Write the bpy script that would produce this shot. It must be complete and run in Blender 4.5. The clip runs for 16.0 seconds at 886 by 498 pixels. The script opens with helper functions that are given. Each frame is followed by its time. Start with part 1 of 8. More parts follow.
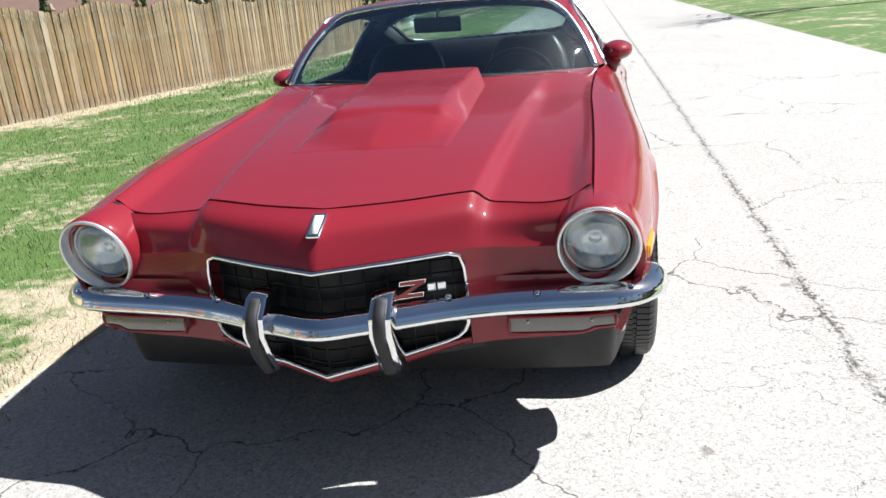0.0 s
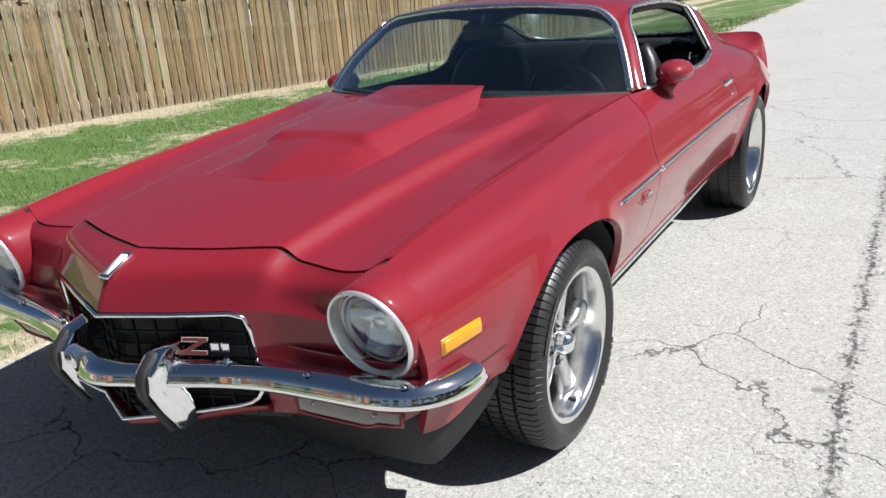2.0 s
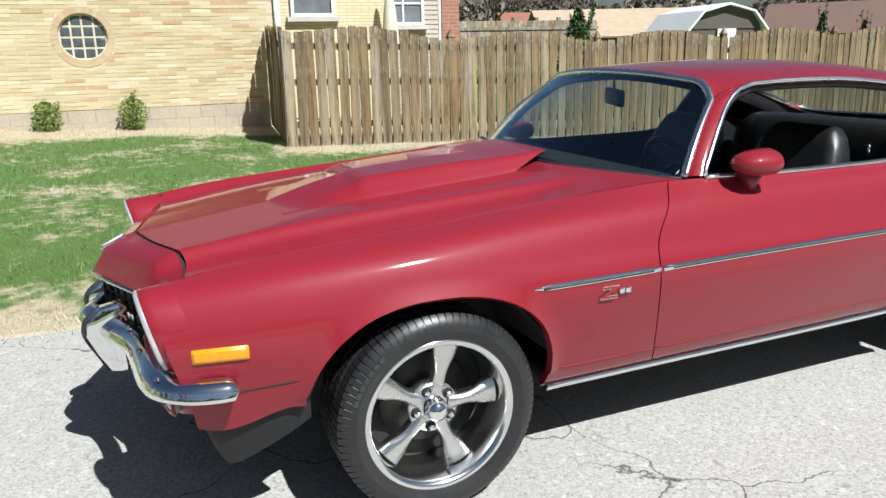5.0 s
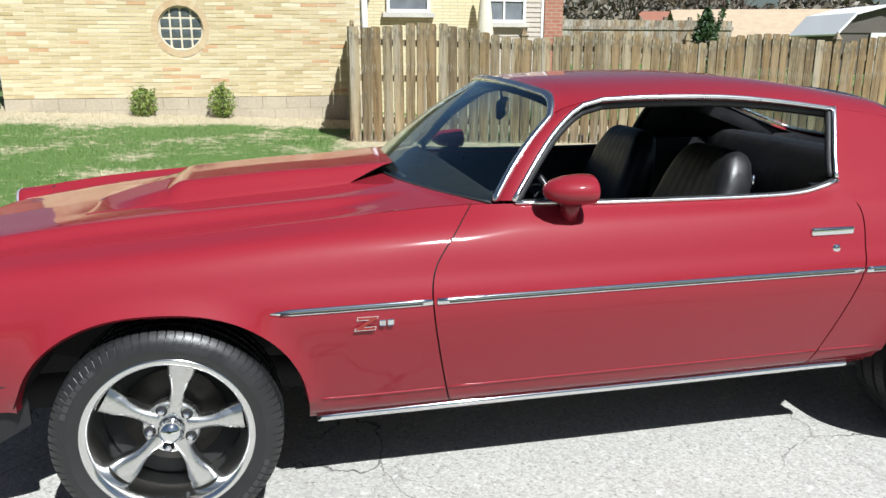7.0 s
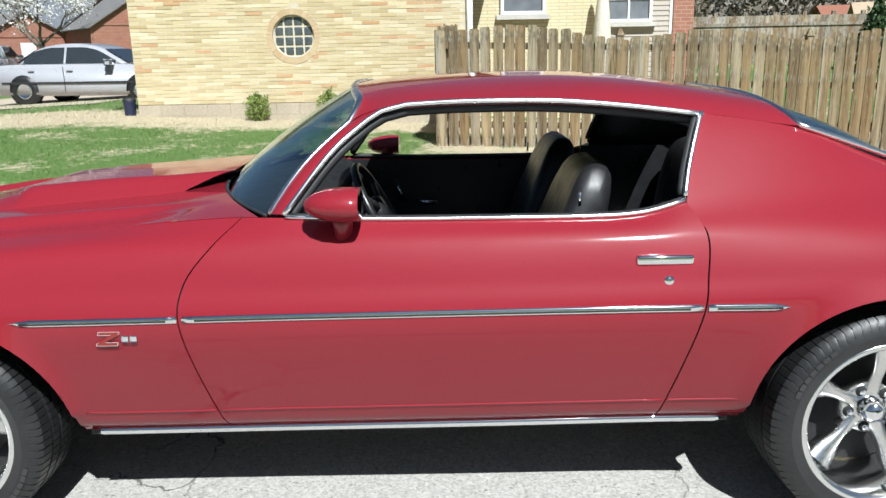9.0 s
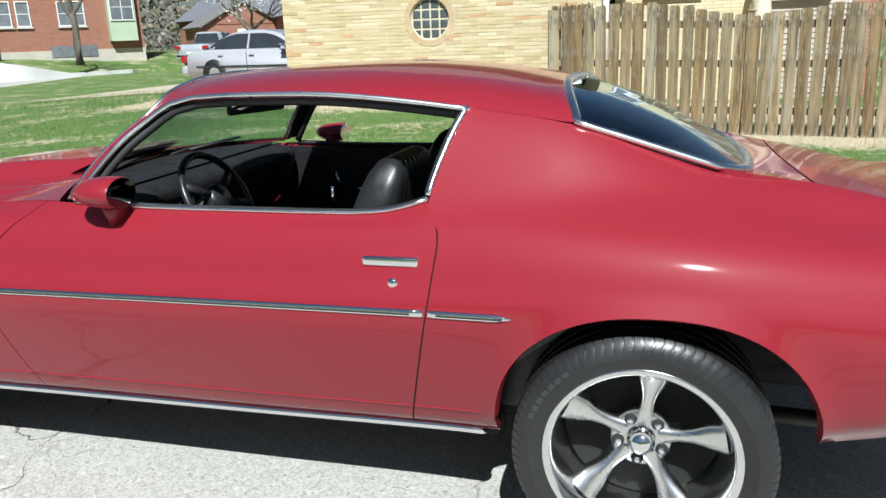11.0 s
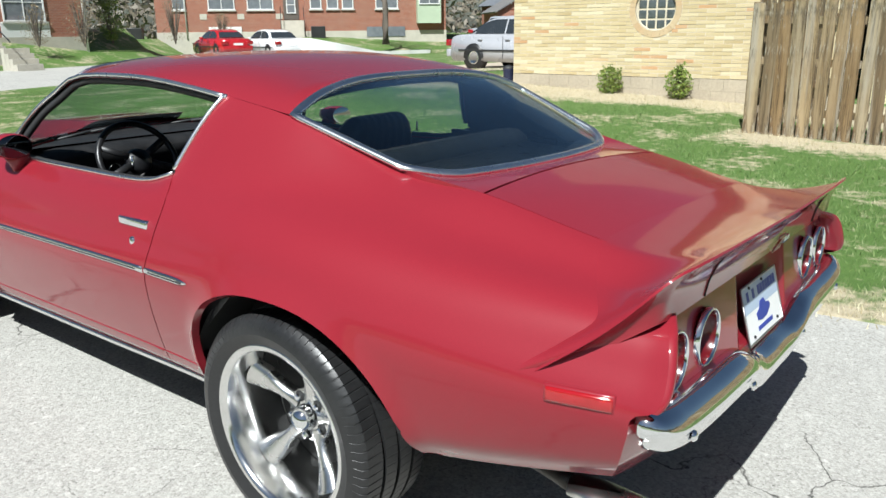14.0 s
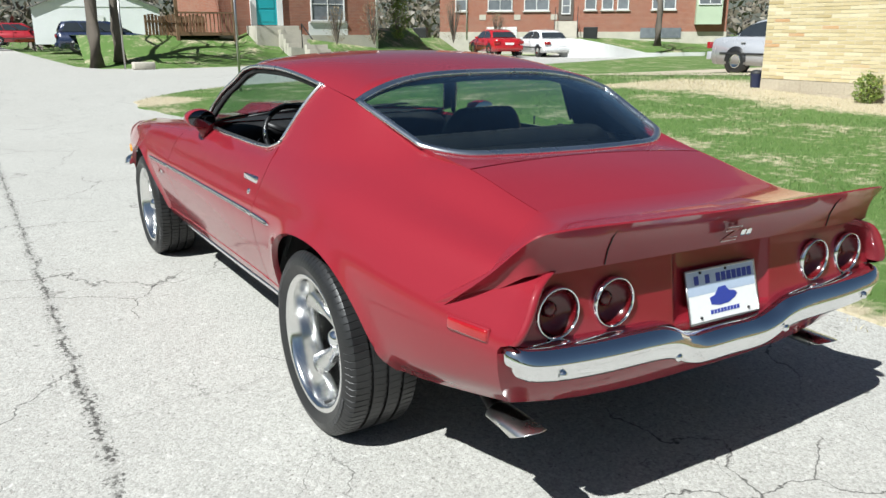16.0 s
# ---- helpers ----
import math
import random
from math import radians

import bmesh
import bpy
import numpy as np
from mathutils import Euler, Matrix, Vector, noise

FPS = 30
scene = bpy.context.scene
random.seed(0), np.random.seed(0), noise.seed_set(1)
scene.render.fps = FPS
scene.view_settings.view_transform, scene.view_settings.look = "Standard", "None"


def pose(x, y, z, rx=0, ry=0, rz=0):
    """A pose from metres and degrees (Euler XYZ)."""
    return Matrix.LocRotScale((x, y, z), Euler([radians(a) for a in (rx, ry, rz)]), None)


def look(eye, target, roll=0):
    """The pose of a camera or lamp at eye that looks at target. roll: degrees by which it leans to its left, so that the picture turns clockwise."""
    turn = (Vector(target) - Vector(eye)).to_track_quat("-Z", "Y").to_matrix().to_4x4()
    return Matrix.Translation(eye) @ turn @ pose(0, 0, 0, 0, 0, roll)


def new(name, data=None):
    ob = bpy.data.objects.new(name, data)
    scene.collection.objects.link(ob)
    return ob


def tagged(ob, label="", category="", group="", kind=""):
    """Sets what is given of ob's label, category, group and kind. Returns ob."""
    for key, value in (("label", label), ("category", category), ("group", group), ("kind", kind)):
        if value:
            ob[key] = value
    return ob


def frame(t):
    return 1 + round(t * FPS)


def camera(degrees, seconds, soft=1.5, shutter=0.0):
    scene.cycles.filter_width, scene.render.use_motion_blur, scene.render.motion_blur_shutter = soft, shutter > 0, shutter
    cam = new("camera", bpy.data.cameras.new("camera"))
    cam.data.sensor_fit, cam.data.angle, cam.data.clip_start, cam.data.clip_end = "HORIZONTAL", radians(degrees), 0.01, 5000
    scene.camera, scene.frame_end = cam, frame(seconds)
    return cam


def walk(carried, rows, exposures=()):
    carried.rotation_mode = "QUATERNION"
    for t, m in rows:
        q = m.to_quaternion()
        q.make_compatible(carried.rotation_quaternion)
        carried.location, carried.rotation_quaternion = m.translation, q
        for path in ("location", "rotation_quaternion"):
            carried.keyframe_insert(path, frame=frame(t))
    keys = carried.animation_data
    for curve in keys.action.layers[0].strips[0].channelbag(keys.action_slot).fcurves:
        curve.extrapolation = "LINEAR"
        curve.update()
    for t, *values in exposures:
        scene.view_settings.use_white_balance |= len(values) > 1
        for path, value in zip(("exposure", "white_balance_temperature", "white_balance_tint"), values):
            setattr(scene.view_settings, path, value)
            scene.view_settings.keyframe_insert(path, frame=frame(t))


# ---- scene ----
cam = camera(60.1, 16.0)
PATH = [
    (0, (0.703, -2.654, 1.301), (0.321, -0.797, 0.663), -4.8),
    (0.5, (0.923, -2.45, 1.315), (0.576, -0.602, 0.633), -5.1),
    (1, (1.197, -2.315, 1.326), (0.651, -0.514, 0.649), -7.2),
    (1.5, (1.443, -2.146, 1.33), (0.606, -0.452, 0.675), -6.1),
    (2, (1.676, -1.947, 1.351), (0.664, -0.347, 0.705), -4.3),
    (2.5, (1.991, -1.841, 1.37), (0.776, -0.369, 0.773), -3.1),
    (3, (2.182, -1.661, 1.347), (0.802, -0.335, 0.766), -2.1),
    (3.5, (2.365, -1.451, 1.346), (0.869, -0.243, 0.796), -1.6),
    (4, (2.598, -1.282, 1.368), (0.986, -0.224, 0.834), -1.4),
    (4.2, (2.656, -1.186, 1.359), (0.997, -0.199, 0.833), -1.4),
    (6.3, (2.878, -0.086, 1.371), (1.02, 0.445, 0.857), -0.3),
    (6.5, (2.882, 0.03, 1.373), (1.02, 0.542, 0.855), -0.0),
    (7, (2.955, 0.343, 1.376), (1.064, 0.749, 0.866), 0.1),
    (7.5, (2.937, 0.627, 1.361), (1.023, 0.912, 0.855), 0.0),
    (8, (2.892, 0.915, 1.365), (0.969, 1.122, 0.856), -0.4),
    (8.5, (2.933, 1.226, 1.375), (1.0, 1.331, 0.871), -1.1),
    (9, (2.868, 1.495, 1.359), (0.931, 1.473, 0.861), -1.1),
    (9.5, (2.794, 1.809, 1.37), (0.857, 1.702, 0.884), -1.9),
    (9.7, (2.796, 1.95, 1.382), (0.864, 1.795, 0.889), -2.2),
    (12, (2.474, 3.238, 1.351), (0.698, 2.496, 0.806), -1.2),
    (12.5, (2.383, 3.512, 1.36), (0.638, 2.698, 0.818), -0.8),
    (13, (2.35, 3.808, 1.376), (0.668, 2.87, 0.837), -0.0),
    (13.5, (2.202, 4.01, 1.351), (0.578, 2.975, 0.81), 0.6),
    (14, (2.088, 4.212, 1.36), (0.572, 3.029, 0.811), -0.6),
    (14.5, (2.017, 4.476, 1.369), (0.67, 3.102, 0.824), -1.3),
    (15, (1.873, 4.649, 1.344), (0.675, 3.143, 0.799), -1.0),
    (15.5, (1.807, 4.87, 1.354), (0.702, 3.294, 0.811), -0.6),
    (16, (1.835, 5.069, 1.369), (0.817, 3.436, 0.825), -0.1),
]
LIGHT = [(0, 0.90, 6250, 12), (0.4, 0.66, 6250, 12), (1.2, 0.60, 6250, 12), (2.2, 0.53, 6250, 11), (4.0, 0.52, 6200, 9), (7.0, 0.58, 6100, 7), (9.5, 0.56, 6050, 6), (12.0, 0.56, 6100, 5), (16.0, 0.56, 6200, 5)]
walk(cam, [(t, look(eye, target, roll)) for t, eye, target, roll in PATH], LIGHT)

# ---------------------------------------------------------------- light
SUN_WAY = Vector((0.74, 0.26, 1.0)).normalized()          # towards the sun
world = bpy.data.worlds.new("sky")
scene.world = world
world.use_nodes = True
wn = world.node_tree
sky = wn.nodes.new("ShaderNodeTexSky")
sky.sky_type = "NISHITA"
sky.sun_disc = False
sky.sun_elevation = math.asin(SUN_WAY.z)
sky.sun_rotation = math.atan2(SUN_WAY.x, SUN_WAY.y)
sky.air_density, sky.dust_density, sky.ozone_density = 1.0, 1.1, 2.0
wn.links.new(sky.outputs[0], wn.nodes["Background"].inputs[0])
wn.nodes["Background"].inputs[1].default_value = 0.033
sun = new("sun", bpy.data.lights.new("sun", "SUN"))
sun.data.energy, sun.data.angle, sun.data.color = 5.4, radians(0.55), (1.0, 0.985, 0.962)
sun.matrix_basis = look((0, 0, 30), Vector((0, 0, 30)) - SUN_WAY)
scene.view_settings.exposure = 0.55


# ---------------------------------------------------------------- materials
class Nodes:
    """A small writer of node materials."""

    def __init__(self, name):
        self.mat = bpy.data.materials.new(name)
        self.mat.use_nodes = True
        self.tree = self.mat.node_tree
        self.bsdf = self.tree.nodes["Principled BSDF"]

    def add(self, kind, **sets):
        n = self.tree.nodes.new("ShaderNode" + kind)
        for key, value in sets.items():
            if key in n.inputs:
                n.inputs[key].default_value = value
        return n

    def link(self, a, b):
        self.tree.links.new(a, b)

    def set(self, **sets):
        for key, value in sets.items():
            self.bsdf.inputs[key.replace("_", " ")].default_value = value
        return self

    def coords(self, scale=(1, 1, 1)):
        t, m = self.add("TexCoord"), self.add("Mapping")
        m.inputs["Scale"].default_value = scale
        self.link(t.outputs["Object"], m.inputs["Vector"])
        return m.outputs[0]

    def noise(self, vec, scale, detail=4.0, rough=0.6):
        n = self.add("TexNoise", Scale=scale, Detail=detail, Roughness=rough)
        self.link(vec, n.inputs["Vector"])
        return n.outputs["Fac"]

    def ramp(self, fac, stops):
        r = self.add("ValToRGB")
        while len(r.color_ramp.elements) < len(stops):
            r.color_ramp.elements.new(0.5)
        for e, (p, c) in zip(r.color_ramp.elements, stops):
            e.position = p
            e.color = (c, c, c, 1) if not hasattr(c, "__len__") else (*c, 1)
        self.link(fac, r.inputs[0])
        return r.outputs[0]

    def mix(self, fac, a, b, mode="MIX"):
        m = self.tree.nodes.new("ShaderNodeMix")
        m.data_type, m.blend_type = "RGBA", mode
        for sock, v in ((m.inputs[0], fac), (m.inputs[6], a), (m.inputs[7], b)):
            if hasattr(v, "is_output"):
                self.link(v, sock)
            else:
                sock.default_value = v if not hasattr(v, "__len__") else (*v[:3], 1)
        return m.outputs[2]

    def math(self, op, a, b=0.0):
        m = self.tree.nodes.new("ShaderNodeMath")
        m.operation = op
        for sock, v in ((m.inputs[0], a), (m.inputs[1], b)):
            if hasattr(v, "is_output"):
                self.link(v, sock)
            else:
                sock.default_value = v
        return m.outputs[0]

    def bump(self, height, strength=0.3, dist=0.01):
        b = self.add("Bump", Strength=strength, Distance=dist)
        self.link(height, b.inputs["Height"])
        self.link(b.outputs[0], self.bsdf.inputs["Normal"])

    def colour(self, sock):
        self.link(sock, self.bsdf.inputs["Base Color"])

    def rough(self, sock):
        self.link(sock, self.bsdf.inputs["Roughness"])


def plain(name, col, rough=0.5, metal=0.0, grain=60.0, amount=0.12, bump=0.0, coat=0.0):
    """Paint, plastic or metal with a little unevenness at two scales."""
    n = Nodes(name)
    v = n.coords()
    a, b = n.noise(v, grain), n.noise(v, grain / 12)
    f = n.math("MULTIPLY", n.math("ADD", a, b), 0.5)
    lo = [c * (1 - amount) for c in col]
    hi = [min(1, c * (1 + amount)) for c in col]
    n.colour(n.ramp(f, [(0.3, lo), (0.7, hi)]))
    n.rough(n.ramp(b, [(0.3, max(0.02, rough * 0.8)), (0.7, min(1, rough * 1.2))]))
    n.set(Metallic=metal, Coat_Weight=coat)
    if bump:
        n.bump(a, bump, 0.004)
    return n.mat


def car_paint(name, col):
    n = Nodes(name)
    v = n.coords()
    flake = n.noise(v, 900, 2.0)
    cloud = n.noise(v, 3.0)
    n.colour(n.mix(n.ramp(flake, [(0.35, 0.0), (0.7, 1.0)]), col, [min(1, c * 1.25) for c in col]))
    n.rough(n.ramp(cloud, [(0.3, 0.46), (0.7, 0.52)]))
    n.set(Metallic=0.0, Specular_IOR_Level=0.1, Coat_Weight=1.0, Coat_Roughness=0.060, Coat_IOR=1.42)
    n.bump(n.noise(v, 18, 2.0), 0.006, 0.002)
    return n.mat


def glass_sheet(name, tint, base=0.045):
    """A clear or tinted sheet: see-through, with gloss that grows towards grazing."""
    n = Nodes(name)
    out = n.tree.nodes["Material Output"]
    n.tree.nodes.remove(n.bsdf)
    lw = n.add("LayerWeight", Blend=0.5)
    f = n.math("ADD", n.math("MULTIPLY", n.math("POWER", lw.outputs["Facing"], 3.6), 0.95), base)
    t, g, m = n.add("BsdfTransparent"), n.add("BsdfGlossy"), n.add("MixShader")
    t.inputs[0].default_value = (*tint, 1)
    g.inputs["Color"].default_value = (0.82, 0.92, 1.0, 1)
    g.inputs["Roughness"].default_value = 0.01
    n.link(f, m.inputs[0])
    n.link(t.outputs[0], m.inputs[1])
    n.link(g.outputs[0], m.inputs[2])
    n.link(m.outputs[0], out.inputs[0])
    return n.mat


def weathered_board(name, dark, light, green=0.25):
    """Grey-brown boards: long grain along z, stains, its own tone for each piece."""
    n = Nodes(name)
    info = n.add("ObjectInfo")
    v = n.coords((1, 1, 0.07))
    sh = n.add("VectorMath")
    sh.operation = "ADD"
    n.link(v, sh.inputs[0])
    n.link(info.outputs["Random"], sh.inputs[1])
    sc = n.add("VectorMath")
    sc.operation = "SCALE"
    sc.inputs["Scale"].default_value = 1.0
    n.link(sh.outputs[0], sc.inputs[0])
    grain = n.noise(sc.outputs[0], 90, 6.0, 0.65)
    streak = n.noise(sc.outputs[0], 14, 4.0)
    v2 = n.coords((1, 1, 1))
    moss = n.noise(v2, 2.3, 5.0)
    base = n.mix(n.ramp(grain, [(0.36, 0.0), (0.64, 1.0)]), dark, light)
    grey = n.mix(n.ramp(streak, [(0.42, 0.0), (0.62, 1.0)]), base, [l * 0.95 + 0.04 for l in light])
    tone = n.ramp(info.outputs["Random"], [(0.0, (0.60, 0.50, 0.38)), (0.14, (1.10, 1.02, 0.86)), (0.30, (0.86, 0.66, 0.43)), (0.46, (1.28, 1.22, 1.10)), (0.62, (0.78, 0.66, 0.50)), (0.80, (1.18, 0.94, 0.62)), (1.0, (1.34, 1.25, 1.08))])
    c = n.mix(1.0, grey, tone, "MULTIPLY")
    c = n.mix(n.ramp(n.noise(n.coords((1, 1, 0.35)), 5.0, 4.0), [(0.46, 0.0), (0.62, 0.75)]), c, (0.165, 0.092, 0.036))
    c = n.mix(n.ramp(n.noise(sc.outputs[0], 5.5, 3.0), [(0.55, 0.0), (0.66, 0.6)]), c, (0.33, 0.31, 0.265))
    c = n.mix(n.ramp(n.noise(n.coords((1.3, 1.3, 0.5)), 7.5, 4.0), [(0.56, 0.0), (0.66, 0.7)]), c, (0.055, 0.043, 0.030))
    c = n.mix(n.ramp(moss, [(0.5, 0.0), (0.75, green)]), c, (0.20, 0.21, 0.08))
    c = n.mix(n.ramp(n.noise(n.coords((1, 1, 0.22)), 24, 5.0, 0.7), [(0.55, 0.0), (0.63, 0.6)]), c, (0.062, 0.044, 0.026))
    c = n.mix(n.ramp(n.noise(n.coords((1.2, 1.2, 0.4)), 13, 5.0, 0.7), [(0.56, 0.0), (0.64, 0.6)]), c, (0.37, 0.34, 0.26))
    n.colour(c)
    n.set(Roughness=0.85)
    n.bump(grain, 0.6, 0.005)
    return n.mat


def sharp_edges(bm, degrees):
    bm.normal_update()
    for ed in bm.edges:
        if len(ed.link_faces) == 2 and ed.calc_face_angle(0.0) > radians(degrees):
            ed.smooth = False


def brick_mat(name, stops, rough=0.85):
    n = Nodes(name)
    info = n.add("ObjectInfo")
    geo = n.add("NewGeometry")
    tone = n.ramp(n.math("FRACT", n.math("ADD", info.outputs["Random"], geo.outputs["Random Per Island"])), stops)
    for e in n.tree.nodes:
        if e.bl_idname == "ShaderNodeValToRGB":
            e.color_ramp.interpolation = "LINEAR"
    v = n.coords()
    g = n.noise(v, 45, 6.0)
    s = n.noise(v, 1.3, 4.0)
    c = n.mix(n.ramp(g, [(0.3, 0.22), (0.7, 0.0)]), tone, (0.26, 0.20, 0.11))
    c = n.mix(n.ramp(s, [(0.45, 0.0), (0.8, 0.25)]), c, (0.55, 0.5, 0.4))
    n.colour(c)
    n.set(Roughness=rough)
    n.bump(g, 0.35, 0.003)
    return n.mat


def wall_pattern(name, bricks, mortar, size=(0.21, 0.075), stain=0.3):
    """Far brickwork."""
    n = Nodes(name)
    t = n.add("TexCoord")
    sep, com = n.add("SeparateXYZ"), n.add("CombineXYZ")
    n.link(t.outputs["Object"], sep.inputs[0])
    n.link(n.math("ADD", sep.outputs[0], sep.outputs[1]), com.inputs[0])
    n.link(sep.outputs[2], com.inputs[1])
    b = n.add("TexBrick", Scale=1.0)
    b.inputs["Brick Width"].default_value, b.inputs["Row Height"].default_value = size
    b.inputs["Mortar Size"].default_value = 0.008
    b.inputs["Color1"].default_value, b.inputs["Color2"].default_value = (*bricks[0], 1), (*bricks[1], 1)
    b.inputs["Mortar"].default_value = (*mortar, 1)
    n.link(com.outputs[0], b.inputs["Vector"])
    v = n.coords()
    big = n.noise(v, 0.8, 5.0)
    patch = n.noise(v, 5.0, 3.0)
    c = n.mix(n.ramp(patch, [(0.5, 0.0), (0.75, 0.5)]), b.outputs[0], bricks[2])
    n.colour(n.mix(n.ramp(big, [(0.4, 0.0), (0.8, stain)]), c, mortar))
    n.set(Roughness=0.9)
    n.bump(b.outputs["Fac"], -0.4, 0.004)
    return n.mat


def leaf_mat(name, a, b):
    n = Nodes(name)
    geo = n.add("NewGeometry")
    v = n.coords()
    big = n.noise(v, 1.6, 3.0)
    c = n.mix(geo.outputs["Random Per Island"], a, b)
    n.colour(n.mix(n.ramp(big, [(0.35, 0.0), (0.7, 0.5)]), c, [x * 0.6 for x in a]))
    n.set(Roughness=0.55, Subsurface_Weight=0.0)
    return n.mat


def lawn_mats():
    """Soil under the grass, and the blades: green, with straw-coloured patches by the road, the fence and the house."""
    made = []
    for name in ("lawn_soil", "grass_blade"):
        n = Nodes(name)
        v = n.coords()
        sep = n.add("SeparateXYZ")
        t = n.add("TexCoord")
        n.link(t.outputs["Object"], sep.inputs[0])
        patch = n.noise(v, 0.9, 5.0, 0.62)
        fine = n.noise(v, 9.0, 4.0)
        x = sep.outputs[0]

        def band(centre, width):
            return n.math("MAXIMUM", n.math("SUBTRACT", 1.0, n.math("DIVIDE", n.math("ABSOLUTE", n.math("SUBTRACT", x, centre)), width)), 0.0)

        blot = n.math("ADD", 0.35, n.math("MULTIPLY", n.noise(v, 1.7, 4.0), 1.3))
        by_fence = n.math("MINIMUM", n.math("MAXIMUM", n.math("SUBTRACT", sep.outputs[1], 0.8), 0.0), 1.0)
        near_y = n.math("MINIMUM", n.math("MAXIMUM", n.math("ADD", sep.outputs[1], 7.0), 0.0), 1.0)
        dry = n.math("MAXIMUM", n.math("MULTIPLY", band(-1.45, 0.9), 0.8), n.math("MULTIPLY", n.math("MULTIPLY", band(-7.3, 0.9), by_fence), 0.85))
        dry = n.math("MAXIMUM", dry, n.math("MULTIPLY", band(-10.4, 1.6), 1.7))
        dry = n.math("MULTIPLY", n.math("MULTIPLY", dry, near_y), blot)
        cx, cy = n.math("ADD", x, 1.3), n.math("ADD", sep.outputs[1], 11.9)
        corner = n.math("SQRT", n.math("ADD", n.math("MULTIPLY", cx, cx), n.math("MULTIPLY", cy, cy)))
        corner = n.math("MAXIMUM", n.math("SUBTRACT", 1.0, n.math("DIVIDE", corner, 1.5)), 0.0)
        dry = n.math("MAXIMUM", dry, n.math("MULTIPLY", corner, 1.8))
        dry = n.math("ADD", dry, n.math("MULTIPLY", n.math("SUBTRACT", patch, 0.5), 2.6))
        dry = n.math("ADD", dry, n.math("MULTIPLY", n.math("SUBTRACT", fine, 0.5), 1.7))
        f = n.ramp(dry, [(0.07, 0.0), (0.55, 1.0)])
        if name == "lawn_soil":
            green = n.mix(fine, (0.05, 0.11, 0.016), (0.11, 0.19, 0.036))
            n.colour(n.mix(f, green, n.mix(n.noise(v, 30, 5.0), (0.33, 0.27, 0.17), (0.55, 0.48, 0.34))))
            n.bump(n.noise(v, 60, 5.0), 0.8, 0.02)
        else:
            geo = n.add("NewGeometry")
            green = n.mix(geo.outputs["Random Per Island"], (0.062, 0.124, 0.026), (0.205, 0.272, 0.098))
            n.colour(n.mix(f, green, n.mix(geo.outputs["Random Per Island"], (0.36, 0.30, 0.17), (0.62, 0.56, 0.40))))
        n.set(Roughness=0.75)
        made.append(n.mat)
    return made


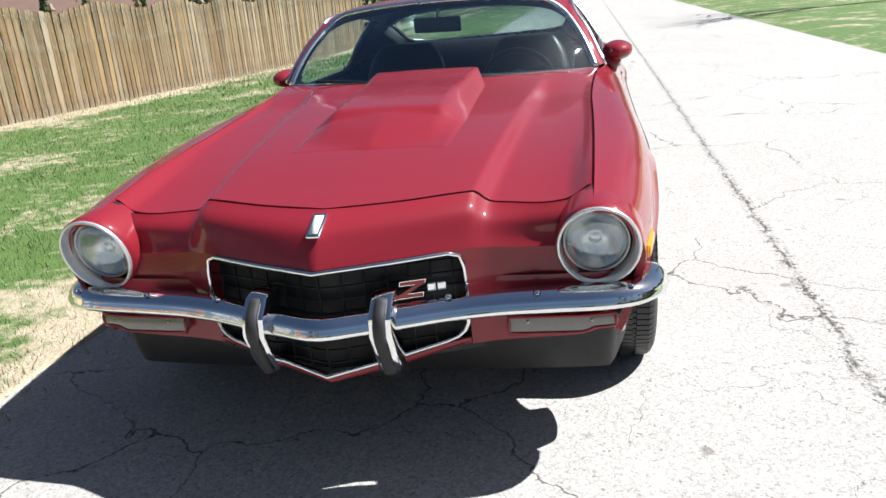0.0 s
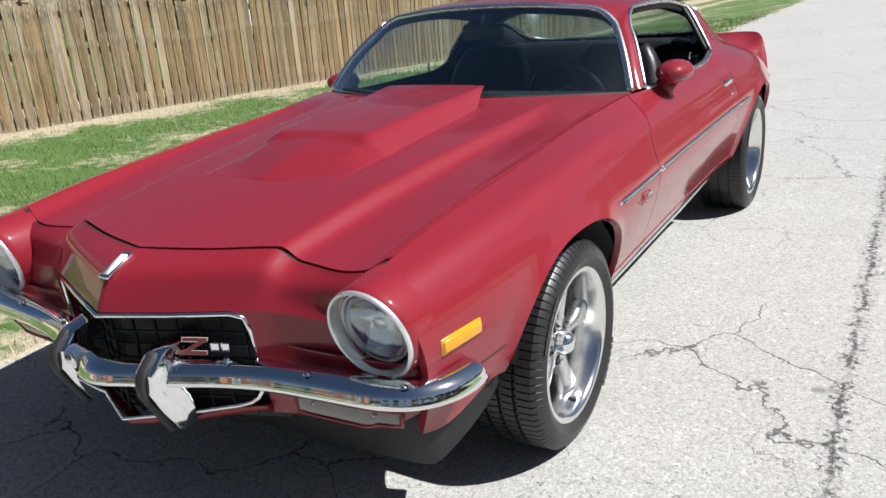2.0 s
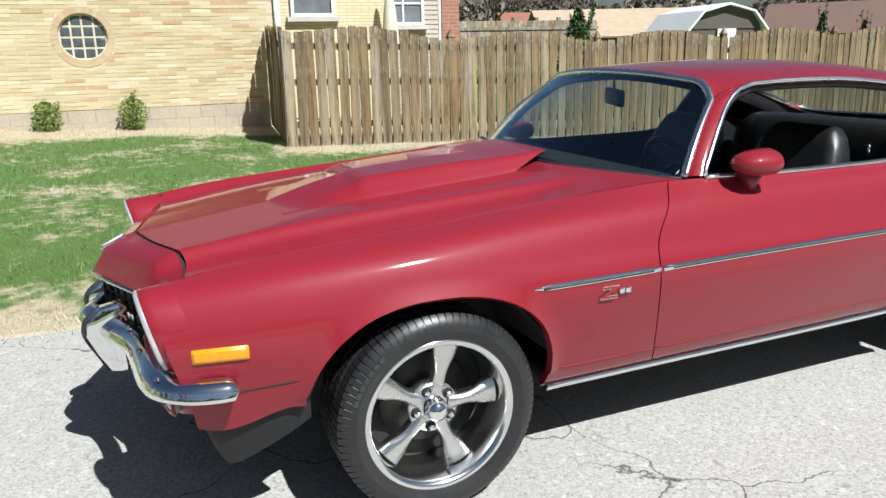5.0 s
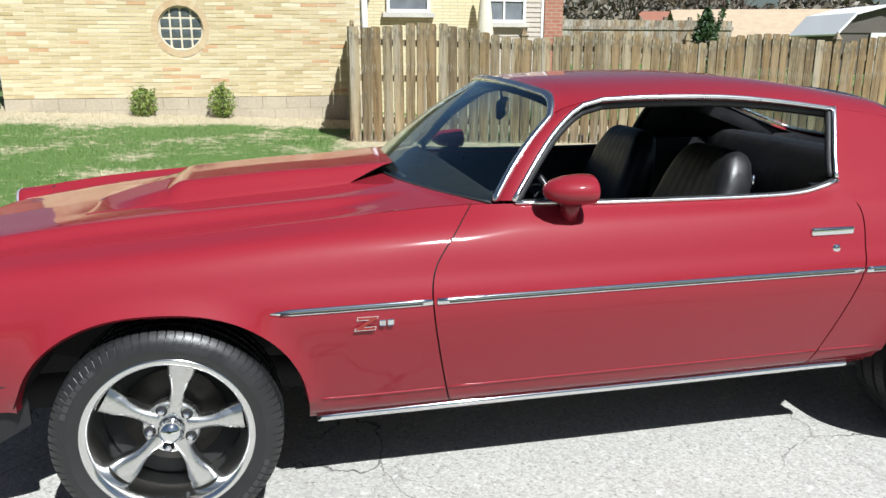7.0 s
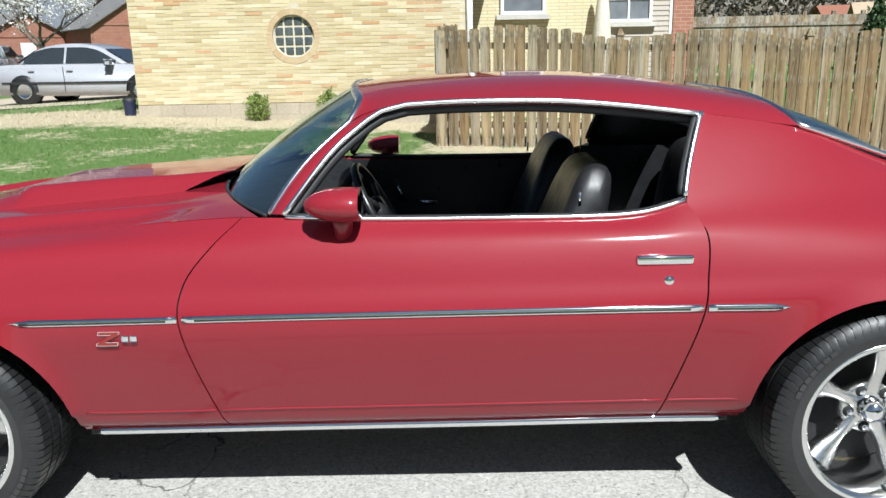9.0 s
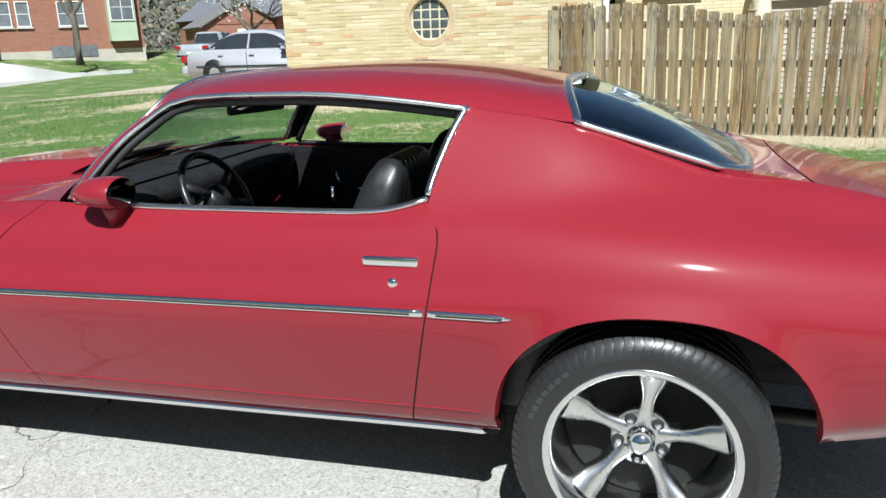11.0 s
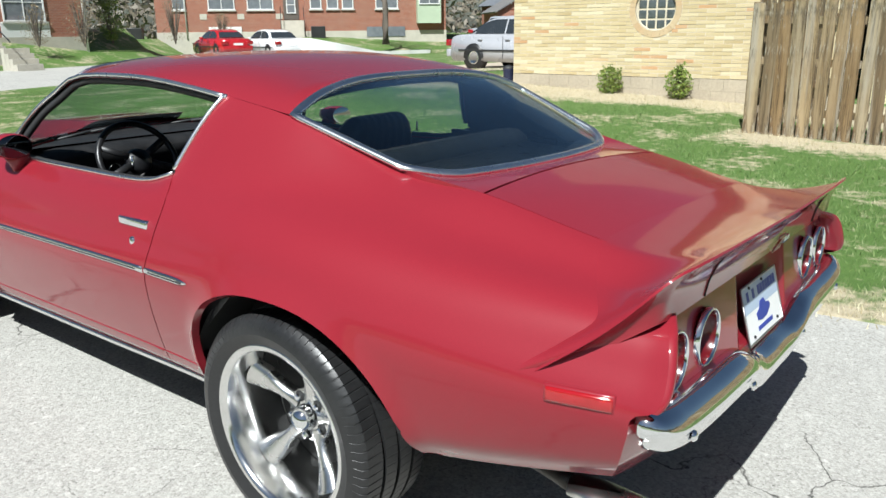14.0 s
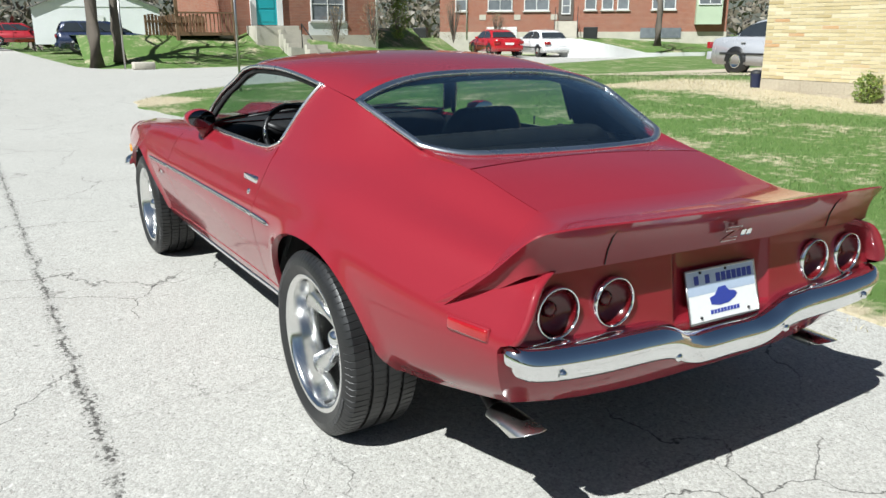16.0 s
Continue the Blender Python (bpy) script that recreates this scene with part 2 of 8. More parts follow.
def road_mat():
    """Pale chip-sealed road: stones, worn lanes, fine cracks and one long ragged seam."""
    n = Nodes("road_surface")
    v = n.coords()
    t = n.add("TexCoord")
    sep = n.add("SeparateXYZ")
    n.link(t.outputs["Object"], sep.inputs[0])
    x, y = sep.outputs[0], sep.outputs[1]
    chips = n.add("TexVoronoi", Scale=130.0)
    n.link(v, chips.inputs["Vector"])
    speck = n.noise(v, 55, 6.0, 0.75)
    large = n.noise(v, 0.55, 5.0)
    mid = n.noise(v, 4.5, 4.0)
    c = n.mix(n.ramp(chips.outputs["Color"], [(0.2, 0.0), (0.8, 1.0)]), (0.325, 0.316, 0.290), (0.480, 0.468, 0.432))
    c = n.mix(n.ramp(speck, [(0.33, 0.9), (0.46, 0.0)]), c, (0.13, 0.12, 0.11))
    c = n.mix(n.ramp(large, [(0.35, 0.30), (0.7, 0.0)]), c, (0.30, 0.285, 0.26))
    c = n.mix(n.ramp(mid, [(0.55, 0.0), (0.8, 0.25)]), c, (0.56, 0.54, 0.50))
    pit = n.add("TexVoronoi", Scale=42.0)
    n.link(v, pit.inputs["Vector"])
    pits = n.math("MULTIPLY", n.ramp(pit.outputs["Distance"], [(0.14, 1.0), (0.26, 0.0)]), n.ramp(n.noise(v, 17, 4.0, 0.7), [(0.52, 0.0), (0.60, 1.0)]))
    c = n.mix(n.math("MULTIPLY", pits, 0.75), c, (0.13, 0.12, 0.105))
    pale = n.ramp(n.noise(v, 26, 3.0), [(0.60, 0.0), (0.68, 0.5)])
    c = n.mix(pale, c, (0.60, 0.585, 0.55))
    # cracks: borders of large warped cells, kept only in some places
    w = n.add("TexNoise", Scale=2.6, Detail=6.0, Roughness=0.56)
    n.link(v, w.inputs["Vector"])
    wm = n.add("VectorMath")
    wm.operation = "MULTIPLY_ADD"
    n.link(w.outputs["Color"], wm.inputs[0])
    wm.inputs[1].default_value = (0.38, 0.38, 0.38)
    n.link(v, wm.inputs[2])
    cracks = []
    for scale, width, gate in ((0.75, 0.0021, 0.40), (1.6, 0.0018, 0.47)):
        vo = n.tree.nodes.new("ShaderNodeTexVoronoi")
        vo.feature = "DISTANCE_TO_EDGE"
        vo.inputs["Scale"].default_value = scale
        n.link(wm.outputs[0], vo.inputs["Vector"])
        thin = n.ramp(n.math("ADD", vo.outputs["Distance"], n.math("MULTIPLY", n.math("SUBTRACT", speck, 0.5), 0.0035)), [(width * 0.5, 1.0), (width * 1.5, 0.0)])
        keep = n.ramp(n.noise(v, 0.75 + scale * 0.2, 2.0), [(gate, 0.0), (gate + 0.08, 1.0)])
        cracks.append(n.math("MULTIPLY", thin, keep))
    # the long seam beside the lane
    wob = n.noise(n.coords((0.0, 1.0, 0.0)), 3.0, 6.0, 0.75)
    off = n.math("ADD", n.math("SUBTRACT", x, 1.58), n.math("MULTIPLY", n.math("SUBTRACT", wob, 0.5), 0.13))
    off = n.math("ADD", n.math("ABSOLUTE", off), n.math("MULTIPLY", n.math("SUBTRACT", n.noise(v, 24, 5.0, 0.8), 0.5), 0.085))
    seam = n.math("MAXIMUM", n.ramp(off, [(0.002, 1.0), (0.010, 0.0)]), n.math("MULTIPLY", n.ramp(off, [(0.026, 1.0), (0.042, 0.0)]), n.ramp(n.noise(v, 38, 4.0, 0.7), [(0.52, 0.0), (0.58, 1.0)])))
    seam = n.math("MULTIPLY", seam, n.ramp(n.noise(v, 9, 3.0), [(0.36, 0.12), (0.52, 1.0)]))
    dark = n.math("MAXIMUM", n.math("MAXIMUM", cracks[0], n.math("MULTIPLY", cracks[1], 0.55)), n.math("MULTIPLY", seam, 1.0))
    c = n.mix(n.math("MULTIPLY", dark, 0.92), c, (0.04, 0.036, 0.032))
    # oil spots under the parked car
    oil = n.ramp(n.noise(v, 5.5, 2.0), [(0.70, 0.0), (0.74, 0.55)])
    c = n.mix(oil, c, (0.10, 0.09, 0.08))
    n.colour(c)
    n.set(Roughness=0.9)
    h = n.math("SUBTRACT", n.math("ADD", n.math("MULTIPLY", chips.outputs["Distance"], -0.6), speck), n.math("ADD", n.math("MULTIPLY", dark, 1.6), n.math("MULTIPLY", pits, 0.8)))
    n.bump(h, 0.5, 0.005)
    return n.mat


RED = car_paint("red_paint", (0.202, 0.0130, 0.0215))
BRIGHT = plain("bright_trim", (0.92, 0.92, 0.92), 0.27, 1.0, 40, 0.05)
CHROME = plain("chrome", (0.82, 0.83, 0.84), 0.06, 1.0, 30, 0.03)
ALLOY = plain("polished_alloy", (0.80, 0.80, 0.79), 0.16, 1.0, 25, 0.06)
ALLOY_GREY = plain("cast_alloy", (0.70, 0.695, 0.68), 0.27, 1.0, 60, 0.08, 0.05)
RUBBER = plain("black_rubber", (0.022, 0.022, 0.023), 0.62, 0.0, 120, 0.25, 0.15)
TYRE = plain("tyre_rubber", (0.016, 0.016, 0.0165), 0.42, 0.0, 90, 0.3, 0.12)
TYRE_MARK = plain("tyre_lettering", (0.03, 0.03, 0.031), 0.5, 0.0, 90, 0.2)
BLACK = plain("black_plastic", (0.014, 0.014, 0.015), 0.45, 0.0, 80, 0.2, 0.05)
DARK = plain("underside_black", (0.012, 0.012, 0.012), 0.85, 0.0, 30, 0.3, 0.1)
VINYL = plain("black_vinyl", (0.015, 0.015, 0.0165), 0.32, 0.0, 200, 0.2, 0.08)
STEEL = plain("brushed_steel", (0.45, 0.44, 0.43), 0.35, 1.0, 70, 0.15)
WHITE_PL = plain("white_enamel", (0.78, 0.78, 0.76), 0.4, 0.0, 40, 0.05)
BLUE_INK = plain("blue_ink", (0.03, 0.05, 0.30), 0.45, 0.0, 60, 0.1)
SKY_INK = plain("pale_blue_print", (0.42, 0.50, 0.62), 0.4, 0.0, 60, 0.08)
AMBER = plain("amber_lens", (0.66, 0.27, 0.006), 0.25, 0.0, 40, 0.2, 0.0, 0.4)
RED_LENS = plain("red_lens", (0.30, 0.006, 0.010), 0.12, 0.0, 40, 0.15, 0.0, 1.0)
RED_DEEP = plain("dark_red_lens", (0.085, 0.004, 0.006), 0.22, 0.0, 40, 0.2, 0.0, 0.25)
CLEAR_LENS = plain("frosted_lens", (0.15, 0.145, 0.135), 0.2, 0.0, 60, 0.12, 0.0, 1.0)
REFLECTOR = plain("lamp_reflector", (0.80, 0.80, 0.79), 0.20, 1.0, 30, 0.05)
BADGE_RED = plain("badge_red", (0.22, 0.025, 0.02), 0.3, 0.0, 60, 0.08)
TINT = glass_sheet("tinted_glass", (0.84, 0.92, 0.90), 0.070)
CLEAR = glass_sheet("clear_glass", (0.9, 0.92, 0.92), 0.06)
MIRROR = plain("mirror_glass", (0.85, 0.86, 0.87), 0.02, 1.0, 20, 0.02)


# ---------------------------------------------------------------- mesh tools
def finish(bm, name, mat, smooth=True):
    me = bpy.data.meshes.new(name)
    for f in bm.faces:
        f.smooth = smooth
    bm.to_mesh(me)
    bm.free()
    if mat:
        me.materials.append(mat)
    return me


def part(name, bm, mat, parent, label="", smooth=True):
    """One mesh object under a thing or a part."""
    ob = new(name, bm if isinstance(bm, bpy.types.Mesh) else finish(bm, name, mat, smooth))
    ob.parent = parent
    if label:
        ob["label"] = label
    return ob


def thing(name, label, category, m=None, group="", kind=""):
    ob = tagged(new(name), label, category, group, kind)
    if m is not None:
        ob.matrix_basis = m
    return ob


def solid(name, bm, mat, label, category, m=None, group="", kind="", smooth=True):
    """A top-level thing that is one mesh."""
    ob = tagged(new(name, finish(bm, name, mat, smooth)), label, category, group, kind)
    if m is not None:
        ob.matrix_basis = m
    return ob


def box(bm, x0, x1, y0, y1, z0, z1, bevel=0.0):
    """Adds a box, its edges rounded."""
    made = bmesh.ops.create_cube(bm, size=1.0)["verts"]
    for v in made:
        v.co = Vector((x0 + (v.co.x + 0.5) * (x1 - x0), y0 + (v.co.y + 0.5) * (y1 - y0), z0 + (v.co.z + 0.5) * (z1 - z0)))
    if bevel > 0:
        es = list({e for v in made for e in v.link_edges})
        bmesh.ops.bevel(bm, geom=es, offset=bevel, segments=2, affect="EDGES", profile=0.5)
    return bm


def boxed(*a, **k):
    return box(bmesh.new(), *a, **k)


def grid(rows, close=False):
    """A sheet of quads through rows of points."""
    bm = bmesh.new()
    vs = [[bm.verts.new(p) for p in r] for r in rows]
    for a, b in zip(vs, vs[1:]):
        for i in range(len(a) - (0 if close else 1)):
            j = (i + 1) % len(a)
            q = (a[i], a[j], b[j], b[i])
            if len(set(q)) == 4:
                bm.faces.new(q)
    return bm


def outward(bm, way=None):
    """Turns the faces so that most look along way, or away from the middle."""
    bm.normal_update()
    if way is None:
        bmesh.ops.recalc_face_normals(bm, faces=bm.faces)
    else:
        s = sum(f.normal.dot(Vector(way)) * f.calc_area() for f in bm.faces)
        if s < 0:
            bmesh.ops.reverse_faces(bm, faces=bm.faces)
    bm.normal_update()
    return bm


def flange(bm, depth):
    """Turns the rim of a sheet inwards, so that it has a visible thickness."""
    bm.normal_update()
    rim = [e for e in bm.edges if len(e.link_faces) == 1]
    deep = {}
    for e in rim:
        for v in e.verts:
            if v not in deep:
                deep[v] = None
    for v in list(deep):
        deep[v] = bm.verts.new(v.co - v.normal * depth)
    for e in rim:
        a, b = e.verts
        f = e.link_faces[0]
        loops = list(f.verts)
        i = loops.index(a)
        if loops[(i + 1) % len(loops)] is b:
            a, b = b, a
        bm.faces.new((a, b, deep[b], deep[a]))
        e.smooth = False
    bm.normal_update()
    return bm


def thick(bm, depth):
    """A sheet made into a thin solid."""
    bm.normal_update()
    fs = list(bm.faces)
    deep = {v: bm.verts.new(v.co - v.normal * depth) for v in list(bm.verts)}
    rim = [e for e in bm.edges if len(e.link_faces) == 1]
    for f in fs:
        bm.faces.new([deep[v] for v in reversed(f.verts)])
    for e in rim:
        a, b = e.verts
        loops = list(e.link_faces[0].verts)
        if loops[(loops.index(a) + 1) % len(loops)] is b:
            a, b = b, a
        bm.faces.new((a, b, deep[b], deep[a]))
        e.smooth = False
    bm.normal_update()
    return bm


def mirrored(bm):
    """The same mesh on the other side of the car."""
    b = bm.copy()
    for v in b.verts:
        v.co.x = -v.co.x
    bmesh.ops.reverse_faces(b, faces=b.faces)
    return b


def both(name, bm, mat, parent, label="", smooth=True):
    """A part and its mirror image."""
    m = mirrored(bm)
    return [part(name, bm, mat, parent, label, smooth), part(name, m, mat, parent, label, smooth)]


def spin(profile, n=48, axis="x", centre=(0, 0, 0), close=False):
    """Turns a profile of (along, radius) round an axis."""
    rows = []
    for a, r in profile:
        row = []
        for i in range(n):
            t = 2 * math.pi * i / n
            c, s = r * math.cos(t), r * math.sin(t)
            p = {"x": (a, c, s), "y": (c, a, s), "z": (c, s, a)}[axis]
            row.append(Vector(p) + Vector(centre))
        rows.append(row)
    if close:
        rows.append(rows[0])
    bm = grid(rows, close=True)
    bmesh.ops.remove_doubles(bm, verts=bm.verts, dist=1e-5)
    return outward(bm)


def tube(points, radius, n=10, flat=1.0, cap=True, up=(0, 0, 1), closed=False):
    """A round or flattened bar along points. radius may be a list. flat: width against height."""
    pts = [Vector(p) for p in points]
    rad = radius if isinstance(radius, (list, tuple)) else [radius] * len(pts)
    rows = []
    for i, p in enumerate(pts):
        if closed:
            d = (pts[(i + 1) % len(pts)] - pts[i - 1]).normalized()
        else:
            d = (pts[min(i + 1, len(pts) - 1)] - pts[max(i - 1, 0)]).normalized()
        side = d.cross(Vector(up))
        side = side.normalized() if side.length > 1e-4 else d.cross(Vector((1, 0, 0))).normalized()
        lift = side.cross(d).normalized()
        rows.append([p + side * (math.cos(t) * rad[i] * flat) + lift * (math.sin(t) * rad[i]) for t in (2 * math.pi * k / n for k in range(n))])
    if closed:
        rows.append(rows[0])
    bm = grid(rows, close=True)
    if closed:
        bmesh.ops.remove_doubles(bm, verts=bm.verts, dist=1e-6)
    elif cap:
        bm.verts.ensure_lookup_table()
        m = len(bm.verts)
        bm.faces.new([bm.verts[i] for i in range(n)])
        bm.faces.new([bm.verts[m - n + i] for i in range(n)])
    return outward(bm)


def hermite(knots, t):
    """A smooth line through knots [(t, a, b ...)], by slopes of the neighbours."""
    if t <= knots[0][0]:
        return np.array(knots[0][1:], float)
    if t >= knots[-1][0]:
        return np.array(knots[-1][1:], float)
    k = max(i for i in range(len(knots)) if knots[i][0] <= t)
    k = min(k, len(knots) - 2)

    def slope(i):
        a, b = knots[max(i - 1, 0)], knots[min(i + 1, len(knots) - 1)]
        return (np.array(b[1:], float) - np.array(a[1:], float)) / (b[0] - a[0])

    p, q = np.array(knots[k][1:], float), np.array(knots[k + 1][1:], float)
    h = knots[k + 1][0] - knots[k][0]
    u = (t - knots[k][0]) / h
    return (2 * u**3 - 3 * u**2 + 1) * p + (u**3 - 2 * u**2 + u) * h * slope(k) + (3 * u**2 - 2 * u**3) * q + (u**3 - u**2) * h * slope(k + 1)


def smooth_path(points, n):
    """n points on a smooth line through the given ones, spaced by length."""
    d = [0.0]
    for a, b in zip(points, points[1:]):
        d.append(d[-1] + (Vector(b) - Vector(a)).length)
    ks = [(s, *p) for s, p in zip(d, points)]
    return [Vector(hermite(ks, d[-1] * i / (n - 1))) for i in range(n)]


def prism(outline, a, b, axis="x"):
    """A flat outline of (u, v) drawn out from a to b along an axis (x: u=y v=z, y: u=x v=z, z: u=x v=y)."""
    bm = bmesh.new()
    put = {"x": lambda u, v, w: (w, u, v), "y": lambda u, v, w: (u, w, v), "z": lambda u, v, w: (u, v, w)}[axis]
    lo = [bm.verts.new(put(u, v, a)) for u, v in outline]
    hi = [bm.verts.new(put(u, v, b)) for u, v in outline]
    bm.faces.new(lo)
    bm.faces.new(hi)
    for i in range(len(lo)):
        j = (i + 1) % len(lo)
        bm.faces.new((lo[i], lo[j], hi[j], hi[i]))
    bmesh.ops.recalc_face_normals(bm, faces=bm.faces)
    return bm


def softened(bm, amount=0.004, seg=2):
    bmesh.ops.bevel(bm, geom=list(bm.edges), offset=amount, segments=seg, affect="EDGES", profile=0.5)
    return bm


# ---------------------------------------------------------------- ground
def lawn_height(x, y):
    """The lawn climbs from the road to the house, and falls along the fence."""
    s = min(max((-1.75 - x) / 5.9, 0.0), 1.5)
    yy = min(max(y, -4.0), 20.0)
    fade = min(max((y + 15.0) / 9.0, 0.0), 1.0)
    return s * (0.145 - 0.029 * yy) * fade


def lawn_edge(y):
    """Where the lawn meets the road."""
    base = hermite([(-38, -60), (-24, -25), (-19.6, -14), (-16.5, -6.5), (-15.2, -3.8), (-13.4, -2.2), (-12.3, -1.4), (-11.0, -1.12), (-9.6, -1.15), (-8, -1.38), (-3, -1.42), (0, -1.42), (1.5, -1.55), (3.2, -1.80), (6, -1.90), (60, -1.9)], y)[0]
    return base + 0.10 * (noise.noise(Vector((0.0, y * 1.3, 3.1)))) + 0.04 * noise.noise(Vector((4.0, y * 6.0, 0.0)))


ROAD = road_mat()
SOIL, BLADE = lawn_mats()
CONCRETE = plain("pale_concrete", (0.50, 0.48, 0.43), 0.9, 0.0, 25, 0.18, 0.3)


def sheet(xs, ys, height):
    return outward(grid([[(x, y, height(x, y)) for x in xs] for y in ys]), (0, 0, 1))


xs = [-400, -120, -60] + [-40 + 1.5 * i for i in range(54)] + [60, 120, 400]
ys = [-400, -150, -90, -60] + [-45 + 1.5 * i for i in range(64)] + [70, 120, 400]
solid("ground", sheet(xs, ys, lambda x, y: -0.10 + min(0, lawn_height(x, y))), SOIL, "grassy earth reaching out to the horizon", "ground", kind="structure")

outline = [(4.7, 120), (-2.0, 120), (-2.0, 7), (-2.5, 3), (-2.5, -7.5), (-2.7, -10), (-3.2, -12), (-4.3, -13.8), (-7.2, -15.6), (-14.2, -18.6), (-60, -36.6), (-60, -52), (-36, -38), (-30, -33.5), (-25.5, -34.6), (-20, -31.2), (-12, -28.4), (-5.6, -27.2), (-3.2, -28.6), (-2.6, -31), (-2.6, -160), (4.9, -160), (4.9, -30), (8, -26), (40, -13), (40, -1), (10, -13), (5.4, -10.5), (4.7, -7)]
bm = bmesh.new()
bm.faces.new([bm.verts.new((x, y, 0)) for x, y in outline])
r = bmesh.ops.extrude_face_region(bm, geom=list(bm.faces))
for v in r["geom"]:
    if isinstance(v, bmesh.types.BMVert):
        v.co.z -= 0.05
bmesh.ops.recalc_face_normals(bm, faces=bm.faces)
solid("road", bm, ROAD, "pale cracked street with a ragged tarred seam", "road", kind="structure", smooth=False)

rows = []
y = -37.0
while y < 62:
    xe = lawn_edge(y)
    row = []
    for i in range(41):
        u = i / 40
        x = xe + (-62 - xe) * u ** 2.6
        z = lawn_height(x, y) + 0.012 + 0.012 * noise.noise(Vector((x * 1.5, y * 1.5, 0.5)))
        row.append((x, y, z if i else -0.02))
    rows.append(row)
    y += 0.35 if -12 < y < 16 else 1.2
solid("lawn", outward(grid(rows), (0, 0, 1)), SOIL, "spring lawn with straw-coloured worn patches", "lawn", kind="structure")
rows = [[(4.62 + 0.08 * noise.noise(Vector((y, 0, 7.0))) + (0 if i == 0 else 0.9 * i**1.7), y, -0.02 if i == 0 else 0.012 + 0.02 * i) for i in range(12)] for y in (-6 + 1.0 * k for k in range(110))]
solid("verge", outward(grid(rows), (0, 0, 1)), SOIL, "grass verge across the street", "lawn", kind="structure")


# ---- the grass: single blades, thickest by the road
def blades(n, seed, area, size, floor):
    rng = np.random.default_rng(seed)
    pts, tris = [], []
    (xa, xb), (ya, yb) = area
    k = 0
    while k < n:
        y = rng.uniform(ya, yb)
        x = rng.uniform(xa, xb)
        if x > floor(y) - 0.01:
            if rng.random() > 0.15 or x > floor(y) + 0.18:
                continue
        z = lawn_height(x, y) if x < 0 else 0.01
        a, h, w = rng.uniform(0, 6.28), size * rng.uniform(0.55, 1.5), size * 0.10 * rng.uniform(0.7, 1.3)
        lx, ly = rng.normal(0, 0.45 * h, 2)
        c, s = math.cos(a) * w, math.sin(a) * w
        pts += [(x - c, y - s, z), (x + c, y + s, z), (x + lx, y + ly, z + h)]
        tris.append((3 * k, 3 * k + 1, 3 * k + 2))
        k += 1
    return pts, tris


pts, tris = [], []
for n, seed, area, size in ((52000, 1, ((-4.2, -1.2), (-6, 9)), 0.036), (48000, 2, ((-7.6, -4.0), (-8, 9)), 0.040), (30000, 3, ((-10.4, -7.4), (-9, 2)), 0.040), (26000, 4, ((-8, -1.2), (-16, -6)), 0.036), (12000, 5, ((-7.5, -1.6), (9, 22)), 0.07), (9000, 6, ((-16, -10.4), (-13, -4)), 0.06)):
    p, t = blades(n, seed, area, size, lawn_edge)
    tris += [(a + len(pts), b + len(pts), c + len(pts)) for a, b, c in t]
    pts += p
me = bpy.data.meshes.new("grass")
me.from_pydata(pts, [], tris)
me.materials.append(BLADE)
tagged(new("grass", me), "short green and straw-coloured lawn grass", "grass", kind="stuff")


# ---------------------------------------------------------------- fence
PICKET = weathered_board("weathered_picket", (0.060, 0.046, 0.028), (0.245, 0.204, 0.134))
OLD_BOARD = weathered_board("grey_board", (0.13, 0.125, 0.115), (0.31, 0.30, 0.285), 0.05)


def fence_ground(y):
    return 0.125 - 0.028 * min(y, 20)


def picket_mesh(seed):
    """A board a metre long with worn corners and a slightly uneven top."""
    rnd = random.Random(seed)
    w, t = 0.0648 * rnd.uniform(0.95, 1.03), 0.0095
    bm = bmesh.new()
    c = 0.012 + 0.01 * rnd.random()
    out = [(-w, 0), (w, 0), (w + 0.002 * rnd.uniform(-1, 1), 0.5), (w, 1 - c), (w - 0.014, 1 + 0.004 * rnd.uniform(-1, 1)), (-w + 0.014, 1), (-w, 1 - c * 0.8), (-w + 0.002 * rnd.uniform(-1, 1), 0.5)]
    a = [bm.verts.new((t, u, v)) for u, v in out]
    b = [bm.verts.new((-t, u, v)) for u, v in out]
    bm.faces.new(a)
    bm.faces.new(list(reversed(b)))
    for i in range(8):
        j = (i + 1) % 8
        bm.faces.new((a[j], a[i], b[i], b[j]))
    bmesh.ops.recalc_face_normals(bm, faces=bm.faces)
    return finish(bm, "picket", PICKET, False)


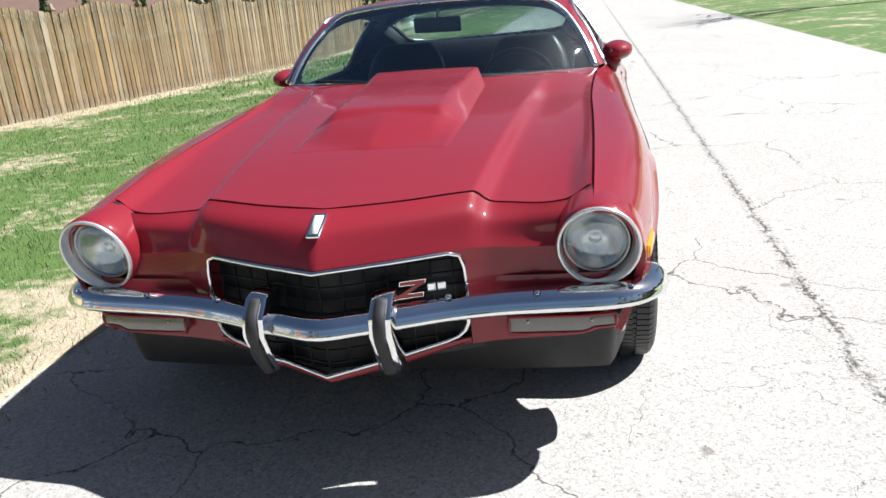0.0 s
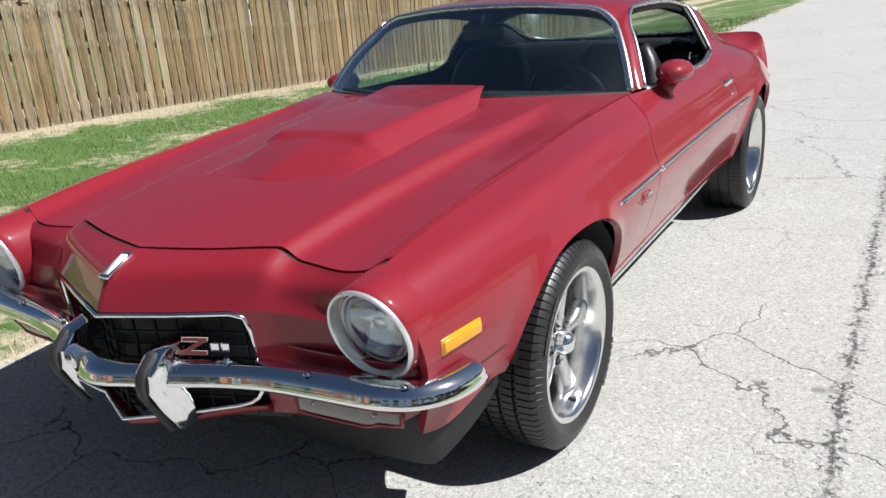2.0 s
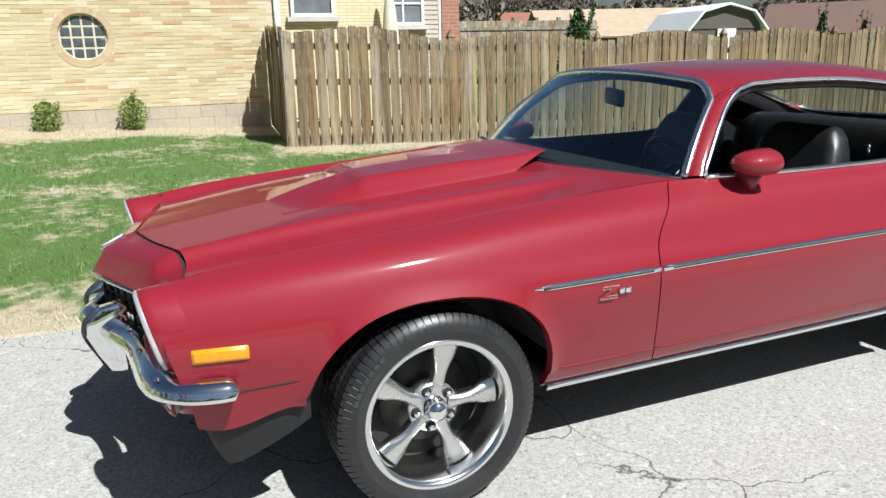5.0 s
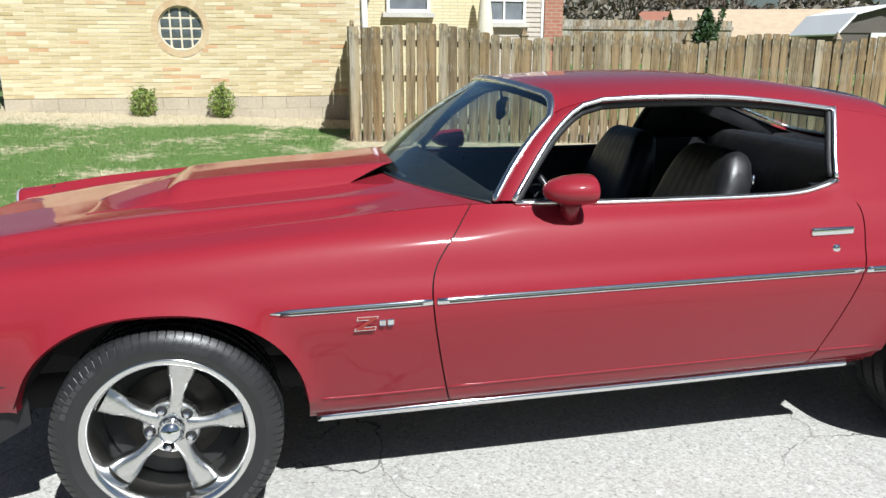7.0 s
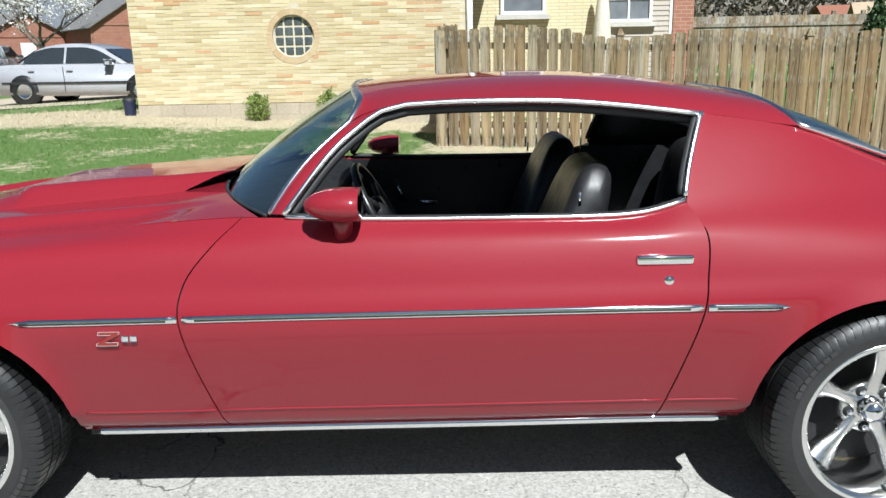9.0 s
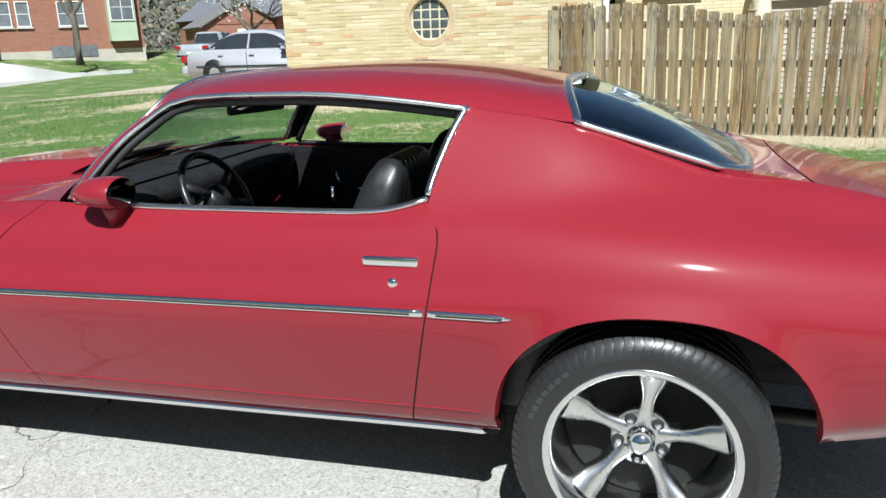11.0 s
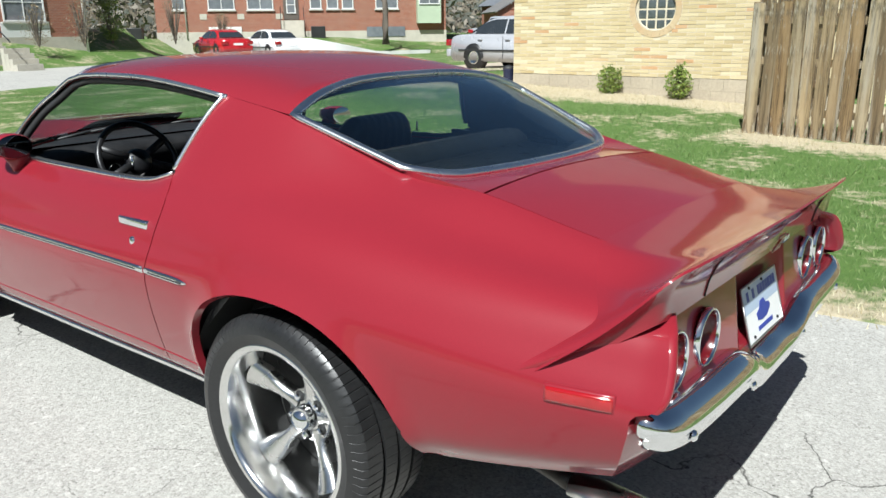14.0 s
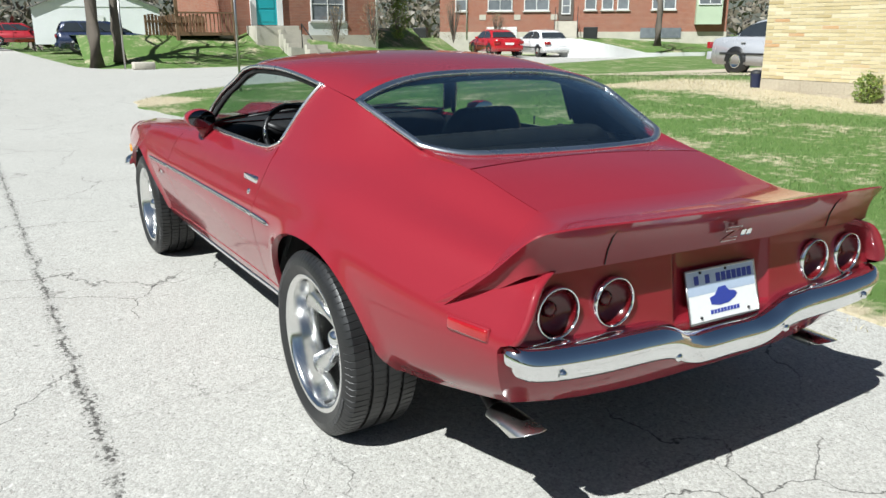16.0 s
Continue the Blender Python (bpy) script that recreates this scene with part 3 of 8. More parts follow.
pickets = [picket_mesh(i) for i in range(7)]
rnd = random.Random(5)
FENCE_LOW = [(1.36, 1.600), (3.75, 1.480), (6.24, 1.425), (8.78, 1.450), (11.3, 1.455), (13.9, 1.425), (16.4, 1.395), (21.5, 1.36), (26.5, 1.33)]
fence = thing("picket_fence", "tall weathered wooden fence with a scalloped top beside the lawn", "fence")
BAYS = [1.36, 3.77, 6.27, 8.78, 11.32, 13.86, 16.4, 18.94, 21.5, 24.0, 26.5]
for k, y in enumerate(BAYS):
    zb = fence_ground(y)
    zt = hermite(FENCE_LOW, y)[0] + 0.025
    post = part("post", boxed(-7.70, -7.61, y - 0.045, y + 0.045, zb - 0.2, zt + 0.02, bevel=0.006), PICKET, fence, "", False)
    if k:
        cb = bmesh.new()
        box(cb, -7.71, -7.60, y - 0.055, y + 0.055, zt + 0.02, zt + 0.04, bevel=0.004)
        bmesh.ops.create_cone(cb, cap_ends=True, segments=4, radius1=0.062, radius2=0.006, depth=0.10, matrix=Matrix.Translation((-7.655, y, zt + 0.09)) @ Matrix.Rotation(radians(45), 4, "Z"))
        part("post_cap", cb, PICKET, post, "", False)
for a, b in zip(BAYS, BAYS[1:]):
    for h in (0.28, 0.85, 1.32):
        za, zb = fence_ground(a) + h, fence_ground(b) + h
        part("rail", prism([(a, za), (b, zb), (b, zb + 0.085), (a, za + 0.085)], -7.665, -7.628, "x"), PICKET, fence, "", False)
y = 1.40
n = 0
while y < 26.3:
    k = max(i for i, b in enumerate(BAYS) if b <= y + 1e-6)
    k = min(k, len(BAYS) - 2)
    u = (y - BAYS[k]) / (BAYS[k + 1] - BAYS[k])
    top = hermite(FENCE_LOW, y)[0] + 0.140 * math.sin(math.pi * max(0.0, min(1.0, u))) ** 1.4 + (0.02 * (1 - u) ** 2 if k == 0 else 0)
    z0 = fence_ground(y) - 0.03 + 0.02 * rnd.random()
    ob = part("picket", rnd.choice(pickets), None, fence)
    ob.matrix_basis = pose(-7.612 + 0.004 * rnd.random(), y, z0, 0.8 * rnd.uniform(-1, 1), 0.5 * rnd.uniform(-1, 1), 2.5 * rnd.uniform(-1, 1)) @ Matrix.Diagonal((1, rnd.uniform(0.97, 1.045), top - z0 + 0.012 * rnd.uniform(-1, 1), 1))
    y += 0.148 + 0.006 * rnd.random()
gate = thing("side_fence", "weathered wooden fence run joining the house corner", "fence")
for h in (0.35, 1.25):
    part("rail", prism([(-7.70, 1.402), (-7.70, 1.44), (-10.44, 1.714), (-10.44, 1.676)], 0.2 + h, 0.29 + h, "z"), PICKET, gate, "", False)
x = -7.78
while x > -10.40:
    z0 = 0.10 + (-7.7 - x) * 0.035
    ys = 1.385 + (-7.78 - x) * 0.10
    ob = part("picket", rnd.choice(pickets), None, gate)
    ob.matrix_basis = pose(x, ys, z0, 0, rnd.uniform(-0.8, 0.8), 84 + rnd.uniform(-2, 2)) @ Matrix.Diagonal((1, 1, 1.58 + 0.05 * rnd.random(), 1))
    x -= 0.15

# ---------------------------------------------------------------- yellow brick house
MORTAR = plain("sandy_mortar", (0.56, 0.50, 0.38), 0.95, 0.0, 40, 0.2, 0.4)
BUFF = brick_mat("buff_brick", [(0.0, (0.481, 0.380, 0.198)), (0.10, (0.616, 0.523, 0.326)), (0.20, (0.455, 0.355, 0.183)), (0.32, (0.580, 0.481, 0.281)), (0.44, (0.679, 0.600, 0.408)), (0.56, (0.517, 0.413, 0.221)), (0.70, (0.634, 0.540, 0.334)), (0.82, (0.491, 0.389, 0.212)), (0.935, (0.598, 0.498, 0.296)), (0.945, (0.548, 0.340, 0.176)), (1.0, (0.502, 0.290, 0.139))])
RING = brick_mat("orange_brick", [(0.0, (0.48, 0.35, 0.20)), (0.5, (0.56, 0.44, 0.27)), (1.0, (0.50, 0.34, 0.19))])
BLOCK = plain("foundation_block", (0.40, 0.345, 0.26), 0.95, 0.0, 25, 0.2, 0.4)
WHITE = plain("white_trim_paint", (0.72, 0.72, 0.70), 0.5, 0.0, 30, 0.06, 0.05)
SHINGLE = plain("grey_shingle", (0.16, 0.155, 0.15), 0.9, 0.0, 35, 0.3, 0.4)
DARK_GLASS = plain("window_glass", (0.16, 0.175, 0.19), 0.04, 0.0, 3, 0.4, 0.0, 1.0)
GBLOCK = plain("glass_block", (0.085, 0.10, 0.10), 0.10, 0.0, 14, 0.45, 0.2, 1.0)

house = thing("brick_house", "yellow brick house with a round glass-block window behind the lawn", "house")
HX, HY0, HY1, HB, HT = -10.45, -3.84, 1.90, 0.57, 3.10
CY, CZ, CR = -1.10, 1.662, 0.350
bm = bmesh.new()
for a, b, c, d in ((HY0, CY - 0.5, HB, HT), (CY + 0.5, HY1, HB, HT), (CY - 0.5, CY + 0.5, HB, CZ - 0.5), (CY - 0.5, CY + 0.5, CZ + 0.5, HT)):
    box(bm, HX - 0.25, HX - 0.002, a, b, c, d)
wall = part("wall", bm, MORTAR, house, "", False)
rows = []
for r in range(2):
    row = []
    for i in range(64):
        t = 2 * math.pi * i / 64 + math.pi / 4
        c, s = math.cos(t), math.sin(t)
        k = CR if r else 0.5 / max(abs(c), abs(s))
        row.append((HX - 0.002, CY + k * c, CZ + k * s))
    rows.append(row)
rows.append([(HX - 0.14, y, z) for x, y, z in rows[1]])
part("window_surround", outward(grid(rows, close=True), (1, 0, 0)), MORTAR, wall, "", False)
part("side_wall", boxed(-20, HX - 0.25, HY0, HY0 + 0.25, 0.3, HT), BUFF, house, "", False)
part("back_wall", boxed(-20, -19.75, HY0 + 0.25, 5.0, 0.3, HT), BUFF, house, "", False)
part("roof", prism([(HY0 - 0.5, HT), (HY1 + 0.5, HT), ((HY0 + HY1) / 2, HT + 1.9)], -20.4, HX + 0.45, "x"), SHINGLE, house, "", False)

BL, BH = 0.300, 0.060
brick_bm = prism([(-0.1465, -0.0265), (0.1465, -0.0265), (0.1465, 0.0265), (-0.1465, 0.0265)], 0.0, 0.014, "x")
for v in brick_bm.verts:
    if v.co.x > 0.01:
        v.co.y *= 0.985
        v.co.z *= 0.93
brick_me = finish(brick_bm, "brick", BUFF, False)
half_bm = prism([(-0.0715, -0.0265), (0.0715, -0.0265), (0.0715, 0.0265), (-0.0715, 0.0265)], 0.0, 0.014, "x")
half_me = finish(half_bm, "brick", BUFF, False)
joined_p, joined_f, cut_bricks = [], [], []
count = 0
rnd = random.Random(11)
for row in range(int((HT - HB) / BH)):
    z = HB + BH * (row + 0.5)
    y = HY0 + (0.15 if row % 2 else 0.075)
    first = row % 2 == 0
    while y < HY1 - 0.05:
        L, me_b = (BL, brick_me)
        if first:
            L, me_b, first = 0.15, half_me, False
        yc = y if me_b is half_me else y
        d = math.hypot(abs(yc - CY), z - CZ)
        if abs(z - CZ) < CR + 0.15:
            reach = math.sqrt(max(0, (CR + 0.105) ** 2 - (z - CZ) ** 2))
            if abs(yc - CY) < reach + L / 2:             # cut to the ring
                ya, yb = (yc - L / 2, min(yc + L / 2, CY - reach)) if yc < CY else (max(yc - L / 2, CY + reach), yc + L / 2)
                y += (L + BL) / 2
                if yb - ya > 0.03:
                    cut_bricks.append(((ya + yb) / 2, yb - ya, z))
                continue
        dx, rz = 0.003 * rnd.uniform(-1, 1), 0.3 * rnd.uniform(-1, 1)
        if count < 300 and z < 1.75 and yc < 1.45:
            ob = part("brick", me_b, None, wall)
            ob.matrix_basis = pose(HX - 0.012 + dx, yc, z, rz, 0, rz)
            count += 1
        else:
            w, h0 = L / 2 - 0.0035, 0.0265
            o = len(joined_p)
            x0, x1 = HX - 0.012, HX + 0.002 + dx
            joined_p += [(x0, yc - w, z - h0), (x0, yc + w, z - h0), (x0, yc + w, z + h0), (x0, yc - w, z + h0), (x1, yc - w + 0.002, z - h0 + 0.002), (x1, yc + w - 0.002, z - h0 + 0.002), (x1, yc + w - 0.002, z + h0 - 0.002), (x1, yc - w + 0.002, z + h0 - 0.002)]
            joined_f += [(o + 4, o + 5, o + 6, o + 7), (o, o + 1, o + 5, o + 4), (o + 1, o + 2, o + 6, o + 5), (o + 2, o + 3, o + 7, o + 6), (o + 3, o, o + 4, o + 7)]
        y += (L + BL) / 2
for yc, L, z in cut_bricks:
    w, h0, o = L / 2 - 0.0035, 0.0265, len(joined_p)
    x0, x1 = HX - 0.012, HX + 0.002
    joined_p += [(x0, yc - w, z - h0), (x0, yc + w, z - h0), (x0, yc + w, z + h0), (x0, yc - w, z + h0), (x1, yc - w, z - h0), (x1, yc + w, z - h0), (x1, yc + w, z + h0), (x1, yc - w, z + h0)]
    joined_f += [(o + 4, o + 5, o + 6, o + 7), (o, o + 1, o + 5, o + 4), (o + 1, o + 2, o + 6, o + 5), (o + 2, o + 3, o + 7, o + 6), (o + 3, o, o + 4, o + 7)]
me = bpy.data.meshes.new("brickwork")
me.from_pydata(joined_p, [], joined_f)
me.materials.append(BUFF)
ob = part("brickwork", me, None, wall)
ob["kind"] = "stuff"
for i in range(36):
    t = 2 * math.pi * i / 36
    b = prism([(-0.0295, CR), (0.0295, CR), (0.0378, CR + 0.100), (-0.0378, CR + 0.100)], 0.0, 0.018, "x")
    b.transform(Matrix.Translation((HX - 0.012, CY, CZ)) @ Matrix.Rotation(t, 4, "X"))
    part("ring_brick", b, RING, wall, "", False)
win = part("round_window", spin([(HX - 0.13, CR), (HX - 0.03, CR), (HX - 0.03, CR - 0.022), (HX - 0.13, CR - 0.022)], 48, "x", (0, CY, CZ)), MORTAR, house, "round window of glass blocks")
for i in range(4):
    for j in range(4):
        yc, zc = CY + (i - 1.5) * 0.162, CZ + (j - 1.5) * 0.162
        if math.hypot(i - 1.5, j - 1.5) * 0.162 < CR + 0.02:
            part("glass_block", boxed(HX - 0.10, HX - 0.055, yc - 0.069, yc + 0.069, zc - 0.069, zc + 0.069, bevel=0.012), GBLOCK, win)
part("window_mortar", boxed(HX - 0.125, HX - 0.062, CY - 0.33, CY + 0.33, CZ - 0.33, CZ + 0.33), MORTAR, win, "", False)
for r in range(3):
    for i in range(15):
        L = (HY1 - HY0) / 14.5
        a = HY0 + (i - (0.5 if r % 2 else 0)) * L
        a0, a1 = max(a, HY0) + 0.0015, min(a + L, HY1) - 0.0015
        if a1 - a0 > 0.05:
            part("foundation_block", boxed(HX - 0.24, HX + 0.006, a0, a1, HB - 0.006 - (r + 1) * 0.19 + 0.002, HB - 0.006 - r * 0.19, bevel=0.002), BLOCK, house, "", False)
part("downspout", tube([(HX + 0.05, HY1 - 0.04, 0.3), (HX + 0.05, HY1 - 0.04, HT)], 0.04, 10, flat=1.3, up=(1, 0, 0)), WHITE, house)
BUFF_WALL = wall_pattern("buff_brickwork", ((0.60, 0.52, 0.31), (0.68, 0.60, 0.39), (0.55, 0.45, 0.26)), (0.44, 0.38, 0.26), (0.30, 0.06), 0.15)
part("rear_wing_wall", boxed(-19.7, -12.30, HY1, 4.46, 0.0, HT), BUFF_WALL, house, "", False)
SIDING = plain("tan_siding", (0.42, 0.37, 0.31), 0.6, 0.0, 20, 0.1)
sid = part("siding_wall", boxed(-19.6, -13.42, 4.46, 6.05, 0.0, HT), SIDING, house, "", False)
for k in range(30):
    part("siding_board", prism([(-13.42, 0.1 + 0.1 * k), (-13.400, 0.1 + 0.1 * k), (-13.416, 0.2 + 0.1 * k), (-13.42, 0.2 + 0.1 * k)], 4.46, 6.05, "y"), SIDING, sid, "", False)
part("corner_board", boxed(-13.45, -13.39, 6.0, 6.06, 0.0, HT), WHITE, house, "", False)
RED_STACK = wall_pattern("red_chimney_brick", ((0.30, 0.11, 0.07), (0.36, 0.15, 0.09), (0.23, 0.09, 0.06)), (0.34, 0.26, 0.20))
part("chimney", boxed(-14.1, -13.36, 6.065, 6.48, 0.0, HT), RED_STACK, house, "red brick chimney stack", False)


def window(parent, m, w, h, cols=1, rows=2, sill=True, depth=0.06):
    """A framed window in local x (along the wall) and z, facing local -y."""
    t = 0.06
    iw, ih = w - 2 * t, h - 2 * t

    def loop(a, b, y):
        return [(-a, y, b), (a, y, b), (a, y, h - b), (-a, y, h - b)]

    fr = outward(grid([loop(w / 2, 0, 0.02), loop(w / 2, 0, -depth), loop(w / 2 - t, t, -depth), loop(w / 2 - t, t, 0.02)], close=True))
    fr.transform(m)
    top = part("window", fr, WHITE, parent, "", False)
    bars = [(-iw / 2 + iw * i / cols - 0.02, -iw / 2 + iw * i / cols + 0.02, -depth * 0.7, 0.02, t, h - t) for i in range(1, cols)]
    bars += [(-iw / 2, iw / 2, -depth * 0.6, 0.018, t + ih * j / rows - 0.02, t + ih * j / rows + 0.02) for j in range(1, rows)]
    for b in bars:
        bb = boxed(*b)
        bb.transform(m)
        part("glazing_bar", bb, WHITE, top, "", False)
    for i in range(cols):
        for j in range(rows):
            pb = boxed(-iw / 2 + iw * i / cols, -iw / 2 + iw * (i + 1) / cols, -0.012, -0.006, t + ih * j / rows, t + ih * (j + 1) / rows)
            pb.transform(m)
            part("pane", pb, DARK_GLASS, top, "", False)
    if sill:
        sb = boxed(-w / 2 - 0.08, w / 2 + 0.08, -0.10, 0.02, -0.09, -0.004)
        sb.transform(m)
        part("sill", sb, CONCRETE, top, "", False)
    return top


FACE_X = Matrix.Rotation(radians(90), 4, "Z")
window(house, Matrix.Translation((-12.29, 2.92, 2.02)) @ FACE_X, 0.85, 1.0)
window(house, Matrix.Translation((-13.39, 5.16, 1.88)) @ FACE_X, 0.95, 0.9, 2, 2)


# ---------------------------------------------------------------- plants
LEAF = leaf_mat("shrub_leaf", (0.11, 0.18, 0.028), (0.30, 0.36, 0.075))
NEEDLE = leaf_mat("evergreen_leaf", (0.025, 0.06, 0.018), (0.06, 0.11, 0.03))
TWIG = plain("grey_bark", (0.12, 0.10, 0.08), 0.95, 0.0, 40, 0.35, 0.6)
BLOSSOM = leaf_mat("white_blossom", (0.55, 0.53, 0.50), (0.75, 0.72, 0.70))
DRY = leaf_mat("budding_twig", (0.20, 0.15, 0.09), (0.28, 0.22, 0.12))


def leaf_cloud(n, shape, size, seed):
    """Many small leaves; shape(rnd) gives a place."""
    rnd = random.Random(seed)
    bm = bmesh.new()
    for _ in range(n):
        p = shape(rnd)
        a = Vector((rnd.gauss(0, 1), rnd.gauss(0, 1), rnd.gauss(0, 1))).normalized()
        b = a.cross(Vector((rnd.gauss(0, 1), rnd.gauss(0, 1), rnd.gauss(0, 1)))).normalized()
        s = size * rnd.uniform(0.6, 1.4)
        bm.faces.new([bm.verts.new(p + a * s), bm.verts.new(p + b * s * 0.45), bm.verts.new(p - a * s), bm.verts.new(p - b * s * 0.45)])
    return bm


def limbs(bm, base, way, length, radius, depth, rnd, tips):
    """Tapered limbs that fork."""
    pts, p, d = [base], base, way.normalized()
    for k in range(3):
        d = (d + Vector((rnd.gauss(0, 0.16), rnd.gauss(0, 0.16), rnd.gauss(0.05, 0.10)))).normalized()
        p = p + d * length / 3
        pts.append(p)
    tb = tube(pts, [radius, radius * 0.86, radius * 0.74, radius * 0.62], 5 if depth else 4, cap=False)
    me = bpy.data.meshes.new("tmp")
    tb.to_mesh(me)
    tb.free()
    bm.from_mesh(me)
    bpy.data.meshes.remove(me)
    if depth == 0:
        tips.append(p)
        return
    for k in range(rnd.choice((2, 3, 3))):
        nd = (d + Vector((rnd.gauss(0, 0.6), rnd.gauss(0, 0.6), rnd.gauss(0.1, 0.35)))).normalized()
        limbs(bm, pts[-1] if k else pts[2], nd, length * rnd.uniform(0.62, 0.82), radius * 0.55, depth - 1, rnd, tips)


def bare_tree(name, label, m, height, trunk, seed, depth=4, leaves=None, leaf_n=0, leaf_size=0.06, spread=0.5):
    rnd = random.Random(seed)
    t = thing(name, label, "tree", m)
    bm = bmesh.new()
    tips = []
    pts = [Vector((0, 0, -0.1)), Vector((0.02, 0, height * 0.12)), Vector((0.0, 0.04, height * 0.25)), Vector((0.05, 0.02, height * 0.34))]
    part("trunk", tube(pts, [trunk * 1.25, trunk, trunk * 0.9, trunk * 0.8], 12), TWIG, t)
    for k in range(4):
        a = 2 * math.pi * k / 4 + rnd.random()
        limbs(bm, pts[-1] - Vector((0, 0, 0.1 * k)), Vector((math.cos(a) * spread, math.sin(a) * spread, 0.8)), height * 0.24, trunk * 0.55, depth, rnd, tips)
    part("branchwork", bm, TWIG, t)
    if leaves:
        part("crown", leaf_cloud(leaf_n, lambda r: r.choice(tips) + Vector((r.gauss(0, 0.22), r.gauss(0, 0.22), r.gauss(0, 0.22))), leaf_size, seed), leaves, t, "", False)
    return t


def shrub(name, label, m, w, h, seed, leaves, n=900, size=0.022, cone=False, stems=7):
    """A small bush: stems and leaves in an uneven outline."""
    rnd = random.Random(seed)
    t = thing(name, label, "shrub", m, group="garden shrubs")
    ends = []
    for k in range(stems):
        a = rnd.uniform(0, 6.28)
        e = Vector((math.cos(a) * w * 0.42 * rnd.random(), math.sin(a) * w * 0.42 * rnd.random(), h * rnd.uniform(0.75, 1.12)))
        ends.append(e)
        tb = tube([(0, 0, -0.05), e * 0.5 + Vector((0.02, 0, 0)), e], [0.012 * h + 0.004, 0.008 * h + 0.002, 0.002], 5, cap=False)
        part("stem", tb, TWIG, t)

    def place(r):
        u = r.random()
        z = h * (0.05 + 0.95 * u)
        wide = w / 2 * ((1 - u) ** 0.8 + 0.04 if cone else math.sqrt(max(0.03, 1 - (2 * u - 0.95) ** 2)))
        a, q = r.uniform(0, 6.28), math.sqrt(r.random())
        bump = 1 + 0.28 * noise.noise(Vector((math.cos(a) * 2, math.sin(a) * 2, z * 5 / h + seed)))
        if r.random() < 0.12:
            e = r.choice(ends)
            return e * r.uniform(0.6, 1.08) + Vector((r.gauss(0, 0.02), r.gauss(0, 0.02), 0))
        return Vector((math.cos(a) * wide * q * bump, math.sin(a) * wide * q * bump, z))

    part("leaves", leaf_cloud(n, place, size, seed), leaves, t, "", False)
    return t


shrub("round_shrub", "small green shrub at the foot of the brick wall", pose(-10.22, -1.74, 0.27), 0.46, 0.46, 3, LEAF, 1500, 0.022)
shrub("twiggy_shrub", "small green shrub with tall new shoots", pose(-10.20, -0.52, 0.24), 0.46, 0.52, 8, LEAF, 1500, 0.022, stems=12)


# ---------------------------------------------------------------- beyond the fence
gf = thing("grey_fence", "far grey board fence behind the gardens", "fence")
for k in range(9):
    part("post", boxed(-23.1, -23.0, 8.2 + k * 0.95, 8.32 + k * 0.95, 0.6, 2.42), OLD_BOARD, gf, "", False)
for k in range(44):
    part("board", boxed(-23.0, -22.97, 8.2 + k * 0.19, 8.388 + k * 0.19, 0.6, 2.30 + 0.012 * random.Random(k).random()), OLD_BOARD, gf, "", False)
part("rail", boxed(-22.97, -22.93, 8.2, 16.6, 1.98, 2.08), OLD_BOARD, gf, "", False)
hill = [[(x, y, -0.1 + 0.9 * min(1, max(0, (-12 - x) / 10)) * (1 if y < 18 else 0.6)) for x in (-12, -15, -18, -22, -30, -60)] for y in (5.6, 10, 15, 20, 30, 45, 60)]
solid("back_garden", outward(grid(hill), (0, 0, 1)), SOIL, "rough garden ground behind the fence", "ground", kind="structure")
TAN_ROOF = plain("tan_shingle", (0.42, 0.32, 0.22), 0.9, 0.0, 30, 0.25, 0.4)
WHITE_ROOF = plain("white_metal_roof", (0.80, 0.80, 0.80), 0.4, 0.0, 10, 0.05)
BROWN_WALL = plain("dark_siding", (0.10, 0.085, 0.07), 0.7, 0.0, 20, 0.2)


def hut(name, label, m, w, d, h, rise, wall_m, roof_m, gambrel=False, over=0.25):
    """A plain outbuilding: walls, roof, a door; the ridge runs along local x."""
    t = thing(name, label, "building", m)
    part("wall", boxed(-w / 2, w / 2, -d / 2, d / 2, 0, h), wall_m, t, "", False)
    for x in (-w / 2, w / 2):
        prof = [(-d / 2, h), (d / 2, h), (0, h + rise)] if not gambrel else [(-d / 2, h), (d / 2, h), (d * 0.36, h + rise * 0.72), (0, h + rise), (-d * 0.36, h + rise * 0.72)]
        part("gable", prism(prof, x - 0.04, x + 0.04, "x"), wall_m, t, "", False)
    o = over
    if gambrel:
        line = [(-d / 2 - o, h - 0.05), (-d * 0.37, h + rise * 0.73), (0, h + rise + 0.03), (d * 0.37, h + rise * 0.73), (d / 2 + o, h - 0.05)]
    else:
        line = [(-d / 2 - o, h - rise * o * 2 / d), (0, h + rise + 0.02), (d / 2 + o, h - rise * o * 2 / d)]
    rf = grid([[(x, y, z) for y, z in line] for x in (-w / 2 - o, 0, w / 2 + o)])
    part("roof", thick(outward(rf, (0, 0, 1)), 0.08), roof_m, t, "", False)
    part("door", boxed(w / 2 + 0.045, w / 2 + 0.085, -0.4, 0.4, 0, min(h, 2.0)), WHITE, t, "", False)
    return t


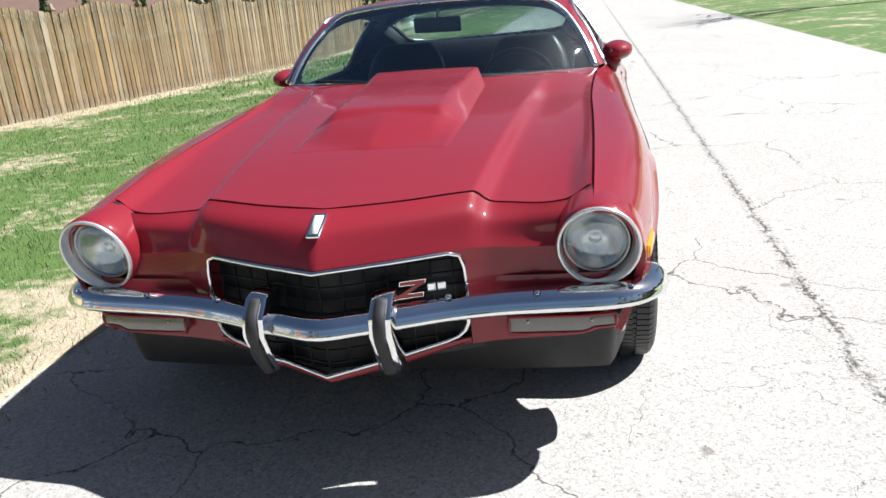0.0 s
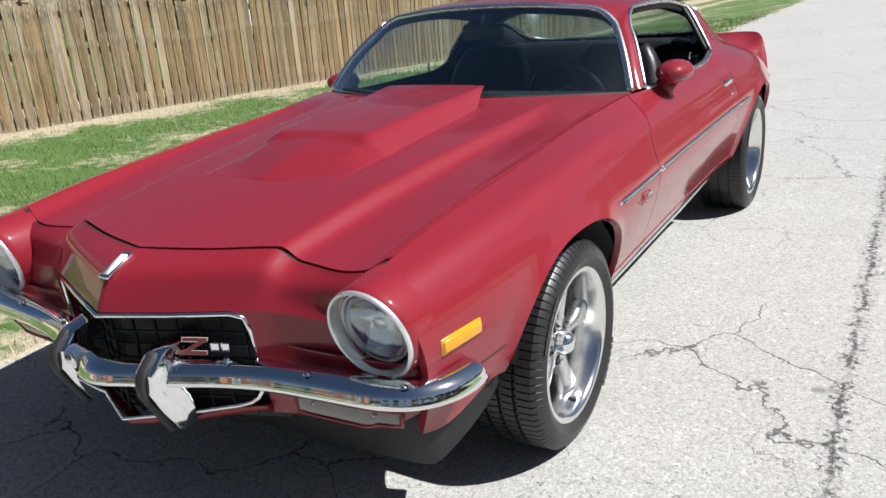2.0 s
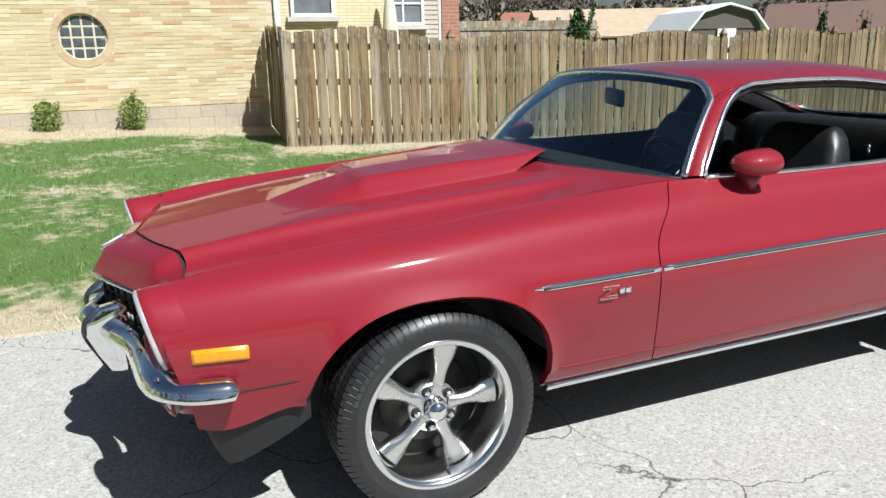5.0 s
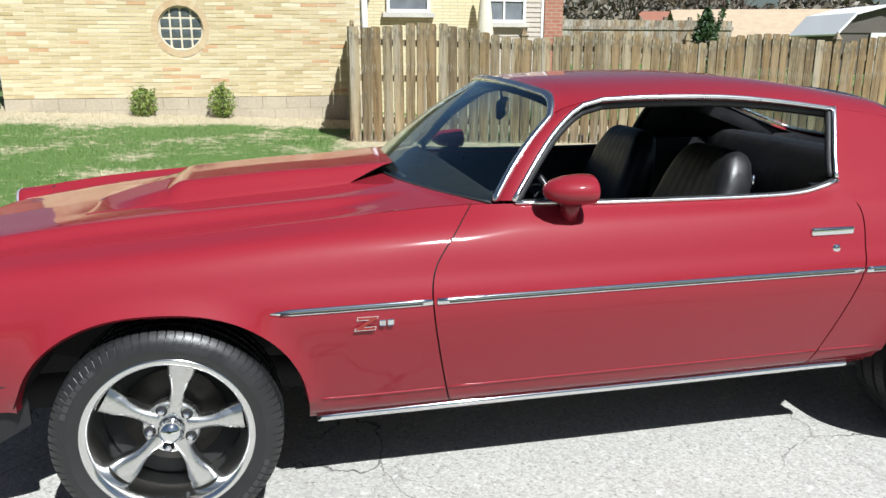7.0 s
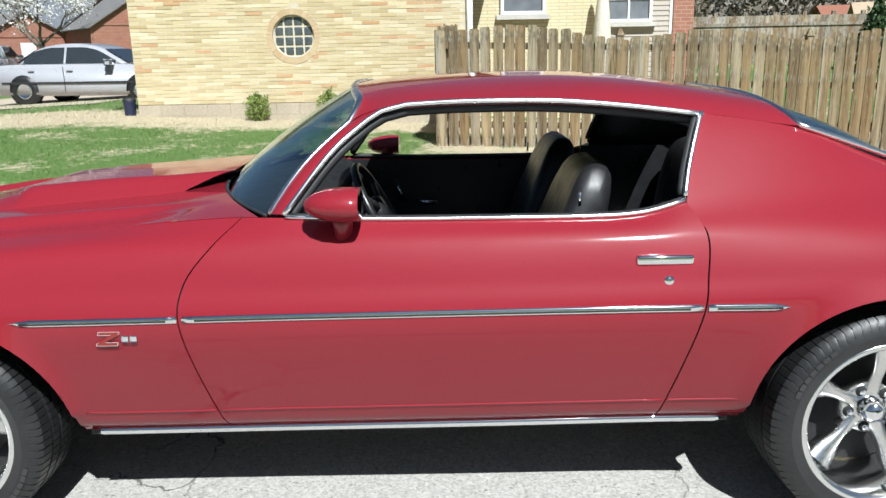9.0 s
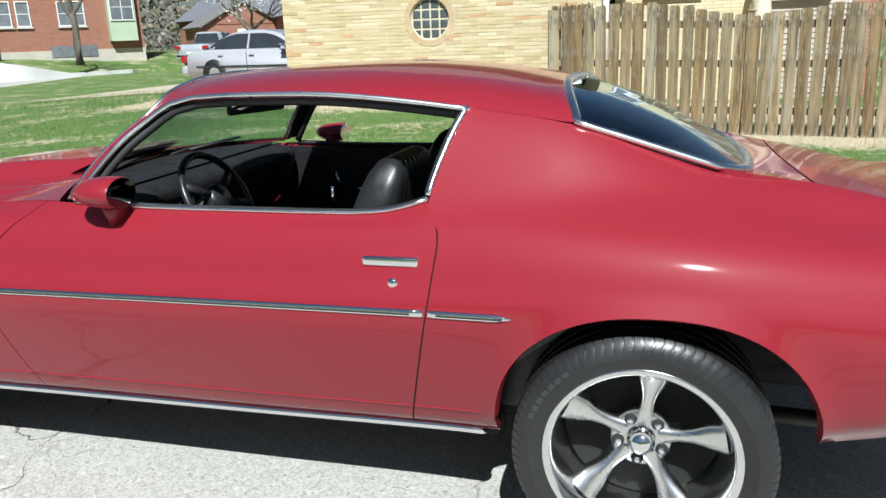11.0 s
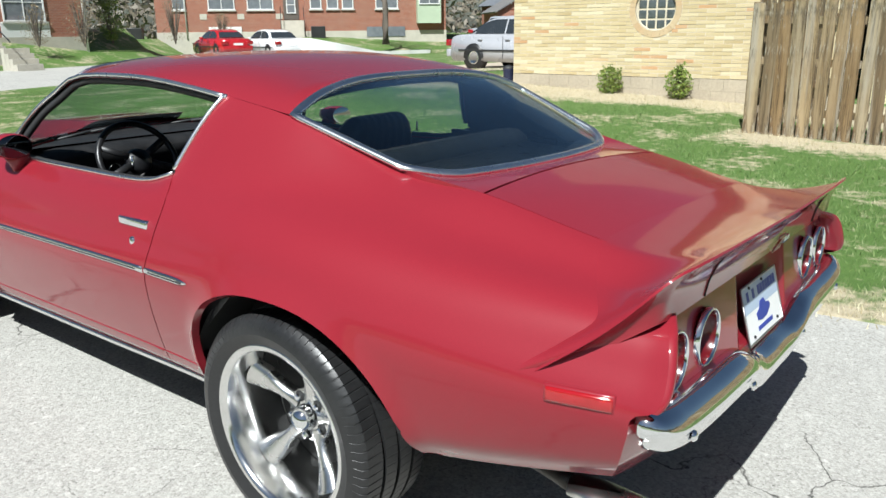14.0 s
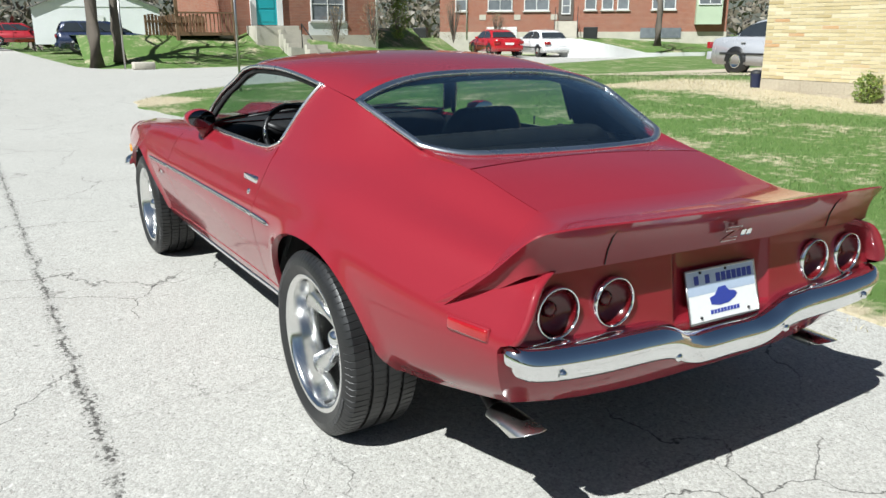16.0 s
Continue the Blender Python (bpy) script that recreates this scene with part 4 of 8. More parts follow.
hut("garden_shed", "dark garden shed with a white gambrel roof", pose(-23.5, 22.2, 0.2, 0, 0, -12), 3.4, 3.0, 1.7, 0.95, BROWN_WALL, WHITE_ROOF, True)
hut("tan_roof_house", "low house with a tan shingle roof", pose(-33.5, 25.0, 0.0, 0, 0, 70), 9.0, 6.5, 1.9, 1.35, BROWN_WALL, TAN_ROOF)
hut("red_roof_house", "far house with a weathered red roof", pose(-44.0, 27.5, 0.2, 0, 0, 80), 8.0, 6.0, 2.0, 1.4, BROWN_WALL, plain("red_shingle", (0.26, 0.11, 0.07), 0.9, 0.0, 30, 0.2))
hut("siding_house", "house with pale siding and a brown roof", pose(-26.5, 36.0, -0.6, 0, 0, 40), 10.0, 6.0, 2.4, 1.5, plain("cream_siding", (0.58, 0.57, 0.55), 0.6, 0.0, 15, 0.08), plain("brown_shingle", (0.14, 0.085, 0.065), 0.9, 0.0, 30, 0.25))
shrub("evergreen", "small dark evergreen standing behind the fence", pose(-19.5, 13.5, 0.6), 1.5, 1.95, 21, NEEDLE, 2600, 0.07, True)
for k, (x, y, h) in enumerate(((-18.3, 23.0, 2.4), (-17.3, 23.9, 2.1), (-15.7, 25.1, 2.4), (-14.2, 26.0, 2.3))):
    shrub("evergreen", "slim evergreen in a row behind the fence", pose(x, y, -0.1), 0.8, h, 31 + k, NEEDLE, 1300, 0.06, True)
for k, (x, y, z, h) in enumerate(((-36, 10, 0.6, 5), (-38, 14, 0.6, 6), (-37, 19, 0.6, 5.5), (-44, 30, 0.4, 7), (-30, 44, -0.3, 7), (-18, 50, -0.5, 8))):
    bare_tree("bare_tree", "leafless tree far behind the gardens", pose(x, y, z), h, 0.16, 50 + k, 4, DRY, 2500, 0.05)
umb = thing("patio_umbrella", "closed cream patio umbrella by the house", "umbrella", pose(-11.9, 4.35, 0.0))
part("canopy", spin([(1.35, 0.16), (1.6, 0.17), (2.1, 0.12), (2.6, 0.05), (2.72, 0.005)], 14, "z"), plain("cream_canvas", (0.62, 0.58, 0.46), 0.9, 0.0, 20, 0.15), umb)
part("pole", tube([(0, 0, 0), (0, 0, 1.4)], 0.02, 8), STEEL, umb)

# woods: the garden and street bands close the view far behind everything
woods_leaf = leaf_mat("woods_mix", (0.12, 0.10, 0.075), (0.22, 0.19, 0.14))


def woods(seed, n, arc, dist, high, size=0.7):
    def place(r):
        a = radians(r.uniform(*arc))
        d = dist * r.uniform(0.92, 1.25)
        top = high * (0.65 + 0.5 * noise.noise(Vector((a * 9, 0.3, seed)))) * r.random() ** 0.7
        return Vector((math.cos(a) * d, math.sin(a) * d, top))
    return leaf_cloud(n, place, size, seed)


# these two bands stay out of view, added to darken low reflections
solid("near_woods", woods(6, 9000, (-58, 48), 30, 7.5, 0.45), woods_leaf, "unseen brown leafless woods added across the street to darken reflections", "woods", kind="stuff", smooth=False)
solid("far_woods", woods(5, 9000, (-75, 100), 62, 9.5), woods_leaf, "unseen far brown leafless woods added to darken reflections", "woods", kind="stuff", smooth=False)
solid("garden_woods", woods(9, 30000, (100, 178), 58, 8.5, 0.32), woods_leaf, "brown leafless brush behind the gardens", "woods", kind="stuff", smooth=False)
solid("street_woods", woods(13, 14000, (182, 285), 75, 8.0, 0.4), woods_leaf, "leafless woods behind the brick houses", "woods", kind="stuff", smooth=False)

# ---------------------------------------------------------------- across the side street
RED_BRICK = wall_pattern("red_brickwork", ((0.27, 0.085, 0.05), (0.33, 0.12, 0.07), (0.20, 0.07, 0.05)), (0.30, 0.22, 0.17))
LIME = plain("limestone", (0.46, 0.43, 0.36), 0.9, 0.0, 18, 0.2, 0.3)
TEAL = plain("teal_door_paint", (0.03, 0.36, 0.40), 0.4, 0.0, 30, 0.08)
IRON = plain("black_iron", (0.02, 0.02, 0.02), 0.5, 0.0, 40, 0.2)
GREEN_PANEL = plain("pale_green_panel", (0.42, 0.50, 0.36), 0.6, 0.0, 20, 0.08)
WOOD = plain("brown_deck_wood", (0.20, 0.12, 0.065), 0.85, 0.0, 40, 0.25, 0.2)


def slope_z(d):
    return 0.012 + 1.25 * min(1, max(0, d / 5.0)) ** 1.3


edge_far = [(-2.9, -30.0), (-3.6, -28.4), (-5.8, -27.4), (-12, -28.6), (-20, -31.4), (-25.3, -34.9)]
rows = []
for x, y in smooth_path([(a, b, 0) for a, b in edge_far], 40) and [(p.x, p.y) for p in smooth_path([(a, b, 0) for a, b in edge_far], 40)]:
    rows.append([(x - 0.25 * d * (1 if x < -6 else 0.3), y - d, (-0.02 if d == 0 else slope_z(d - 1.2) * (1.0 if x > -9 else 1.3 if x > -22 else 0.8))) for d in (0, 0.4, 1.0, 2, 3, 4, 5, 6.5, 9, 30)])
solid("far_lawn", outward(grid(rows), (0, 0, 1)), SOIL, "grassy bank across the side street", "lawn", kind="structure")
rows = []
for x, y, z in ((-28.3, -29.1, 0.75), (-29.7, -28.1, 0.55), (-32.0, -27.7, 0.28), (-36.2, -26.6, 0.15), (-44, -22, 0.1), (-60, -14, 0.1)):
    rows.append([(x - 0.66 * d, y - 0.75 * d, -0.02 if d == 0 else z + (1.05 - z) * min(1, d / 9)) for d in (0, 0.3, 2, 4.5, 9, 14, 30)])
solid("far_lawn_east", outward(grid(rows), (0, 0, 1)), SOIL, "dry lawn before the brick flats", "lawn", kind="structure")


def flats(m):
    t = thing("brick_flats", "two-storey red brick apartment building with stone base", "building", m)
    W, H = 19.0, 7.0
    part("wall", boxed(0, W, 0, 9, 0.45, H), RED_BRICK, t, "", False)
    part("stone_base", boxed(-0.03, W + 0.03, -0.05, 9, -1.6, 0.45, bevel=0.01), LIME, t, "", False)
    part("roof", boxed(-0.2, W + 0.2, -0.2, 9.2, H, H + 0.3), SHINGLE, t, "", False)
    part("bay_front", boxed(9.6, W + 0.02, -1.2, 0.0, 0.45, H), RED_BRICK, t, "", False)
    part("bay_base", boxed(9.57, W + 0.05, -1.25, -0.05, -1.6, 0.45), LIME, t, "", False)
    for z in (1.85, 4.6):
        for x, y, w, cols in ((1.5, 0, 0.8, 1), (4.2, 0, 1.7, 2), (6.7, 0, 1.7, 2), (10.3, -1.2, 0.75, 1), (11.4, -1.2, 0.75, 1), (12.4, -1.2, 0.75, 1), (15.0, -1.2, 1.5, 2)):
            window(t, Matrix.Translation((x, y - 0.01, z)), w, 1.45, cols, 2)
    for x in (5.4, 3.0, 7.9):
        part("stone_block", boxed(x - 0.22, x + 0.22, -0.03, 0.0, 1.25, 1.6), LIME, t, "", False)
    part("garage_door", boxed(3.3, 5.4, -0.10, -0.05, -0.2, 0.78), WHITE, t, "", False)
    for k in range(4):
        part("door_panel_line", boxed(3.3, 5.4, -0.115, -0.10, -0.02 + 0.2 * k, 0.0 + 0.2 * k), LIME, t, "", False)
    part("entry_door", boxed(8.2, 9.2, -0.06, 0.0, 1.2, 3.4), BROWN_WALL, t, "", False)
    window(t, Matrix.Translation((8.7, -0.07, 1.6)), 0.6, 1.6, 1, 3, False)
    for k in range(5):
        part("step", boxed(8.0, 9.5, -0.3 - 0.3 * (k + 1), -0.3 * (k + 1) + 0.0, -0.4, 1.15 - 0.24 * k), LIME, t, "", False)
    for x in (8.0, 9.5):
        part("hand_rail", tube([(x, -0.2, 2.05), (x, -1.7, 0.95), (x, -1.7, 0.0)], 0.025, 6), IRON, t)
    part("bay_window_box", boxed(17.0, 18.6, -1.75, -1.2, 0.9, 4.5), GREEN_PANEL, t, "", False)
    window(t, Matrix.Translation((17.8, -1.76, 2.1)), 1.4, 1.6, 2, 2, False)
    part("basement_window", boxed(13.6, 16.2, -1.29, -1.25, 0.05, 0.7), DARK_GLASS, t, "", False)
    part("gutter_pipe", tube([(1.9, -0.08, 0), (1.9, -0.08, H)], 0.05, 8), WHITE, t)
    for x in (-1.6, 9.9):
        part("air_unit", boxed(x, x + 0.9, -1.5 - (1.2 if x > 0 else 0), -0.7 - (1.2 if x > 0 else 0), -0.2, 0.75, bevel=0.03), IRON, t, "grey outdoor air-conditioner", False)
    return t


way = Vector((-36.0, -25.0, 0)) - Vector((-22.8, -36.6, 0))
flats(pose(-27.6, -42.5, 0.95, 0, 0, math.degrees(math.atan2(way.y, way.x))))

teal = thing("teal_door_house", "red brick house with a teal front door on a grassy bank", "house", pose(-7.8, -33.6, 1.0, 0, 0, 180))
part("wall", boxed(1.7, 10.2, 0, 8, 0, 6), RED_BRICK, teal, "", False)
part("roof", prism([(1.3, 6), (10.6, 6), (5.95, 9)], -0.4, 8.4, "y"), SHINGLE, teal, "", False)
part("stone_base", boxed(1.67, 10.23, -0.04, 8, -0.8, 0.25), LIME, teal, "", False)
dr = part("front_door", boxed(3.55, 4.60, -0.08, 0.0, 0.75, 2.9), TEAL, teal, "teal panelled front door", False)
for k in range(3):
    part("door_panel", boxed(3.68, 4.47, -0.10, -0.08, 0.9 + 0.65 * k, 1.45 + 0.65 * k, bevel=0.01), TEAL, dr, "", False)
for x in (3.25, 4.62):
    part("door_casing", boxed(x, x + 0.28, -0.14, 0.0, 0.72, 3.1), WHITE, teal, "", False)
part("door_head", boxed(3.2, 4.95, -0.18, 0.0, 3.1, 3.45), WHITE, teal, "", False)
window(teal, Matrix.Translation((7.4, -0.01, 0.95)), 1.9, 1.7, 2, 2)
part("white_siding_panel", boxed(6.3, 8.5, -0.03, 0.0, 0.15, 0.92), WHITE, teal, "", False)
part("stoop", boxed(3.0, 5.2, -1.5, -0.05, -0.8, 0.70, bevel=0.02), LIME, teal, "", False)
for k in range(5):
    part("step", boxed(4.1, 5.2, -1.8 - 0.32 * k, -1.5 - 0.32 * k, -1.1, 0.5 - 0.2 * k), LIME, teal, "", False)
for k in range(4):
    part("lower_step", boxed(4.0, 5.0, -5.3 - 0.32 * k, -5.0 - 0.32 * k, -1.2, -0.15 - 0.2 * k), LIME, teal, "", False)
part("hand_rail", tube([(3.9, -5.0, -0.3), (3.9, -5.0, 0.75), (3.9, -6.2, 0.1)], 0.03, 6), IRON, teal)
part("white_pipe", tube([(10.2, -0.1, -0.5), (10.2, -0.1, 6)], 0.06, 8), WHITE, teal)
porch = thing("wooden_porch", "brown wooden porch with a slatted railing", "porch", pose(-7.3, -33.2, 0.75, 0, 0, 180))
part("deck", boxed(0, 2.8, -0.2, 2.0, 0.5, 0.65), WOOD, porch, "", False)
for k in range(15):
    part("baluster", boxed(0.05 + 0.19 * k, 0.10 + 0.19 * k, -0.17, -0.12, 0.65, 1.5), WOOD, porch, "", False)
part("top_rail", boxed(0, 2.8, -0.2, -0.08, 1.5, 1.58), WOOD, porch, "", False)
for x in (0.05, 2.75):
    part("post", boxed(x - 0.07, x + 0.07, -0.21, -0.07, -0.6, 3.4), WOOD, porch, "", False)
slat_f = thing("slatted_fence", "brown slatted garden fence beside the porch", "fence", pose(-6.2, -34.6, 0.95))
for k in range(18):
    part("board", boxed(-0.16 * k - 0.13, -0.16 * k, 0, 0.03, 0, 1.25 + 0.05 * math.sin(k)), WOOD, slat_f, "", False)
part("rail", boxed(-2.9, 0, 0.03, 0.07, 0.9, 1.0), WOOD, slat_f, "", False)
play = thing("wooden_playset", "wooden climbing frame with a small roof", "playset", pose(-17.4, -39.5, 1.0, 0, 0, 150))
for x in (-0.8, 0.8):
    for y in (-0.8, 0.8):
        part("post", boxed(x - 0.06, x + 0.06, y - 0.06, y + 0.06, 0, 2.6), WOOD, play, "", False)
part("platform", boxed(-0.9, 0.9, -0.9, 0.9, 1.2, 1.3), WOOD, play, "", False)
part("roof", prism([(-1.0, 2.6), (1.0, 2.6), (0, 3.3)], -1.0, 1.0, "y"), WOOD, play, "", False)
for k in range(8):
    part("baluster", boxed(-0.8 + 0.2 * k, -0.72 + 0.2 * k, -0.9, -0.85, 1.3, 1.9), WOOD, play, "", False)

hut("white_garage", "white garage with a gabled roof", pose(-8.3, -60.5, 0.6, 0, 0, 78), 7.0, 8.5, 2.6, 1.7, plain("white_boards", (0.74, 0.75, 0.75), 0.6, 0.0, 15, 0.06), SHINGLE)
hut("brick_cottage", "red brick house with a grey roof beyond the driveway", pose(-50.0, -24.5, 0.3, 0, 0, 60), 13.0, 8.0, 3.0, 2.6, RED_BRICK, plain("blue_shingle", (0.14, 0.15, 0.17), 0.9, 0.0, 30, 0.25))
hut("brick_garage", "small red brick garage with a grey roof", pose(-43.5, -24.0, 0.3, 0, 0, 45), 5.0, 5.0, 2.3, 1.4, RED_BRICK, SHINGLE)
hut("side_brick_house", "red brick house seen past the flats", pose(-44.0, -17.5, 0.5, 0, 0, 40), 7.0, 6.0, 2.6, 1.9, RED_BRICK, SHINGLE)

# driveway of the yellow house
rows = [[(x, y, lawn_height(x, y) + 0.03) for x in np.linspace(-14.2, -25, 12)] for y in np.linspace(-13.6, -6.3, 12)]
solid("driveway", outward(grid(rows), (0, 0, 1)), plain("tan_concrete", (0.44, 0.37, 0.28), 0.9, 0.0, 20, 0.2, 0.3), "tan concrete driveway beside the brick house", "driveway", kind="structure")
wl = smooth_path([(-28.15, -30.2, 0), (-28.2, -29.0, 0), (-29.6, -28.0, 0), (-31.9, -27.6, 0), (-36.2, -26.5, 0)], 28)
rows = []
for i, p in enumerate(wl):
    h = 1.02 - 0.80 * min(1, max(0, i - 4) / 12)
    rows.append([p + Vector((0.09, 0.07, -0.1)), p + Vector((0.09, 0.07, h)), p + Vector((-0.09, -0.07, h)), p + Vector((-0.09, -0.07, -0.1))])
solid("retaining_wall", outward(grid(rows)), WHITE, "low white retaining wall by the drive", "wall", smooth=False)
for x, y, s in ((-16.5, -30.9, 2.0), (-14.9, -31.9, 1.8), (-23.4, -34.2, 2.3), (-27.0, -34.8, 1.6)):
    shrub("twiggy_bush", "bare brown twiggy bush by a brick wall", pose(x, y, 0.85), s * 0.8, s, int(-x * 10), DRY, 900, 0.035, stems=30)
shrub("yellow_green_bush", "tall yellow-green bush beside the brick flats", pose(-20.3, -35.2, 0.9), 1.4, 2.6, 77, LEAF, 1800, 0.06)
bare_tree("bare_tree", "leafless tree in front of the brick flats", pose(-33.0, -27.3, 0.7), 7.5, 0.20, 61, 5)
bare_tree("bare_tree", "large bare street tree with a leaning double trunk", pose(-3.2, -29.6, 0.1), 10, 0.26, 62, 4)
bare_tree("bare_tree", "large bare street tree beside the parked van", pose(-4.2, -30.2, 0.3), 10, 0.24, 63, 4)
bare_tree("blossom_tree", "tree in white spring blossom beyond the driveway", pose(-37.0, -19.0, 0.3), 5.6, 0.16, 64, 4, BLOSSOM, 5200, 0.06, 0.8)
# two trees out of view, added for thin shadows and reflections
bare_tree("bare_tree", "unseen bare tree added across the street to cast thin shadows", pose(9.2, 21.6, 0.0), 9.5, 0.2, 65, 4)
bare_tree("bare_tree", "unseen bare tree added at the street corner", pose(9.5, -10.2, 0.0), 9.0, 0.2, 66, 4)
for k, (x, y) in enumerate(((-9, -62), (-16, -66), (1, -75), (12, -60))):
    bare_tree("leafy_tree", "dark green tree at the end of the street", pose(x, y, 0), 11, 0.25, 70 + k, 4, NEEDLE, 5000, 0.22, 0.8)
for k, y in enumerate((30.0, 33.0, 36.5, 41.0)):
    shrub("hedge_bush", "low twiggy hedge bush on the far verge", pose(9.0 + 0.6 * k, y, 0.1), 3.2, 0.9, 90 + k, DRY, 1500, 0.05, stems=20)


def post_thing(name, label, m, h, r):
    t = thing(name, label, "post", m)
    part("pole", tube([(0, 0, -0.2), (0, 0, h)], r, 10), STEEL, t)
    part("sign_plate", boxed(-0.30, 0.30, -0.012, -0.004, h - 0.45, h - 0.05, bevel=0.003), WHITE, t, "", False)
    return t


post_thing("sign_post", "thin galvanised street sign post on the corner", pose(-3.9, -13.2, 0.05, 0, 0, 20), 3.2, 0.03)
post_thing("sign_post", "thin galvanised post by the far trees", pose(-3.9, -27.6, 0.1, 0, 0, 10), 3.0, 0.035)
solid("kerb_stone", boxed(-4.9, -4.1, -27.4, -26.9, 0, 0.28, bevel=0.04), LIME, "pale stone block at the street corner", "stone")


# ---------------------------------------------------------------- parked cars far off
CAR_GLASS = plain("dark_car_glass", (0.03, 0.035, 0.04), 0.05, 0.0, 3, 0.2, 0.0, 1.0)


def far_car(label, m, col, L, W, H, kind):
    """A parked car: x points to its nose, wheels stand on z = 0."""
    paint = plain("far_car_paint", col, 0.28, 0.1, 20, 0.05, 0.0, 1.0)
    t = thing("parked_car", label, "car", m, group="parked cars")
    belt = H * 0.62
    f, r = L / 2, -L / 2
    if kind == "sedan":
        side = [(r, 0.42), (r + 0.02, 0.60), (r + 0.04, belt - 0.05), (r + 0.14, belt + 0.02), (r + 0.35, belt + 0.06), (r + 0.95, belt + 0.08), (f - 1.45, belt + 0.06), (f - 0.9, belt + 0.01), (f - 0.5, belt - 0.08), (f - 0.25, belt - 0.14), (f - 0.08, belt - 0.22), (f, 0.45), (f - 0.1, 0.22), (r + 0.12, 0.24)]
        q = L / 5.05
        arch = [(r + 0.80 * q, belt + 0.05), (r + 1.06 * q, belt + 0.25), (r + 1.36 * q, H - 0.12), (r + 1.7 * q, H - 0.035), (r + 2.15 * q, H), (r + 2.6 * q, H - 0.025), (r + 3.0 * q, H - 0.11), (f - 1.65 * q, belt + 0.245), (f - 1.25 * q, belt + 0.04)]
        cab = [(x, hermite(arch, x)[0]) for x in (arch[0][0] + (arch[-1][0] - arch[0][0]) * k / 20 for k in range(21))]
    elif kind == "van":
        side = [(r, 0.40), (r + 0.02, belt), (r + 0.2, belt + 0.05), (f - 1.2, belt + 0.03), (f - 0.4, belt - 0.12), (f - 0.05, belt - 0.3), (f, 0.42), (f - 0.1, 0.22), (r + 0.1, 0.24)]
        cab = [(r + 0.06, belt + 0.03), (r + 0.35, H - 0.05), (r + 1.0, H), (r + 2.8, H - 0.02), (f - 1.0, belt + 0.02)]
    else:
        side = [(r, 0.55), (r, belt - 0.02), (r + 0.1, belt), (f - 1.4, belt), (f - 0.3, belt - 0.08), (f, belt - 0.3), (f, 0.5), (f - 0.1, 0.35), (r + 0.1, 0.4)]
        cab = [(r + 2.0, belt - 0.02), (r + 2.15, H - 0.03), (r + 2.5, H), (r + 3.6, H - 0.02), (f - 1.35, belt - 0.02)]

    def hull(prof, w0, w1, zb, zt):
        rows = []
        for k in range(9):
            u = -1 + 2 * k / 8
            tuck = 1 - 0.06 * abs(u) ** 6
            row = []
            for x, z in prof:
                q = min(1, max(0, (z - zb) / max(0.01, zt - zb)))
                row.append((x * tuck, u * (w0 + (w1 - w0) * q), z - 0.02 * abs(u) ** 4))
            rows.append(row)
        bm = grid(rows, close=True)
        bm.verts.ensure_lookup_table()
        n = len(prof)
        bm.faces.new([bm.verts[i] for i in range(n)])
        bm.faces.new([bm.verts[len(bm.verts) - n + i] for i in range(n)])
        outward(bm)
        bmesh.ops.bevel(bm, geom=[e for e in bm.edges if e.calc_face_angle(0) > 0.6], offset=0.03, segments=2, affect="EDGES")
        return bm

    part("body", hull(side, W / 2, W / 2 * 0.97, 0.2, belt), paint, t)
    part("cabin", hull(cab, W / 2 * 0.93, W / 2 * 0.70, belt, H), paint, t)
    xs_ = [x for x, z in cab]
    zt = H - 0.10
    for s in (1, -1):
        w0, w1 = W / 2 * 0.925, W / 2 * 0.73
        segs = ((0.08, 0.36), (0.38, 0.62), (0.64, 0.93)) if kind == "van" else ((0.17, 0.50), (0.53, 0.90))
        if kind == "sedan":
            segs = ()
            for a, b in ((r + 1.08 * q, r + 2.12 * q), (r + 2.18 * q, f - 1.58 * q)):
                cols = []
                for k in range(13):
                    x = a + (b - a) * k / 12
                    z0, z1 = belt + 0.075, max(belt + 0.09, min(H - 0.10, hermite(arch, x)[0] - 0.075))
                    col = []
                    for j in range(4):
                        z = z0 + (z1 - z0) * j / 3
                        v = (z - belt) / (H - belt)
                        col.append((x, s * (W / 2 * (0.93 - 0.23 * v) + 0.006), z))
                    cols.append(col)
                part("side_window", thick(outward(grid(cols), (0, s, 0)), 0.01), CAR_GLASS, t, "", False)
        for a, b in segs:
            def edge(u, top):
                xa, xb = cab[0][0], cab[-1][0]
                ta, tb = cab[1][0], cab[3][0]
                lo, hi = xa + (xb - xa) * u, ta + 0.05 + (tb - ta - 0.10) * u
                return hi if top else lo
            yb, yt = s * (w0 + 0.004), s * (w1 + 0.012)
            g = grid([[(edge(a, False), yb, belt + 0.07), (edge(b, False), yb, belt + 0.07)], [(edge(a, True), yt, zt), (edge(b, True), yt, zt)]])
            part("side_window", thick(outward(g, (0, s, 0)), 0.01), CAR_GLASS, t, "", False)
        part("side_moulding", boxed(r + 0.5, f - 0.6, s * W / 2 - 0.012, s * W / 2 + 0.012, 0.50, 0.55), RUBBER, t, "", False)
        part("door_seam", boxed(-0.385, -0.375, s * (W / 2 - 0.004) - 0.006, s * (W / 2 - 0.004) + 0.006, 0.3, belt), BLACK, t, "", False)
        for x in (-1.30, -0.30):
            part("door_handle", boxed(x, x + 0.16, s * W / 2 - 0.012, s * W / 2 + 0.016, belt - 0.10, belt - 0.065, bevel=0.008), paint, t, "", False)
